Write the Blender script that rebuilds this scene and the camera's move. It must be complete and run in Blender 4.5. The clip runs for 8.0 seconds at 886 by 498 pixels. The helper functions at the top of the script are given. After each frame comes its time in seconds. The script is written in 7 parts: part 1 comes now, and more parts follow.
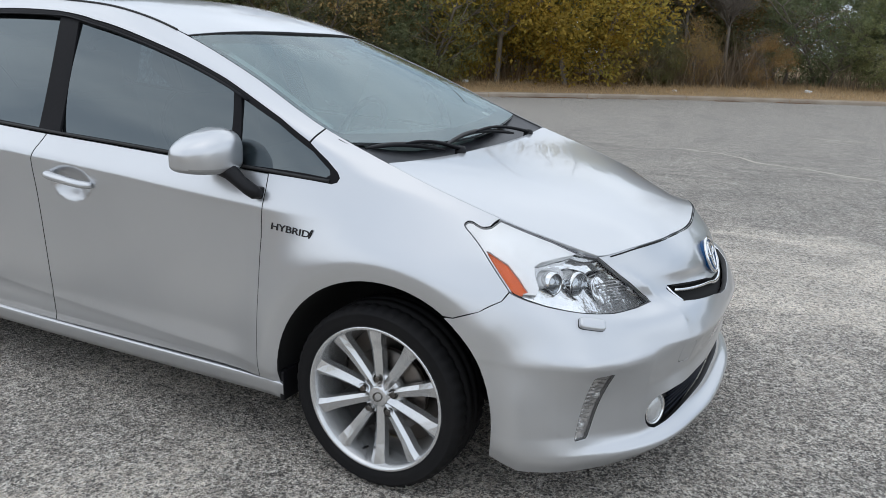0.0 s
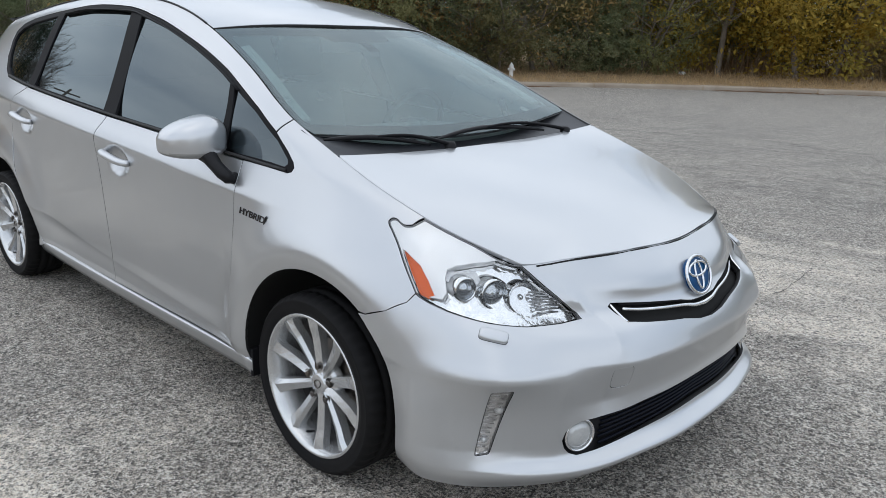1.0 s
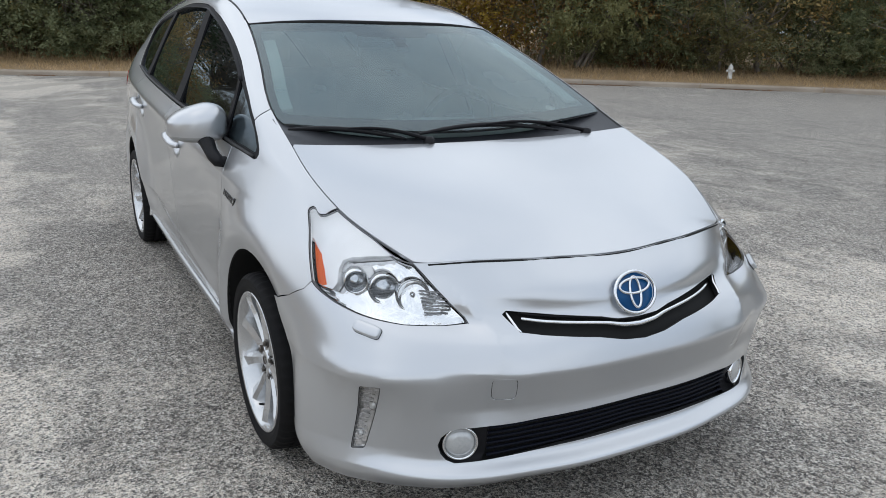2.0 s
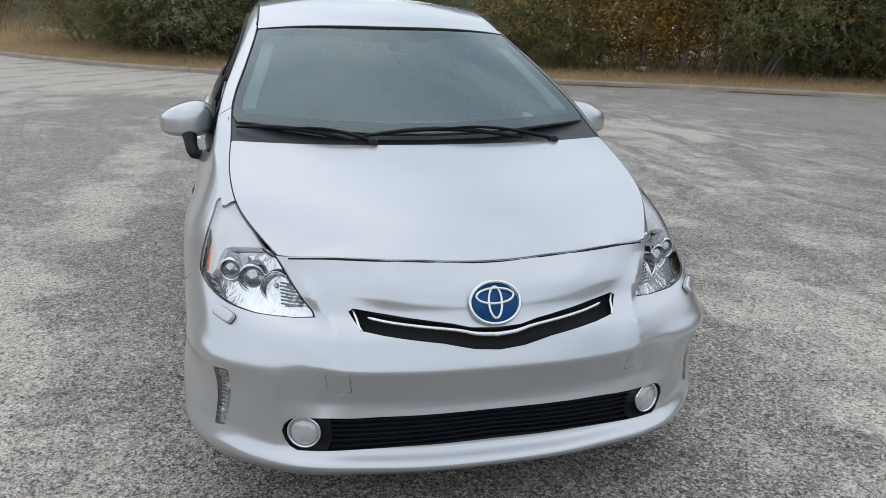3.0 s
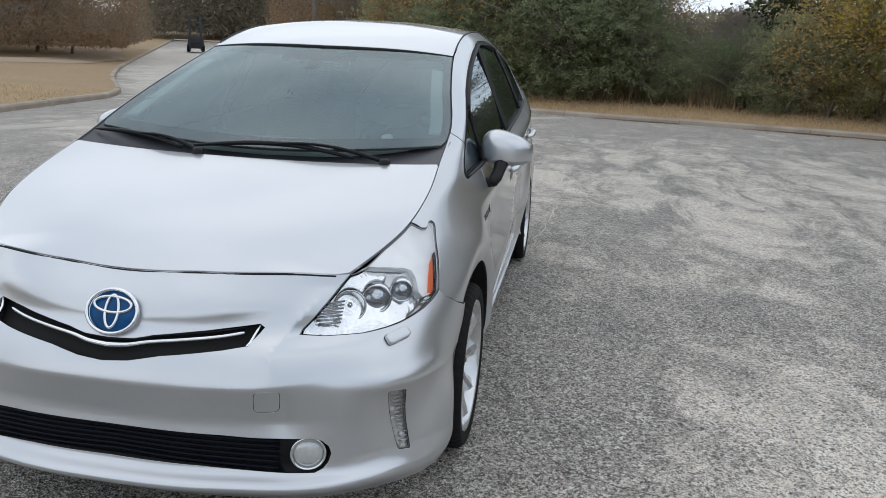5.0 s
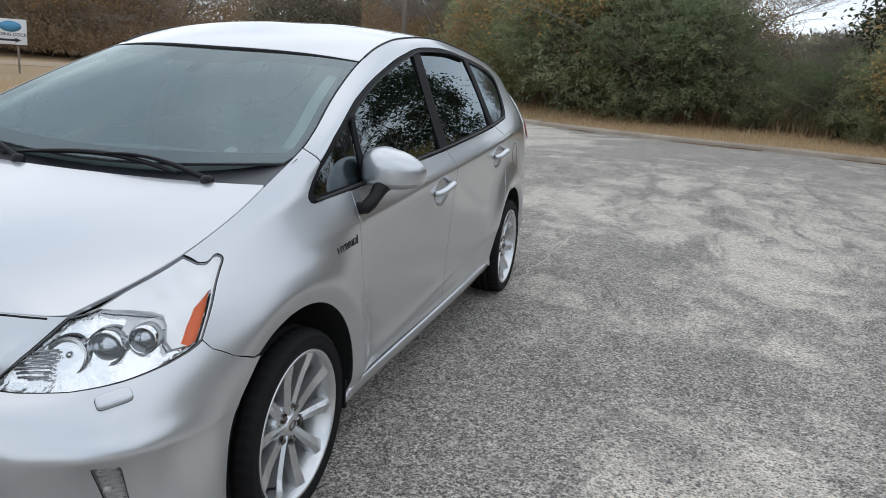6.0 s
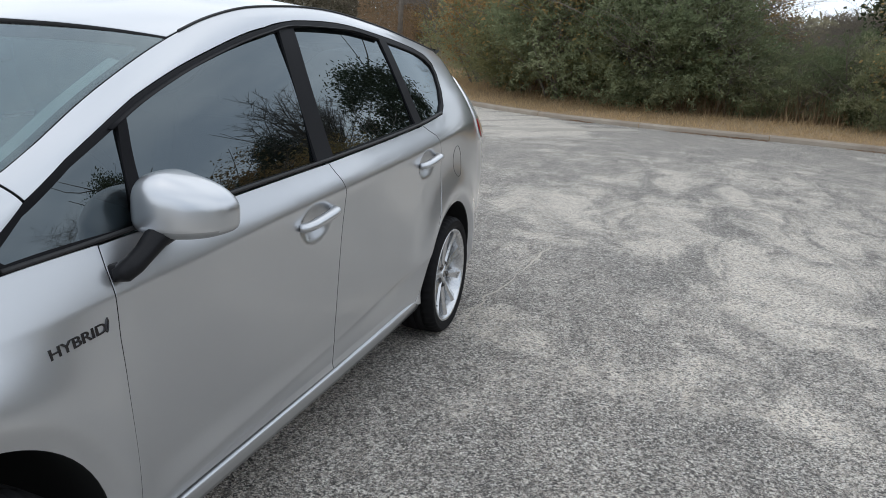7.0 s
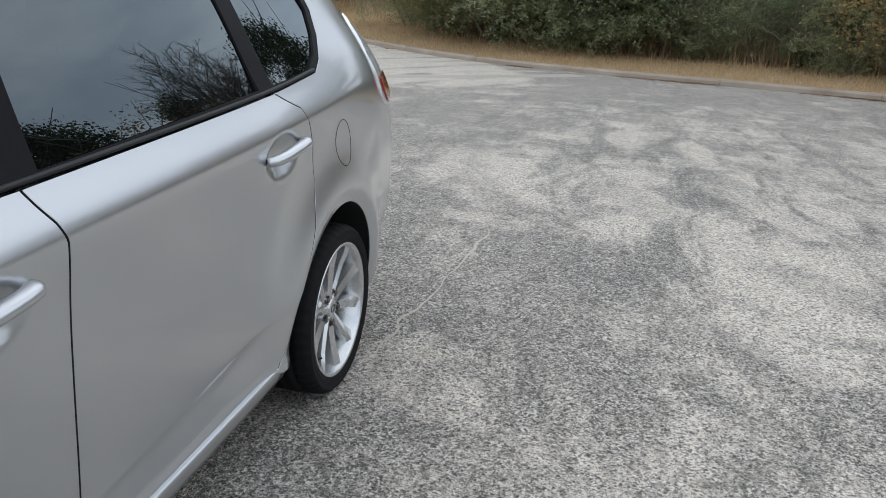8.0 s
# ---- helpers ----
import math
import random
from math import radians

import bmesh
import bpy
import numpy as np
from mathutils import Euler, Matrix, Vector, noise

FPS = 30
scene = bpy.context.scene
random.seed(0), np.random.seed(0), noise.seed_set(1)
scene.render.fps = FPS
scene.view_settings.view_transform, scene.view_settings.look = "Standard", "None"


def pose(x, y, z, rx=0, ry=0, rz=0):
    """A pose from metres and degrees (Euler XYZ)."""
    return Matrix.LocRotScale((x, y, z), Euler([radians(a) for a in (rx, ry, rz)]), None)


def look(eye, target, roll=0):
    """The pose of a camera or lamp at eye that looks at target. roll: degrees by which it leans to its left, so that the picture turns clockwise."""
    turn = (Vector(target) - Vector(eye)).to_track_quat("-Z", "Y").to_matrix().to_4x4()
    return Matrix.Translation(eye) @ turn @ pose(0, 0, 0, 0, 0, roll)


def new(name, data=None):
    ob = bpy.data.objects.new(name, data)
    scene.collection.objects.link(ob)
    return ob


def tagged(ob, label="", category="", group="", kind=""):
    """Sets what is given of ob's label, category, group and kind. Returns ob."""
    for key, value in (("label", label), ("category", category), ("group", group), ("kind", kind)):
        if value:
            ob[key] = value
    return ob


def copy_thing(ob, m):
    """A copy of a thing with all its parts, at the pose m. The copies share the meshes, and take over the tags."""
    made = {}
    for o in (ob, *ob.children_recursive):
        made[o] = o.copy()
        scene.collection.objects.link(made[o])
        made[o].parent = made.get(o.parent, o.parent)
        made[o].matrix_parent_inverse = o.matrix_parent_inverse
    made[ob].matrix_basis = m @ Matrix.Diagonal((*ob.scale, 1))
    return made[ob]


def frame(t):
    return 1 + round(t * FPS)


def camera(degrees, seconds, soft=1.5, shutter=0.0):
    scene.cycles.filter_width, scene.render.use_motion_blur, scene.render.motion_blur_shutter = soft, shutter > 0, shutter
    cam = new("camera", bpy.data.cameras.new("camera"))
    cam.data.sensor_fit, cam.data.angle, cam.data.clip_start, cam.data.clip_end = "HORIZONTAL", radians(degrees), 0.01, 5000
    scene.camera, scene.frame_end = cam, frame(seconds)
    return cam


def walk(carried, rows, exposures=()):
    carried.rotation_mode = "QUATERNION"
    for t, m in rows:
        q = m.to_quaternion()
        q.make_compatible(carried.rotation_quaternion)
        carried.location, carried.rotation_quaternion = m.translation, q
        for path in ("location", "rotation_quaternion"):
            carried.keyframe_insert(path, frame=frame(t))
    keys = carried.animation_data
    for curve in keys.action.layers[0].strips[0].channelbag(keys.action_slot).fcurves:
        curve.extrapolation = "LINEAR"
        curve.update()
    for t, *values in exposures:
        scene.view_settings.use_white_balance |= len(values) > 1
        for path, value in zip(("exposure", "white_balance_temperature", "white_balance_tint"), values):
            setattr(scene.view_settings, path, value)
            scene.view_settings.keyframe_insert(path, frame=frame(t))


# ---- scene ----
cam = camera(60.1, 8.0, soft=0.85)
PATH = [
    (0, (2.536, -2.686, 1.338), (1.673, -0.955, 0.832), 1.3),
    (0.5, (2.879, -2.47, 1.347), (1.786, -0.877, 0.833), 1.5),
    (1, (3.199, -2.159, 1.367), (1.872, -0.765, 0.824), 1.3),
    (1.2, (3.329, -2.058, 1.346), (1.917, -0.748, 0.806), 1.3),
    (2.3, (3.848, -1.21, 1.379), (2.103, -0.412, 0.815), 1.4),
    (2.5, (3.928, -1.059, 1.372), (2.145, -0.348, 0.809), 1.4),
    (3, (4.098, -0.639, 1.399), (2.24, -0.156, 0.839), 1.5),
    (3.5, (4.151, -0.164, 1.392), (2.244, 0.097, 0.847), 1.4),
    (4, (4.167, 0.291, 1.372), (2.237, 0.347, 0.854), 1.5),
    (4.2, (4.161, 0.468, 1.39), (2.228, 0.445, 0.879), 1.7),
    (5.3, (3.81, 1.419, 1.35), (1.913, 0.996, 0.876), 3.1),
    (5.5, (3.699, 1.57, 1.362), (1.813, 1.098, 0.895), 3.5),
    (6, (3.291, 1.83, 1.358), (1.427, 1.265, 0.902), 4.0),
    (6.5, (2.761, 1.932, 1.369), (0.908, 1.339, 0.907), 4.0),
    (7, (2.198, 1.909, 1.355), (0.346, 1.332, 0.872), 3.5),
    (7.5, (1.569, 1.831, 1.327), (-0.282, 1.299, 0.785), 2.7),
    (8, (0.938, 1.714, 1.315), (-0.921, 1.294, 0.707), 3.1),
]
walk(cam, [(t, look(eye, target, roll)) for t, eye, target, roll in PATH], [(0, 0.06), (1, 0.02), (2.5, -0.03), (4, -0.12), (5.5, -0.02), (7, 0.04), (8, 0.1)])

# ---- sky and sun: a bright, evenly overcast autumn day ----
world = bpy.data.worlds.new("overcast_sky")
scene.world = world
world.use_nodes = True
wn, wl = world.node_tree.nodes, world.node_tree.links
wn.clear()
w_out = wn.new("ShaderNodeOutputWorld")
w_bg = wn.new("ShaderNodeBackground")
w_sky = wn.new("ShaderNodeTexSky")
w_sky.sky_type = "NISHITA"
w_sky.sun_disc = False
SUN_ELEVATION, SUN_ROTATION = radians(72), radians(200)
w_sky.sun_elevation, w_sky.sun_rotation = SUN_ELEVATION, SUN_ROTATION
w_sky.dust_density, w_sky.air_density = 3.0, 1.0
w_co = wn.new("ShaderNodeTexCoord")
w_noise = wn.new("ShaderNodeTexNoise")
w_noise.inputs["Scale"].default_value = 2.2
w_noise.inputs["Detail"].default_value = 5.0
w_noise.inputs["Roughness"].default_value = 0.55
w_map = wn.new("ShaderNodeMapping")
w_map.inputs["Scale"].default_value = (1.0, 1.0, 2.6)
w_ramp = wn.new("ShaderNodeValToRGB")
w_ramp.color_ramp.elements[0].position, w_ramp.color_ramp.elements[0].color = 0.36, (5.55, 6.6, 8.05, 1)
w_ramp.color_ramp.elements[1].position, w_ramp.color_ramp.elements[1].color = 0.66, (11.1, 11.8, 12.6, 1)
w_mix = wn.new("ShaderNodeMix")
w_mix.data_type = "RGBA"
w_mix.inputs["Factor"].default_value = 0.88
wl.new(w_co.outputs["Generated"], w_map.inputs["Vector"])
wl.new(w_map.outputs["Vector"], w_noise.inputs["Vector"])
wl.new(w_noise.outputs["Fac"], w_ramp.inputs["Fac"])
wl.new(w_sky.outputs["Color"], w_mix.inputs["A"])
wl.new(w_ramp.outputs["Color"], w_mix.inputs["B"])
wl.new(w_mix.outputs["Result"], w_bg.inputs["Color"])
w_bg.inputs["Strength"].default_value = 0.113
wl.new(w_bg.outputs["Background"], w_out.inputs["Surface"])
sun_data = bpy.data.lights.new("sun", "SUN")
sun_data.energy, sun_data.angle, sun_data.color = 0.5, radians(170), (1.0, 0.97, 0.93)
sun = new("sun", sun_data)
sun.matrix_world = look((0, 0, 30), (0 - 30 * math.sin(SUN_ROTATION) * 0.32, 0 - 30 * math.cos(SUN_ROTATION) * 0.32, 0))


# ---- materials ----
def material(name, color, rough=0.5, metal=0.0, var=0.0, scale=8.0, bump=0.0, bump_scale=60.0, coat=0.0, fine=0.0, fine_scale=120.0, tint=None, random_tint=0.0, spec=0.5, coords="Object"):
    """A principled surface with broad stains (var), fine grain (fine) and relief (bump)."""
    m = bpy.data.materials.new(name)
    m.use_nodes = True
    n, l = m.node_tree.nodes, m.node_tree.links
    p = n["Principled BSDF"]
    p.inputs["Roughness"].default_value, p.inputs["Metallic"].default_value = rough, metal
    p.inputs["Coat Weight"].default_value, p.inputs["Coat Roughness"].default_value = coat, 0.04
    p.inputs["Specular IOR Level"].default_value = spec
    p.inputs["Base Color"].default_value = (*color, 1)
    co = n.new("ShaderNodeTexCoord").outputs[coords]
    last = None
    if var or fine or random_tint:
        base = n.new("ShaderNodeRGB")
        base.outputs[0].default_value = (*color, 1)
        last = base.outputs[0]
    for amount, size, detail in ((var, scale, 4.0), (fine, fine_scale, 2.0)):
        if amount:
            t = n.new("ShaderNodeTexNoise")
            t.inputs["Scale"].default_value, t.inputs["Detail"].default_value = size, detail
            l.new(co, t.inputs["Vector"])
            r = n.new("ShaderNodeMapRange")
            r.inputs["From Min"].default_value, r.inputs["From Max"].default_value = 0.3, 0.7
            l.new(t.outputs["Fac"], r.inputs["Value"])
            mix = n.new("ShaderNodeMix")
            mix.data_type = "RGBA"
            other = tint if tint and size == scale else tuple(c * (1 - amount) for c in color)
            mix.inputs["B"].default_value = (*other, 1)
            if tint and size == scale:
                r.inputs["To Max"].default_value = amount
            l.new(r.outputs["Result"], mix.inputs["Factor"])
            l.new(last, mix.inputs["A"])
            last = mix.outputs["Result"]
    if random_tint:
        ri = n.new("ShaderNodeObjectInfo")
        isl = n.new("ShaderNodeNewGeometry")
        add = n.new("ShaderNodeMath")
        add.operation = "ADD"
        l.new(ri.outputs["Random"], add.inputs[0])
        l.new(isl.outputs["Random Per Island"], add.inputs[1])
        r = n.new("ShaderNodeMapRange")
        r.inputs["From Max"].default_value = 2.0
        r.inputs["To Min"].default_value, r.inputs["To Max"].default_value = 1 - random_tint, 1 + random_tint
        l.new(add.outputs[0], r.inputs["Value"])
        hs = n.new("ShaderNodeHueSaturation")
        l.new(r.outputs["Result"], hs.inputs["Value"])
        l.new(last, hs.inputs["Color"])
        last = hs.outputs["Color"]
    if last is not None:
        l.new(last, p.inputs["Base Color"])
    if bump:
        t = n.new("ShaderNodeTexNoise")
        t.inputs["Scale"].default_value, t.inputs["Detail"].default_value = bump_scale, 3.0
        l.new(co, t.inputs["Vector"])
        b = n.new("ShaderNodeBump")
        b.inputs["Strength"].default_value, b.inputs["Distance"].default_value = bump, 0.01
        l.new(t.outputs["Fac"], b.inputs["Height"])
        l.new(b.outputs["Normal"], p.inputs["Normal"])
    return m


def glass(name, tint, rough=0.0, ior=1.5, veil=0.0, veil_color=(0.5, 0.52, 0.5), shine=(1, 1, 1)):
    """Tinted sheet glass: what passes straight through is coloured, and the face mirrors by Fresnel. A pale diffuse
    veil can be mixed in as painted glare.
    """
    m = bpy.data.materials.new(name)
    m.use_nodes = True
    n, l = m.node_tree.nodes, m.node_tree.links
    n.remove(n["Principled BSDF"])
    see = n.new("ShaderNodeBsdfTransparent")
    see.inputs["Color"].default_value = (*tint, 1)
    gloss = n.new("ShaderNodeBsdfGlossy")
    gloss.inputs["Roughness"].default_value = rough
    gloss.inputs["Color"].default_value = (*shine, 1)
    f = n.new("ShaderNodeFresnel")
    f.inputs["IOR"].default_value = ior
    mx = n.new("ShaderNodeMixShader")
    l.new(f.outputs["Fac"], mx.inputs["Fac"])
    l.new(see.outputs["BSDF"], mx.inputs[1])
    l.new(gloss.outputs["BSDF"], mx.inputs[2])
    last = mx.outputs["Shader"]
    # pale diffuse veil: glare on the glass put into its colour
    if veil:
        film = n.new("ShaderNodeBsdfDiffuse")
        film.inputs["Color"].default_value = (*veil_color, 1)
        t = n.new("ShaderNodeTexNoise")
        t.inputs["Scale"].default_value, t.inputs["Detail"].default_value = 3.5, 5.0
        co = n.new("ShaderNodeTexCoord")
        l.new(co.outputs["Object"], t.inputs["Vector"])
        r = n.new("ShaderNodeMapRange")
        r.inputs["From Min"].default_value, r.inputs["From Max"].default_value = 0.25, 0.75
        r.inputs["To Min"].default_value, r.inputs["To Max"].default_value = veil * 0.7, veil * 1.2
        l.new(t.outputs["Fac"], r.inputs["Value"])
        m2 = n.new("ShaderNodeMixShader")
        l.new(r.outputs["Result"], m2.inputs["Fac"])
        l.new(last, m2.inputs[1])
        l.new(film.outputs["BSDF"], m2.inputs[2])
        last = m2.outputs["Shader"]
    l.new(last, n["Material Output"].inputs["Surface"])
    return m


def paint_material():
    """Silver metallic lacquer: fine flakes under a clear coat."""
    m = material("silver_paint", (0.585, 0.60, 0.622), rough=0.3, metal=0.82, coat=1.0, var=0.03, scale=3.0)
    n, l = m.node_tree.nodes, m.node_tree.links
    p = n["Principled BSDF"]
    co = n["Texture Coordinate"].outputs["Object"]
    v = n.new("ShaderNodeTexVoronoi")
    v.inputs["Scale"].default_value = 900.0
    l.new(co, v.inputs["Vector"])
    r = n.new("ShaderNodeMapRange")
    r.inputs["To Min"].default_value, r.inputs["To Max"].default_value = 0.30, 0.36
    l.new(v.outputs["Color"], r.inputs["Value"])
    l.new(r.outputs["Result"], p.inputs["Roughness"])
    return m


PAINT = paint_material()
TRIM = material("black_window_trim", (0.010, 0.010, 0.012), rough=0.5, fine=0.2, spec=0.1)
BLACK = material("black_plastic", (0.012, 0.012, 0.014), rough=0.42, bump=0.03, bump_scale=400, fine=0.2, spec=0.2)
COWL = material("weathered_cowl_plastic", (0.045, 0.047, 0.054), rough=0.4, var=0.3, scale=12, bump=0.05, bump_scale=300)
GLOSS_BLACK = material("gloss_black_trim", (0.012, 0.012, 0.014), rough=0.16, fine=0.2)
RUBBER = material("tyre_rubber", (0.010, 0.010, 0.011), rough=0.7, var=0.3, scale=9, bump=0.08, bump_scale=220, tint=(0.020, 0.019, 0.018), spec=0.15)
CHROME = material("chrome", (0.80, 0.81, 0.82), rough=0.10, metal=1.0, fine=0.04)
ALLOY = material("silver_alloy", (0.66, 0.67, 0.68), rough=0.27, metal=0.8, coat=0.5, var=0.12, scale=14, tint=(0.45, 0.43, 0.40))
STEEL = material("brake_steel", (0.13, 0.125, 0.12), rough=0.4, metal=0.9, var=0.5, scale=20, tint=(0.16, 0.12, 0.09))
DARK = material("shadow_black", (0.008, 0.008, 0.008), rough=0.9, fine=0.2)
# black of rubber strips, and of the shade painted on lips in panel gaps
RUBBER_SHADE = material("rubber_and_gap_shade", (0.015, 0.015, 0.016), rough=0.6, fine=0.2)
SIDE_GLASS = glass("tinted_side_glass", (0.05, 0.068, 0.08), ior=2.1, veil=0.003, shine=(0.82, 0.94, 1.0))
SCREEN_GLASS = glass("windscreen_glass", (0.82, 0.93, 0.92), ior=1.95, veil=0.07, veil_color=(0.40, 0.46, 0.48), shine=(0.86, 0.98, 1.0))
# pale colour imitates sky glare and the lit cabin behind the windscreen
VEILED_GLASS = glass("veiled_inner_pane", (0.95, 0.98, 0.98), ior=1.02, veil=0.35, veil_color=(0.45, 0.555, 0.58))
LENS = glass("clear_lens", (0.98, 0.985, 0.985), ior=1.4)
REFLECTOR = material("lamp_reflector", (0.95, 0.955, 0.96), rough=0.12, metal=0.8, var=0.25, scale=30, tint=(0.80, 0.82, 0.84), bump=0.55, bump_scale=24)
LAMP_WHITE = material("lamp_bezel", (0.95, 0.95, 0.955), rough=0.2, metal=0.25, coat=0.6, var=0.1, scale=20, bump=0.05, bump_scale=9)
AMBER = material("amber_lens", (1.0, 0.16, 0.004), rough=0.4, coat=0.1, var=0.5, scale=60, tint=(0.9, 0.11, 0.003))
RED_LENS = material("red_lens", (0.35, 0.01, 0.01), rough=0.12, coat=1.0, fine=0.1)
EMBLEM_BLUE = material("emblem_blue", (0.003, 0.085, 0.24), rough=0.3, var=0.6, scale=16, tint=(0.004, 0.02, 0.07), spec=0.25)
GREY_TRIM = material("grey_cloth", (0.46, 0.465, 0.45), rough=0.9, bump=0.2, bump_scale=300, var=0.2)
DASH = material("dashboard_grey", (0.40, 0.425, 0.42), rough=0.65, bump=0.15, bump_scale=350, var=0.15)
HEADLINER = material("pale_headliner", (0.74, 0.75, 0.73), rough=0.95, bump=0.1, var=0.08)
PILLAR_TRIM = material("pale_pillar_trim", (0.78, 0.82, 0.79), rough=0.9, bump=0.1, var=0.08)
MIRROR_GLASS = material("mirror_glass", (0.85, 0.87, 0.88), rough=0.02, metal=1.0, fine=0.02)


# ---- building helpers ----
def empty(name, m=None):
    ob = new(name)
    ob.empty_display_size = 0.2
    if m is not None:
        ob.matrix_world = m
    return ob


def part(name, bm, mat, parent, label="", smooth=True):
    """Links a bmesh as one mesh object under a thing or under a part."""
    me = bpy.data.meshes.new(name)
    bm.normal_update()
    bm.to_mesh(me)
    bm.free()
    return link(name, me, mat, parent, label, smooth)


def link(name, me, mat, parent, label="", smooth=True):
    for one in mat if isinstance(mat, (list, tuple)) else (mat,):
        if one is not None:
            me.materials.append(one)
    me.polygons.foreach_set("use_smooth", [smooth] * len(me.polygons))
    ob = new(name, me)
    if parent is not None:
        ob.parent = parent
        ob.matrix_parent_inverse = Matrix.Identity(4)
        up = parent
        while up.parent is not None:
            up = up.parent
    if label:
        ob["label"] = label
    return ob


def hermite(knots, values, at):
    """Monotone cubic through values (a row a knot) at any places."""
    k, v, at = np.asarray(knots, float), np.asarray(values, float), np.asarray(at, float)
    h = np.diff(k)
    d = np.diff(v, axis=0) / h.reshape(-1, *[1] * (v.ndim - 1))
    m = np.zeros_like(v)
    m[0], m[-1] = d[0], d[-1]
    w1 = (2 * h[1:] + h[:-1]).reshape(-1, *[1] * (v.ndim - 1))
    w2 = (h[1:] + 2 * h[:-1]).reshape(-1, *[1] * (v.ndim - 1))
    same = d[1:] * d[:-1] > 0
    with np.errstate(divide="ignore", invalid="ignore"):
        mid = (w1 + w2) / (w1 / d[:-1] + w2 / d[1:])
    m[1:-1] = np.where(same, mid, 0)
    return h, m, k, v, at


def curve(rows):
    """A smooth function of the first column; it gives the other columns."""
    rows = sorted(rows)
    a = np.array(rows, float)
    h, m, k, v, _ = hermite(a[:, 0], a[:, 1:], 0)

    def f(x):
        x = np.clip(np.asarray(x, float), k[0], k[-1])
        i = np.clip(np.searchsorted(k, x) - 1, 0, len(k) - 2)
        t = ((x - k[i]) / h[i])[..., None]
        hh = h[i][..., None]
        return (2 * t**3 - 3 * t**2 + 1) * v[i] + (t**3 - 2 * t**2 + t) * hh * m[i] + (3 * t**2 - 2 * t**3) * v[i + 1] + (t**3 - t**2) * hh * m[i + 1]

    return f


def blurred(g, sigma, axis=0):
    """Gaussian blur along an axis that keeps both ends where they are."""
    g = np.moveaxis(np.asarray(g, float), axis, 0)
    n = int(math.ceil(3 * sigma))
    head, tail = 2 * g[:1] - g[n:0:-1], 2 * g[-1:] - g[-2 : -n - 2 : -1]
    wide = np.concatenate([head, g, tail])
    k = np.exp(-0.5 * (np.arange(-n, n + 1) / sigma) ** 2)
    k /= k.sum()
    out = sum(w * wide[i : i + len(g)] for i, w in enumerate(k))
    return np.moveaxis(out, 0, axis)


def fair(f, lo, hi, sigma, step=0.002):
    """The same line with its bumps ironed out over the length sigma."""
    x = np.arange(lo, hi + step, step)
    g = blurred(f(x), sigma / step)

    def smooth(u):
        u = np.asarray(u, float)
        return np.stack([np.interp(u, x, g[:, c]) for c in range(g.shape[1])], -1)

    return smooth


def across(values, v):
    """values: lines x points x columns; v: the place between the lines, a number a point."""
    n = len(values)
    h, m, k, val, _ = hermite(np.arange(n), values, 0)
    v = np.clip(v, 0, n - 1)
    i = np.clip(np.floor(v).astype(int), 0, n - 2)
    j = np.arange(values.shape[1])
    t = (v - i)[:, None]
    return (2 * t**3 - 3 * t**2 + 1) * val[i, j] + (t**3 - 2 * t**2 + t) * m[i, j] + (3 * t**2 - 2 * t**3) * val[i + 1, j] + (t**3 - t**2) * m[i + 1, j]


class Loft:
    """A surface through lines that are functions of one coordinate (u). A place on it is (u, v)."""

    def __init__(self, lines, width, spread):
        self.lines, self.width, self.spread, self.dents = lines, width, spread, []

    FINE = 12

    def grid(self, u):
        """The section at each u, faired across the lines: steps x points x columns."""
        u = np.asarray(u, float)
        values = np.stack([f(u) for f in self.lines])
        n = (len(self.lines) - 1) * self.FINE + 1
        g = np.stack([across(values, np.full(len(u), k / self.FINE)) for k in range(n)])
        return blurred(g, self.soft * self.FINE)

    def raw(self, u, v):
        g = self.grid(u)
        s = np.clip(np.asarray(v, float) * self.FINE, 0, len(g) - 1)
        i = np.clip(np.floor(s).astype(int), 0, len(g) - 2)
        j = np.arange(g.shape[1])
        t = (s - i)[:, None]
        b, c = g[i, j], g[i + 1, j]
        a = np.where((i > 0)[:, None], g[np.maximum(i - 1, 0), j], 2 * b - c)
        d = np.where((i < len(g) - 2)[:, None], g[np.minimum(i + 2, len(g) - 1), j], 2 * c - b)
        return 0.5 * (2 * b + (c - a) * t + (2 * a - 5 * b + 4 * c - d) * t**2 + (3 * b - a - 3 * c + d) * t**3)

    def find(self, u, z):
        """v at which the surface has the height z."""
        u = np.asarray(u, float)
        zs = self.grid(u)[:, :, -1]
        vs = np.arange(len(zs)) / self.FINE
        zs = np.maximum.accumulate(zs, axis=0)
        return np.array([np.interp(z[i], zs[:, i] + 1e-9 * np.arange(len(vs)), vs) for i in range(len(u))])

    def flat(self, u, v):
        return np.stack([np.asarray(u) * self.width, np.asarray(v) * self.spread], -1)

    def place(self, q, side=1):
        p = self.point(q[:, 0] / self.width, q[:, 1] / self.spread)
        p[:, 1] *= side
        return p

    def normal(self, q, side=1):
        e = 0.004
        a = self.place(q + [e, 0], 1) - self.place(q - [e, 0], 1)
        b = self.place(q + [0, e], 1) - self.place(q - [0, e], 1)
        n = np.cross(b, a) * self.sign
        n /= np.maximum(np.linalg.norm(n, axis=1), 1e-9)[:, None]
        n[:, 1] *= side
        return n


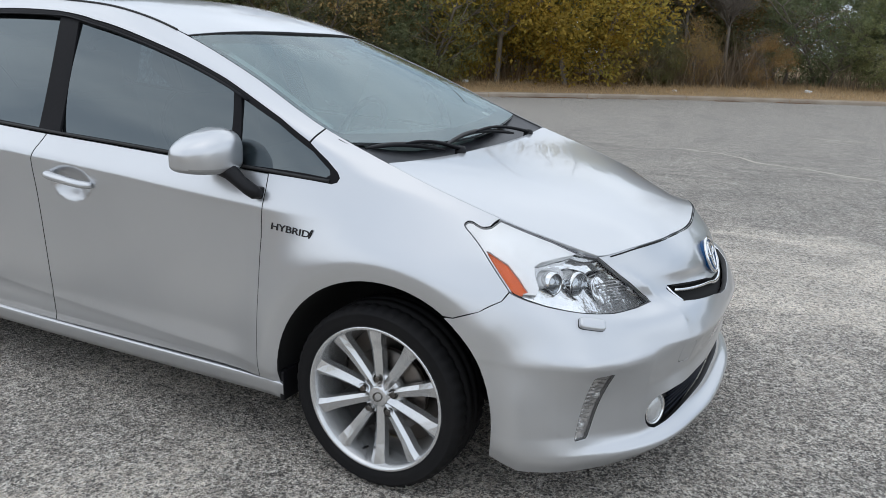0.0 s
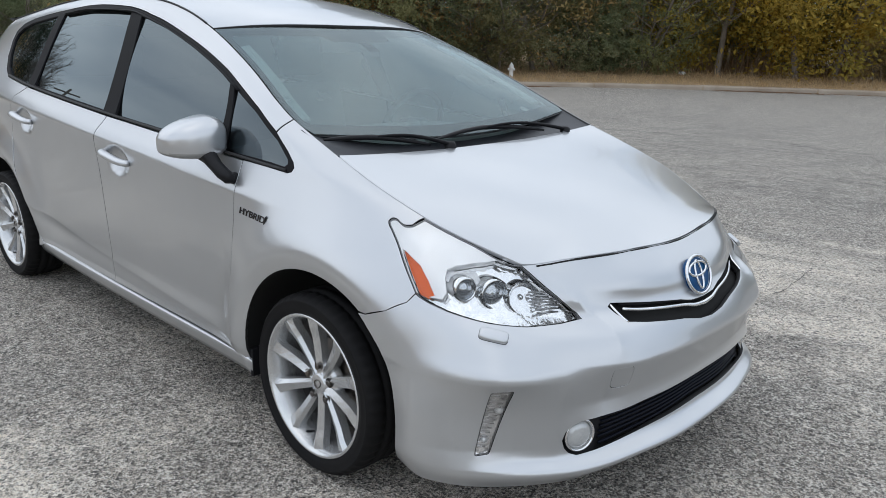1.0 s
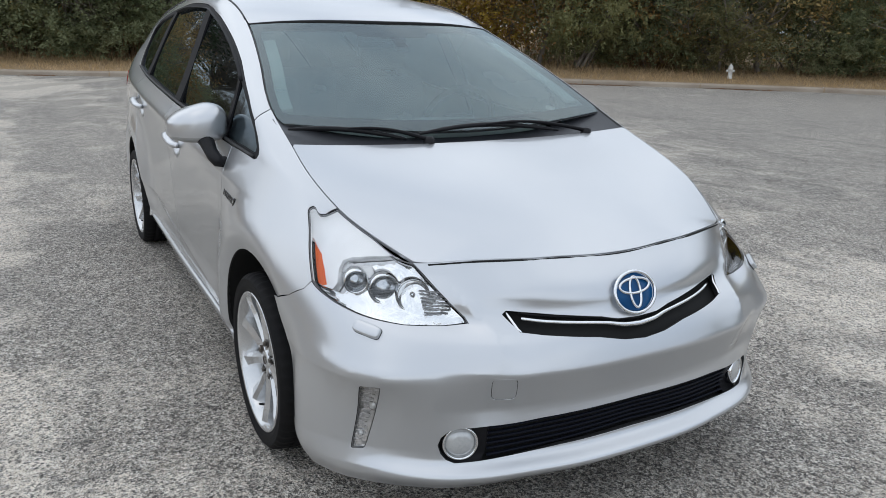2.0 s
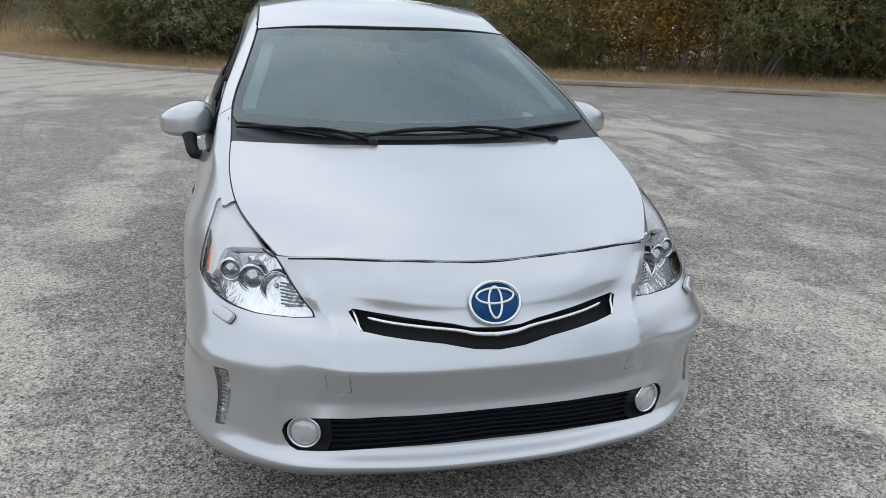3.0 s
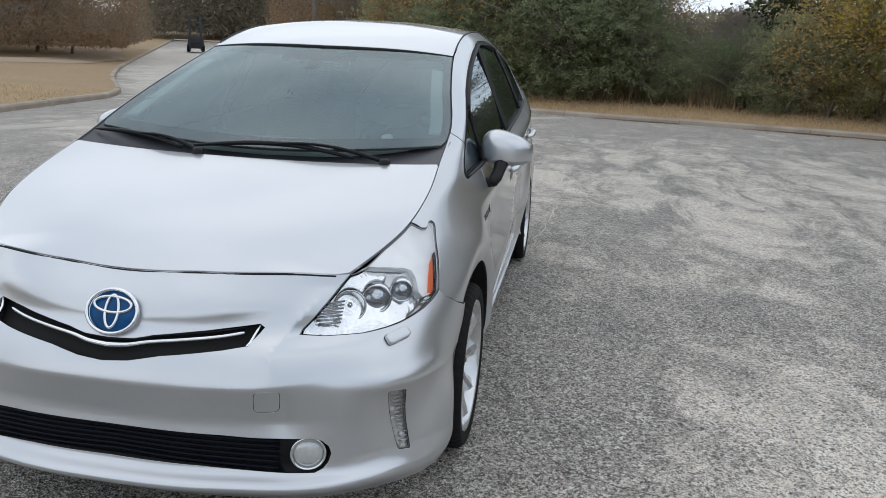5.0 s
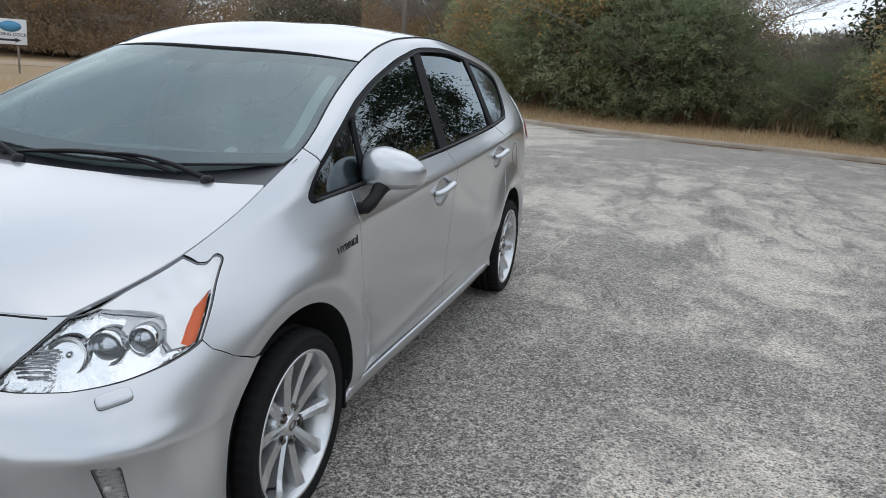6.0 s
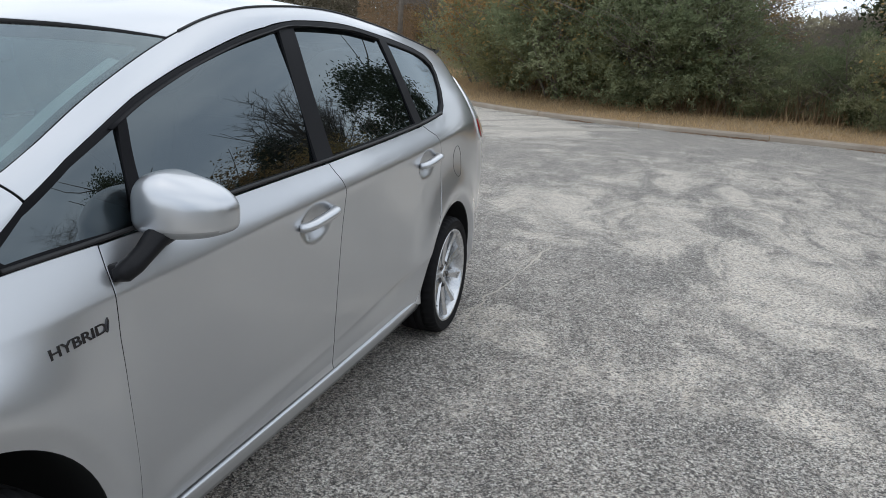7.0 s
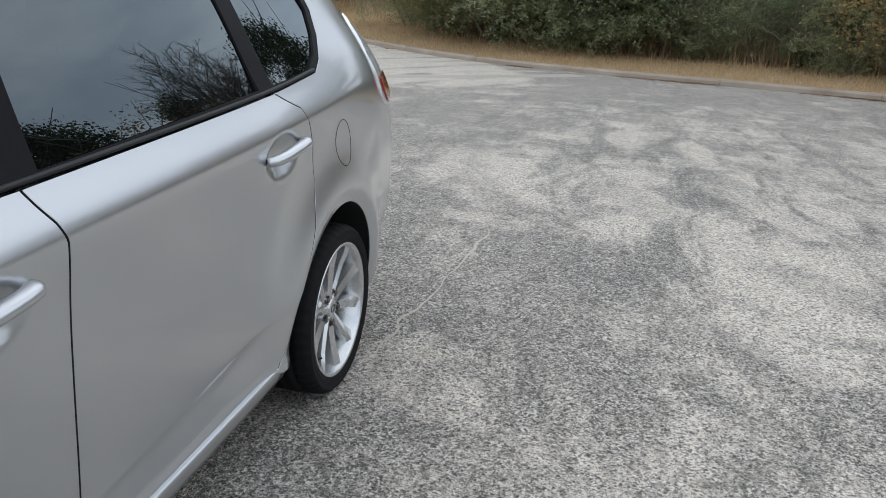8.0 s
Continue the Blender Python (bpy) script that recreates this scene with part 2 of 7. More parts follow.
class Side(Loft):
    """The flank: lines from sill to roof, functions of x."""

    sign, soft = 1, 0.30

    def point(self, u, v):
        yz = self.raw(u, v)
        p = np.stack([u, yz[:, 0], yz[:, 1]], -1)
        for x, z, a, b, depth in self.dents:
            r = ((p[:, 0] - x) / a) ** 2 + ((p[:, 2] - z) / b) ** 2
            p[:, 1] -= depth * np.clip(1 - r, 0, 1) ** 1.6
        # crease along the shoulder: the skin below it is drawn in, and comes out again at the sill and the arches
        x, z = p[:, 0], p[:, 2]
        drop = CREASE(x)[:, 0] - z
        drop = 0.5 * (drop + np.sqrt(drop**2 + 0.003**2))
        draw = 0.040 * (1 - np.exp(-drop / 0.14))
        draw *= np.interp(x, [-2.2, -1.6, -1.1, 0.9, 1.1, 1.42], [0.4, 0.7, 1.0, 1.0, 0.6, 0.0])
        low = np.clip((z - 0.27) / 0.14, 0, 1)
        draw *= 0.3 + 0.7 * low * low * (3 - 2 * low)
        # lower edge of the doors
        under = LOW_EDGE(x)[:, 0] - z
        under = 0.5 * (under + np.sqrt(under**2 + 0.004**2))
        p[:, 1] -= 0.010 * (1 - np.exp(-under / 0.022)) * np.interp(x, [-1.1, -0.95, 0.9, 1.0], [0, 1, 1, 0]) * np.clip((z - 0.268) / 0.03, 0, 1)
        for ax, az, radius in ARCHES:
            d = np.maximum(np.hypot(x - ax, z - az) - radius - 0.03, 0)
            draw *= 1 - np.exp(-((d / 0.15) ** 2))
        p[:, 1] -= draw
        # rolled lips of the wheel arches
        for x, z, radius in ARCHES:
            d = np.hypot(p[:, 0] - x, p[:, 2] - z) - radius
            # the flare ends in a flange that turns in towards the wheel
            into = 0.006 * np.log1p(np.exp(np.clip((0.052 - d) / 0.006, -30, 30)))
            p[:, 1] += 0.010 * np.exp(-(np.maximum(d - 0.052, 0) / 0.09) ** 2) - 0.34 * np.minimum(into, 0.06)
        return p

    def outline(self, pts):
        pts = np.array(pts, float)
        return self.flat(pts[:, 0], self.find(pts[:, 0], pts[:, 1]))


class Pane:
    """A window pane: the smoothest sheet through the flank within an outline (x, z)."""

    BULGE = 0.24

    def __init__(self, outline):
        o = np.array(outline, float)
        lo, hi = o.min(0), o.max(0)
        g = np.stack(np.meshgrid(np.linspace(lo[0], hi[0], 24), np.linspace(lo[1], hi[1], 16)), -1).reshape(-1, 2)
        g = np.vstack([g[inside(g, o)], resample(o, 0.02)])
        p = SIDE.place(SIDE.outline(g))
        # the glass bulges outwards from belt to roof
        rest = p[:, 1] + self.BULGE * (p[:, 2] - 1.2) ** 2
        self.k = np.append(np.linalg.lstsq(self.terms(p[:, 0], p[:, 2])[:, :5], rest, rcond=None)[0], -self.BULGE)

    def terms(self, x, z):
        x, z = x, z - 1.2
        return np.stack([np.ones_like(x), x, z, x * x, x * z, z * z], -1)

    def place(self, q, side=1):
        return np.stack([q[:, 0], side * (self.terms(q[:, 0], q[:, 1]) @ self.k), q[:, 1]], -1)

    def normal(self, q, side=1):
        e = 0.01
        a = self.place(q + [e, 0]) - self.place(q - [e, 0])
        b = self.place(q + [0, e]) - self.place(q - [0, e])
        n = np.cross(b, a)
        n /= np.linalg.norm(n, axis=1)[:, None]
        n[:, 1] *= side
        return n


class Front(Loft):
    """The front: rows from the hood's edge down to the lip, functions of the angle round a post inside the engine bay."""

    sign, soft = -1, 0.17
    POST = 1.3

    def point(self, u, v):
        rz = self.raw(u, v)
        p = np.stack([self.POST + rz[:, 0] * np.cos(u), rz[:, 0] * np.sin(u), rz[:, 1]], -1)
        for y, z, a, b, depth in self.dents:
            r = ((np.abs(p[:, 1]) - y) / a) ** 2 + ((p[:, 2] - z) / b) ** 2
            k = depth * np.clip(1 - r, 0, 1) ** 1.3
            p[:, 0] -= k * np.cos(u)
            p[:, 1] -= k * np.sin(u)
        # nose edge over the lower grille and brow over the upper one: the skin under each is drawn in
        y, z = np.abs(p[:, 1]), p[:, 2]
        for edge, depth, reach, fade, wide, ramp, inner in ((NOSE(y)[:, 0], 0.024, 0.045, 0.36, 0.60, 0.12, -1.0), (BROW(y)[:, 0], 0.010, 0.022, 0.595, 0.46, 0.16, -1.0), (0.497, 0.013, 0.022, 0.235, 0.88, 0.07, 0.60)):
            drop = edge - z
            drop = 0.5 * (drop + np.sqrt(drop**2 + 0.003**2))
            k = depth * (1 - np.exp(-drop / reach)) * np.clip((z - fade) / 0.05, 0, 1) * np.clip((wide - y) / ramp, 0, 1) * np.clip((y - inner) / 0.10, 0, 1)
            p[:, 0] -= k * np.cos(u)
            p[:, 1] -= k * np.sin(u)
        # fold that runs from the hood's corner past the lamp and dies away below the grille's end
        y, z = np.abs(p[:, 1]), p[:, 2]
        fold = np.interp(z, [0.46, 0.52, 0.56, 0.61, 0.65, 0.70, 0.766], [0.455, 0.445, 0.432, 0.424, 0.452, 0.492, 0.548])
        s = y - fold
        high = 0.018 * np.clip((z - 0.50) / 0.09, 0, 1) ** 1.5 * np.clip((0.742 - z) / 0.07, 0, 1)
        k = high * np.exp(-np.sqrt(s**2 + 0.008**2) / np.where(s < 0, 0.028, 0.06))
        p[:, 0] += k * np.cos(u)
        p[:, 1] += k * np.sin(u)
        return p

    def outline(self, pts):
        """From places (x, y, z) near the surface."""
        pts = np.array(pts, float)
        u = np.arctan2(pts[:, 1], pts[:, 0] - self.POST)
        return self.flat(u, self.find(u, pts[:, 2]))


class Top:
    """Hood, screen or roof: crowned between the two rails; a place on it is (x, y)."""

    def __init__(self, edge, centre, power=2.0):
        self.edge, self.centre, self.power = edge, centre, power

    def place(self, q, side=1):
        yz = self.edge(q[:, 0])
        k = np.clip(np.abs(q[:, 1]) / np.maximum(yz[:, 0], 1e-3), 0, 1.2) ** self.power
        zc = self.centre(q[:, 0])[:, 0]
        return np.stack([q[:, 0], q[:, 1] * side, zc + (yz[:, 1] - zc) * k], -1)

    def normal(self, q, side=1):
        e = 0.004
        a = self.place(q + [e, 0]) - self.place(q - [e, 0])
        b = self.place(q + [0, e]) - self.place(q - [0, e])
        n = np.cross(a, b)
        n /= np.maximum(np.linalg.norm(n, axis=1), 1e-9)[:, None]
        n[:, 1] *= side
        return n


def resample(poly, step):
    """A closed outline cut into even pieces; its corners stay."""
    out = []
    for a, b in zip(poly, np.roll(poly, -1, axis=0)):
        n = max(1, int(round(np.linalg.norm(b - a) / step)))
        out += [a + (b - a) * k / n for k in range(n)]
    return np.array(out)


def rounded(pts, times=3, keep=()):
    """Chaikin's corner cutting on a closed outline, which leaves the corners in keep sharp."""
    p = [(np.array(q, float), i in keep) for i, q in enumerate(pts)]
    for _ in range(times):
        new_p = []
        for i, (a, ka) in enumerate(p):
            b, kb = p[(i + 1) % len(p)]
            if ka:
                new_p.append((a, True))
            else:
                new_p.append((a * 0.75 + b * 0.25, False))
            if not kb:
                new_p.append((a * 0.25 + b * 0.75, False))
        p = new_p
    return [q for q, _ in p]


def area2(poly):
    x, y = poly[:, 0], poly[:, 1]
    return float(np.sum(x * np.roll(y, -1) - np.roll(x, -1) * y))


def inset(poly, d):
    """The outline moved inward by d."""
    s = 1 if area2(poly) > 0 else -1
    e = np.roll(poly, -1, axis=0) - poly
    n = np.stack([-e[:, 1], e[:, 0]], -1) * s
    n /= np.maximum(np.linalg.norm(n, axis=1), 1e-9)[:, None]
    m = n + np.roll(n, 1, axis=0)
    c = np.maximum((m * n).sum(1), 0.5)
    return poly + m / c[:, None] * d


def inside(q, poly):
    x, y = q[:, 0:1], q[:, 1:2]
    a, b = poly, np.roll(poly, -1, axis=0)
    cond = (a[:, 1] > y) != (b[:, 1] > y)
    dy = np.where(np.abs(b[:, 1] - a[:, 1]) < 1e-12, 1e-12, b[:, 1] - a[:, 1])
    xi = a[:, 0] + (y - a[:, 1]) / dy * (b[:, 0] - a[:, 0])
    return (np.sum(cond & (x < xi), axis=1) % 2) == 1


def near_edge(q, poly, d):
    a, b = poly[None], np.roll(poly, -1, axis=0)[None]
    e = b - a
    t = np.clip(((q[:, None] - a) * e).sum(-1) / np.maximum((e * e).sum(-1), 1e-12), 0, 1)
    return (np.linalg.norm(q[:, None] - a - t[..., None] * e, axis=-1) < d).any(1)


def panel(name, surface, outline, mat, parent, side=1, holes=(), gap=0.003, step=0.022, lip=0.014, lift=0.0, label="", bead=0.0016, dome=0.0, dark=True, folds=()):
    """A sheet cut from a surface along an outline, with rolled edges that go inward by lip."""
    from mathutils.geometry import delaunay_2d_cdt

    outer = inset(resample(np.array(outline, float), step * 0.8), gap)
    rings = [outer] + [inset(resample(np.array(h, float), step * 0.7), -gap) for h in holes]
    pts, edges = [], []
    for ring in rings:
        base = len(pts)
        pts += [tuple(p) for p in ring]
        edges += [(base + i, base + (i + 1) % len(ring)) for i in range(len(ring))]
    lo, hi = outer.min(0), outer.max(0)
    rows = []
    for j, y in enumerate(np.arange(lo[1], hi[1], step * 0.87)):
        xs = np.arange(lo[0] + (j % 2) * step / 2, hi[0], step)
        rows.append(np.stack([xs, np.full(len(xs), y)], -1))
    grid = np.concatenate(rows)
    ok = inside(grid, outer)
    for ring in rings[1:]:
        ok &= ~inside(grid, ring)
    grid = grid[ok]
    # rows of points that follow the creases, so that they stay crisp
    rows = []
    for line in folds:
        line = np.array(line, float)
        rows.append(line[inside(line, outer) & np.all([~inside(line, ring) for ring in rings[1:]] + [np.full(len(line), True)], axis=0)])
    if rows and len(grid):
        spine = np.concatenate(rows)
        far = np.full(len(grid), True)
        for k in range(0, len(grid), 1500):
            far[k : k + 1500] = np.linalg.norm(grid[k : k + 1500, None] - spine[None], axis=-1).min(1) > step * 0.5
        grid = np.vstack([grid[far], spine])
    for ring in rings:
        if len(grid):
            grid = grid[~near_edge(grid, ring, step * 0.45)]
    pts += [tuple(p) for p in grid]
    co, _, faces, _, _, _ = delaunay_2d_cdt([Vector(p) for p in pts], edges, [], 0, 1e-6)
    q = np.array([(c[0], c[1]) for c in co])
    tri = np.array([f for f in faces if len(f) == 3])
    mid = q[tri].mean(1)
    ok = inside(mid, outer)
    for ring in rings[1:]:
        ok &= ~inside(mid, ring)
    tri = tri[ok]
    a, b, c = q[tri[:, 0]], q[tri[:, 1]], q[tri[:, 2]]
    cr = (b - a)[:, 0] * (c - a)[:, 1] - (b - a)[:, 1] * (c - a)[:, 0]
    tri[cr < 0] = tri[cr < 0][:, ::-1]
    pos, nor = surface.place(q, side), surface.normal(q, side)
    if dome:
        mx, half = (lo + hi) / 2, (hi - lo) / 2
        pos += nor * (dome * np.clip(1 - (((q - mx) / half) ** 2).sum(1), 0, 1))[:, None]
    pos = pos + nor * lift
    # edge count: boundary edges are used once
    use = {}
    for f in tri:
        for i in range(3):
            e = (int(f[i]), int(f[(i + 1) % 3]))
            use[tuple(sorted(e))] = None if tuple(sorted(e)) in use else e
    border = [e for e in use.values() if e is not None]
    # first winding must agree with the normals
    f = tri[len(tri) // 2]
    g = np.cross(pos[f[1]] - pos[f[0]], pos[f[2]] - pos[f[0]])
    flip = g @ nor[f[0]] < 0
    verts, normals, fcs = [pos], [nor], [tuple(int(v) for v in (t[::-1] if flip else t)) for t in tri]
    if lip:
        ids = sorted({v for e in border for v in e})
        inn = {}
        out_dir = np.zeros_like(pos)
        for a_, b_ in border:
            t_ = pos[b_] - pos[a_]
            o = np.cross(t_, nor[a_] + nor[b_])
            o /= max(np.linalg.norm(o), 1e-9)
            if flip:
                o = -o
            out_dir[a_] += o
            out_dir[b_] += o
        ln = np.maximum(np.linalg.norm(out_dir, axis=1), 1e-9)[:, None]
        out_dir /= ln
        n0 = len(pos)
        ring0 = np.array([pos[i] for i in ids])
        ring1 = np.array([pos[i] - nor[i] * bead + out_dir[i] * bead * 0.25 for i in ids])
        ring2 = np.array([pos[i] - nor[i] * (max(lip, bead + 0.002) if lip > 0 else lip) + out_dir[i] * bead * 0.25 for i in ids])
        verts += [ring1, ring2]
        normals += [np.array([out_dir[i] * 0.85 + nor[i] * 0.5 for i in ids]), np.array([out_dir[i] for i in ids])]
        k = {i: n for n, i in enumerate(ids)}
        m = len(ids)
        dark_from = len(fcs)
        for a_, b_ in border:
            if flip:
                a_, b_ = b_, a_
            fcs.append((b_, a_, n0 + k[a_], n0 + k[b_]))
            fcs.append((n0 + k[b_], n0 + k[a_], n0 + m + k[a_], n0 + m + k[b_]))
    verts, normals = np.concatenate(verts), np.concatenate(normals)
    normals /= np.maximum(np.linalg.norm(normals, axis=1), 1e-9)[:, None]
    me = bpy.data.meshes.new(name)
    me.from_pydata([tuple(v) for v in verts], [], fcs)
    me.update()
    ob = link(name, me, [mat, RUBBER_SHADE] if mat == PAINT and dark else mat, parent, label)
    # inner lips of painted panels are coloured black, as shade in the gaps
    if mat == PAINT and dark and lip:
        for k_, f_ in enumerate(me.polygons):
            if k_ >= dark_from and (k_ - dark_from) % 2 == 1:
                f_.material_index = 1
    me.normals_split_custom_set_from_vertices([tuple(n) for n in normals])
    return ob


def box(bm, lo, hi, bevel=0.0, m=None):
    r = bmesh.ops.create_cube(bm, size=1.0)
    vs = r["verts"]
    for v in vs:
        v.co = Vector([lo[i] + (v.co[i] + 0.5) * (hi[i] - lo[i]) for i in range(3)])
    if bevel:
        es = list({e for v in vs for e in v.link_edges})
        vs = bmesh.ops.bevel(bm, geom=es, offset=bevel, segments=2, affect="EDGES", profile=0.6)["verts"]
        vs = list({v for v in bm.verts if v.is_valid and v in set(vs)})
    if m is not None:
        bmesh.ops.transform(bm, matrix=m, verts=vs)
    return vs


def lathe(bm, profile, steps=48, axis="y", arc=(0, 2 * math.pi)):
    """Turns (radius, depth) round an axis through the origin."""
    full = abs(arc[1] - arc[0] - 2 * math.pi) < 1e-6
    n = steps if full else steps + 1
    rings = []
    for i in range(n):
        a = arc[0] + (arc[1] - arc[0]) * i / steps
        ring = []
        for r, d in profile:
            p = {"y": (r * math.cos(a), d, r * math.sin(a)), "z": (r * math.cos(a), r * math.sin(a), d), "x": (d, r * math.cos(a), r * math.sin(a))}[axis]
            ring.append(bm.verts.new(p))
        rings.append(ring)
    for i in range(steps):
        a, b = rings[i], rings[(i + 1) % n]
        for j in range(len(profile) - 1):
            bm.faces.new((a[j], a[j + 1], b[j + 1], b[j]))
    return rings


def tube(bm, path, radii, sides=8, closed=False, flat=1.0):
    """A round bar along a path; radii: one or one a point. flat squeezes it in its second axis."""
    path = [Vector(p) for p in path]
    radii = [radii] * len(path) if isinstance(radii, (int, float)) else radii
    rings, up = [], Vector((0, 0, 1))
    n = len(path)
    for i, p in enumerate(path):
        t = (path[(i + 1) % n] - path[i - 1]) if closed else (path[min(i + 1, n - 1)] - path[max(i - 1, 0)])
        t.normalize()
        ref = up if abs(t.dot(up)) < 0.95 else Vector((1, 0, 0))
        s = t.cross(ref).normalized()
        w = s.cross(t)
        rings.append([bm.verts.new(p + s * radii[i] * math.cos(a) + w * radii[i] * flat * math.sin(a)) for a in (2 * math.pi * k / sides for k in range(sides))])
    for i in range(n if closed else n - 1):
        a, b = rings[i], rings[(i + 1) % n]
        for k in range(sides):
            bm.faces.new((a[k], b[k], b[(k + 1) % sides], a[(k + 1) % sides]))
    if not closed:
        bm.faces.new(rings[0])
        bm.faces.new(rings[-1][::-1])
    return rings


# ---- the car's surfaces: x forward, y to its left, z up; the axles at x = 1.39 and -1.39 ----
HUB = 0.290
ARCHES = [(1.405, 0.292, 0.378), (-1.385, 0.292, 0.372)]

flank = [
    curve([(-2.3, 0.66, 0.27), (-1.8, 0.79, 0.22), (-1, 0.822, 0.2), (0, 0.832, 0.2), (1, 0.834, 0.2), (1.9, 0.82, 0.17)]),
    curve([(-2.3, 0.70, 0.34), (-1.8, 0.815, 0.3), (-1, 0.824, 0.285), (0, 0.834, 0.276), (0.95, 0.840, 0.274), (1.2, 0.86, 0.27), (1.9, 0.855, 0.25)]),
    curve([(-2.3, 0.74, 0.52), (-1.8, 0.830, 0.51), (-1.1, 0.853, 0.50), (-0.9, 0.853, 0.44), (-0.4, 0.856, 0.375), (0.2, 0.858, 0.338), (0.95, 0.860, 0.305), (1.2, 0.867, 0.34), (1.9, 0.850, 0.42)]),
    curve([(-2.3, 0.74, 0.70), (-1.8, 0.832, 0.68), (-1, 0.856, 0.66), (0, 0.867, 0.65), (1, 0.868, 0.63), (1.4, 0.868, 0.66), (1.7, 0.842, 0.63), (1.9, 0.80, 0.60)]),
    curve([(-2.3, 0.72, 0.90), (-1.8, 0.816, 0.89), (-1, 0.851, 0.87), (0, 0.862, 0.82), (1, 0.856, 0.75), (1.4, 0.848, 0.745), (1.7, 0.812, 0.715), (1.9, 0.765, 0.68)]),
    curve([(-2.3, 0.66, 1.03), (-1.8, 0.785, 1.02), (-1, 0.841, 0.976), (0, 0.853, 0.915), (1, 0.837, 0.838), (1.4, 0.815, 0.805), (1.7, 0.785, 0.775), (1.9, 0.735, 0.73)]),
    curve([(-2.3, 0.58, 1.14), (-1.8, 0.735, 1.13), (-1.3, 0.768, 1.09), (-1, 0.782, 1.062), (0, 0.796, 1.0), (0.9, 0.797, 0.945), (1.24, 0.776, 0.925), (1.5, 0.757, 0.88), (1.7, 0.742, 0.826), (1.9, 0.68, 0.775)]),
    curve([(-2.3, 0.50, 1.24), (-1.8, 0.655, 1.24), (-1.5, 0.675, 1.24), (-1, 0.690, 1.25), (0, 0.688, 1.23), (0.5, 0.700, 1.17), (0.9, 0.740, 1.07), (1.24, 0.757, 0.97), (1.5, 0.735, 0.912), (1.7, 0.718, 0.850), (1.9, 0.645, 0.790)]),
    curve([(-2.3, 0.42, 1.32), (-1.8, 0.585, 1.345), (-1.5, 0.600, 1.375), (-1, 0.592, 1.43), (-0.5, 0.583, 1.463), (-0.1, 0.593, 1.447), (0.4, 0.640, 1.325), (0.7, 0.683, 1.226), (0.97, 0.726, 1.116), (1.15, 0.742, 1.035), (1.3, 0.728, 0.985), (1.5, 0.717, 0.93), (1.7, 0.702, 0.866), (1.9, 0.622, 0.797)]),
]
rail = curve([(-2.3, 0.36, 1.36), (-1.8, 0.535, 1.39), (-1.5, 0.553, 1.42), (-1, 0.545, 1.475), (-0.5, 0.54, 1.503), (0, 0.553, 1.475), (0.25, 0.561, 1.428), (0.45, 0.577, 1.365), (0.8, 0.632, 1.232), (1.127, 0.692, 1.085), (1.345, 0.696, 1.0), (1.5, 0.704, 0.945), (1.719, 0.688, 0.869), (1.85, 0.642, 0.818), (1.985, 0.575, 0.766)])
rail = fair(rail, -2.3, 1.985, 0.05)
flank = [fair(f, -2.3, 1.9, s) for f, s in zip(flank, (0.06, 0.06, 0.07, 0.10, 0.10, 0.10, 0.08, 0.06, 0.05))]
CREASE = curve([(-2.3, 1.045), (-1.6, 1.018), (-1.1, 0.984), (-0.8, 0.962), (-0.4, 0.938), (-0.05, 0.918), (0.33, 0.893), (0.66, 0.865), (0.99, 0.842), (1.3, 0.828), (1.9, 0.80)])
LOW_EDGE = curve([(-2.3, 0.54), (-1.1, 0.50), (-0.9, 0.455), (-0.4, 0.395), (0.2, 0.355), (0.95, 0.318), (1.9, 0.30)])
SIDE = Side(flank + [rail], 1.0, 0.13)
SIDE.dents = [(0.106, 0.838, 0.118, 0.069, 0.034), (-0.95, 0.904, 0.118, 0.069, 0.034)]

hood_line = curve([(1.2, 1.012), (1.33, 0.988), (1.6, 0.933), (1.8, 0.885), (1.95, 0.842), (2.06, 0.802), (2.14, 0.768)])
screen_line = curve([(0.45, 1.425), (0.56, 1.378), (0.8, 1.268), (1.05, 1.14), (1.3, 1.0), (1.42, 0.93)])
roof_line = curve([(-2.3, 1.40), (-2.0, 1.452), (-1.5, 1.503), (-1, 1.533), (-0.4, 1.540), (0, 1.519), (0.3, 1.462), (0.45, 1.423), (0.62, 1.365)])


def hood_rail(x):
    """The rail, carried on past its end so that the hood's corners run out smoothly."""
    x = np.asarray(x, float)
    end, before = rail(np.array([1.985]))[0], rail(np.array([1.965]))[0]
    over = np.maximum(x - 1.985, 0)[..., None]
    return rail(np.minimum(x, 1.985)) + (end - before) / 0.02 * 0.035 * (1 - np.exp(-over / 0.035))


HOOD = Top(hood_rail, hood_line, 2.6)
SCREEN = Top(rail, screen_line, 2.2)
ROOF = Top(rail, roof_line, 2.4)


def front_row(pts, tail):
    """A row of the front end: places (x, y, z) from the middle outward, then places on the flank at given (x, z)."""
    all_pts = [np.array(p, float) for p in pts]
    if tail:
        t = np.array(tail, float)
        all_pts += list(SIDE.point(t[:, 0], SIDE.find(t[:, 0], t[:, 1])))
    rows = [(math.atan2(p[1], p[0] - Front.POST), math.hypot(p[0] - Front.POST, p[1]), p[2]) for p in all_pts]
    mirror = [(-a, r, z) for a, r, z in rows if a > 1e-6]
    f = curve(mirror + rows)
    top = max(a for a, _, _ in rows)
    return fair(f, -top, top, 0.018 if tail else 0.005)


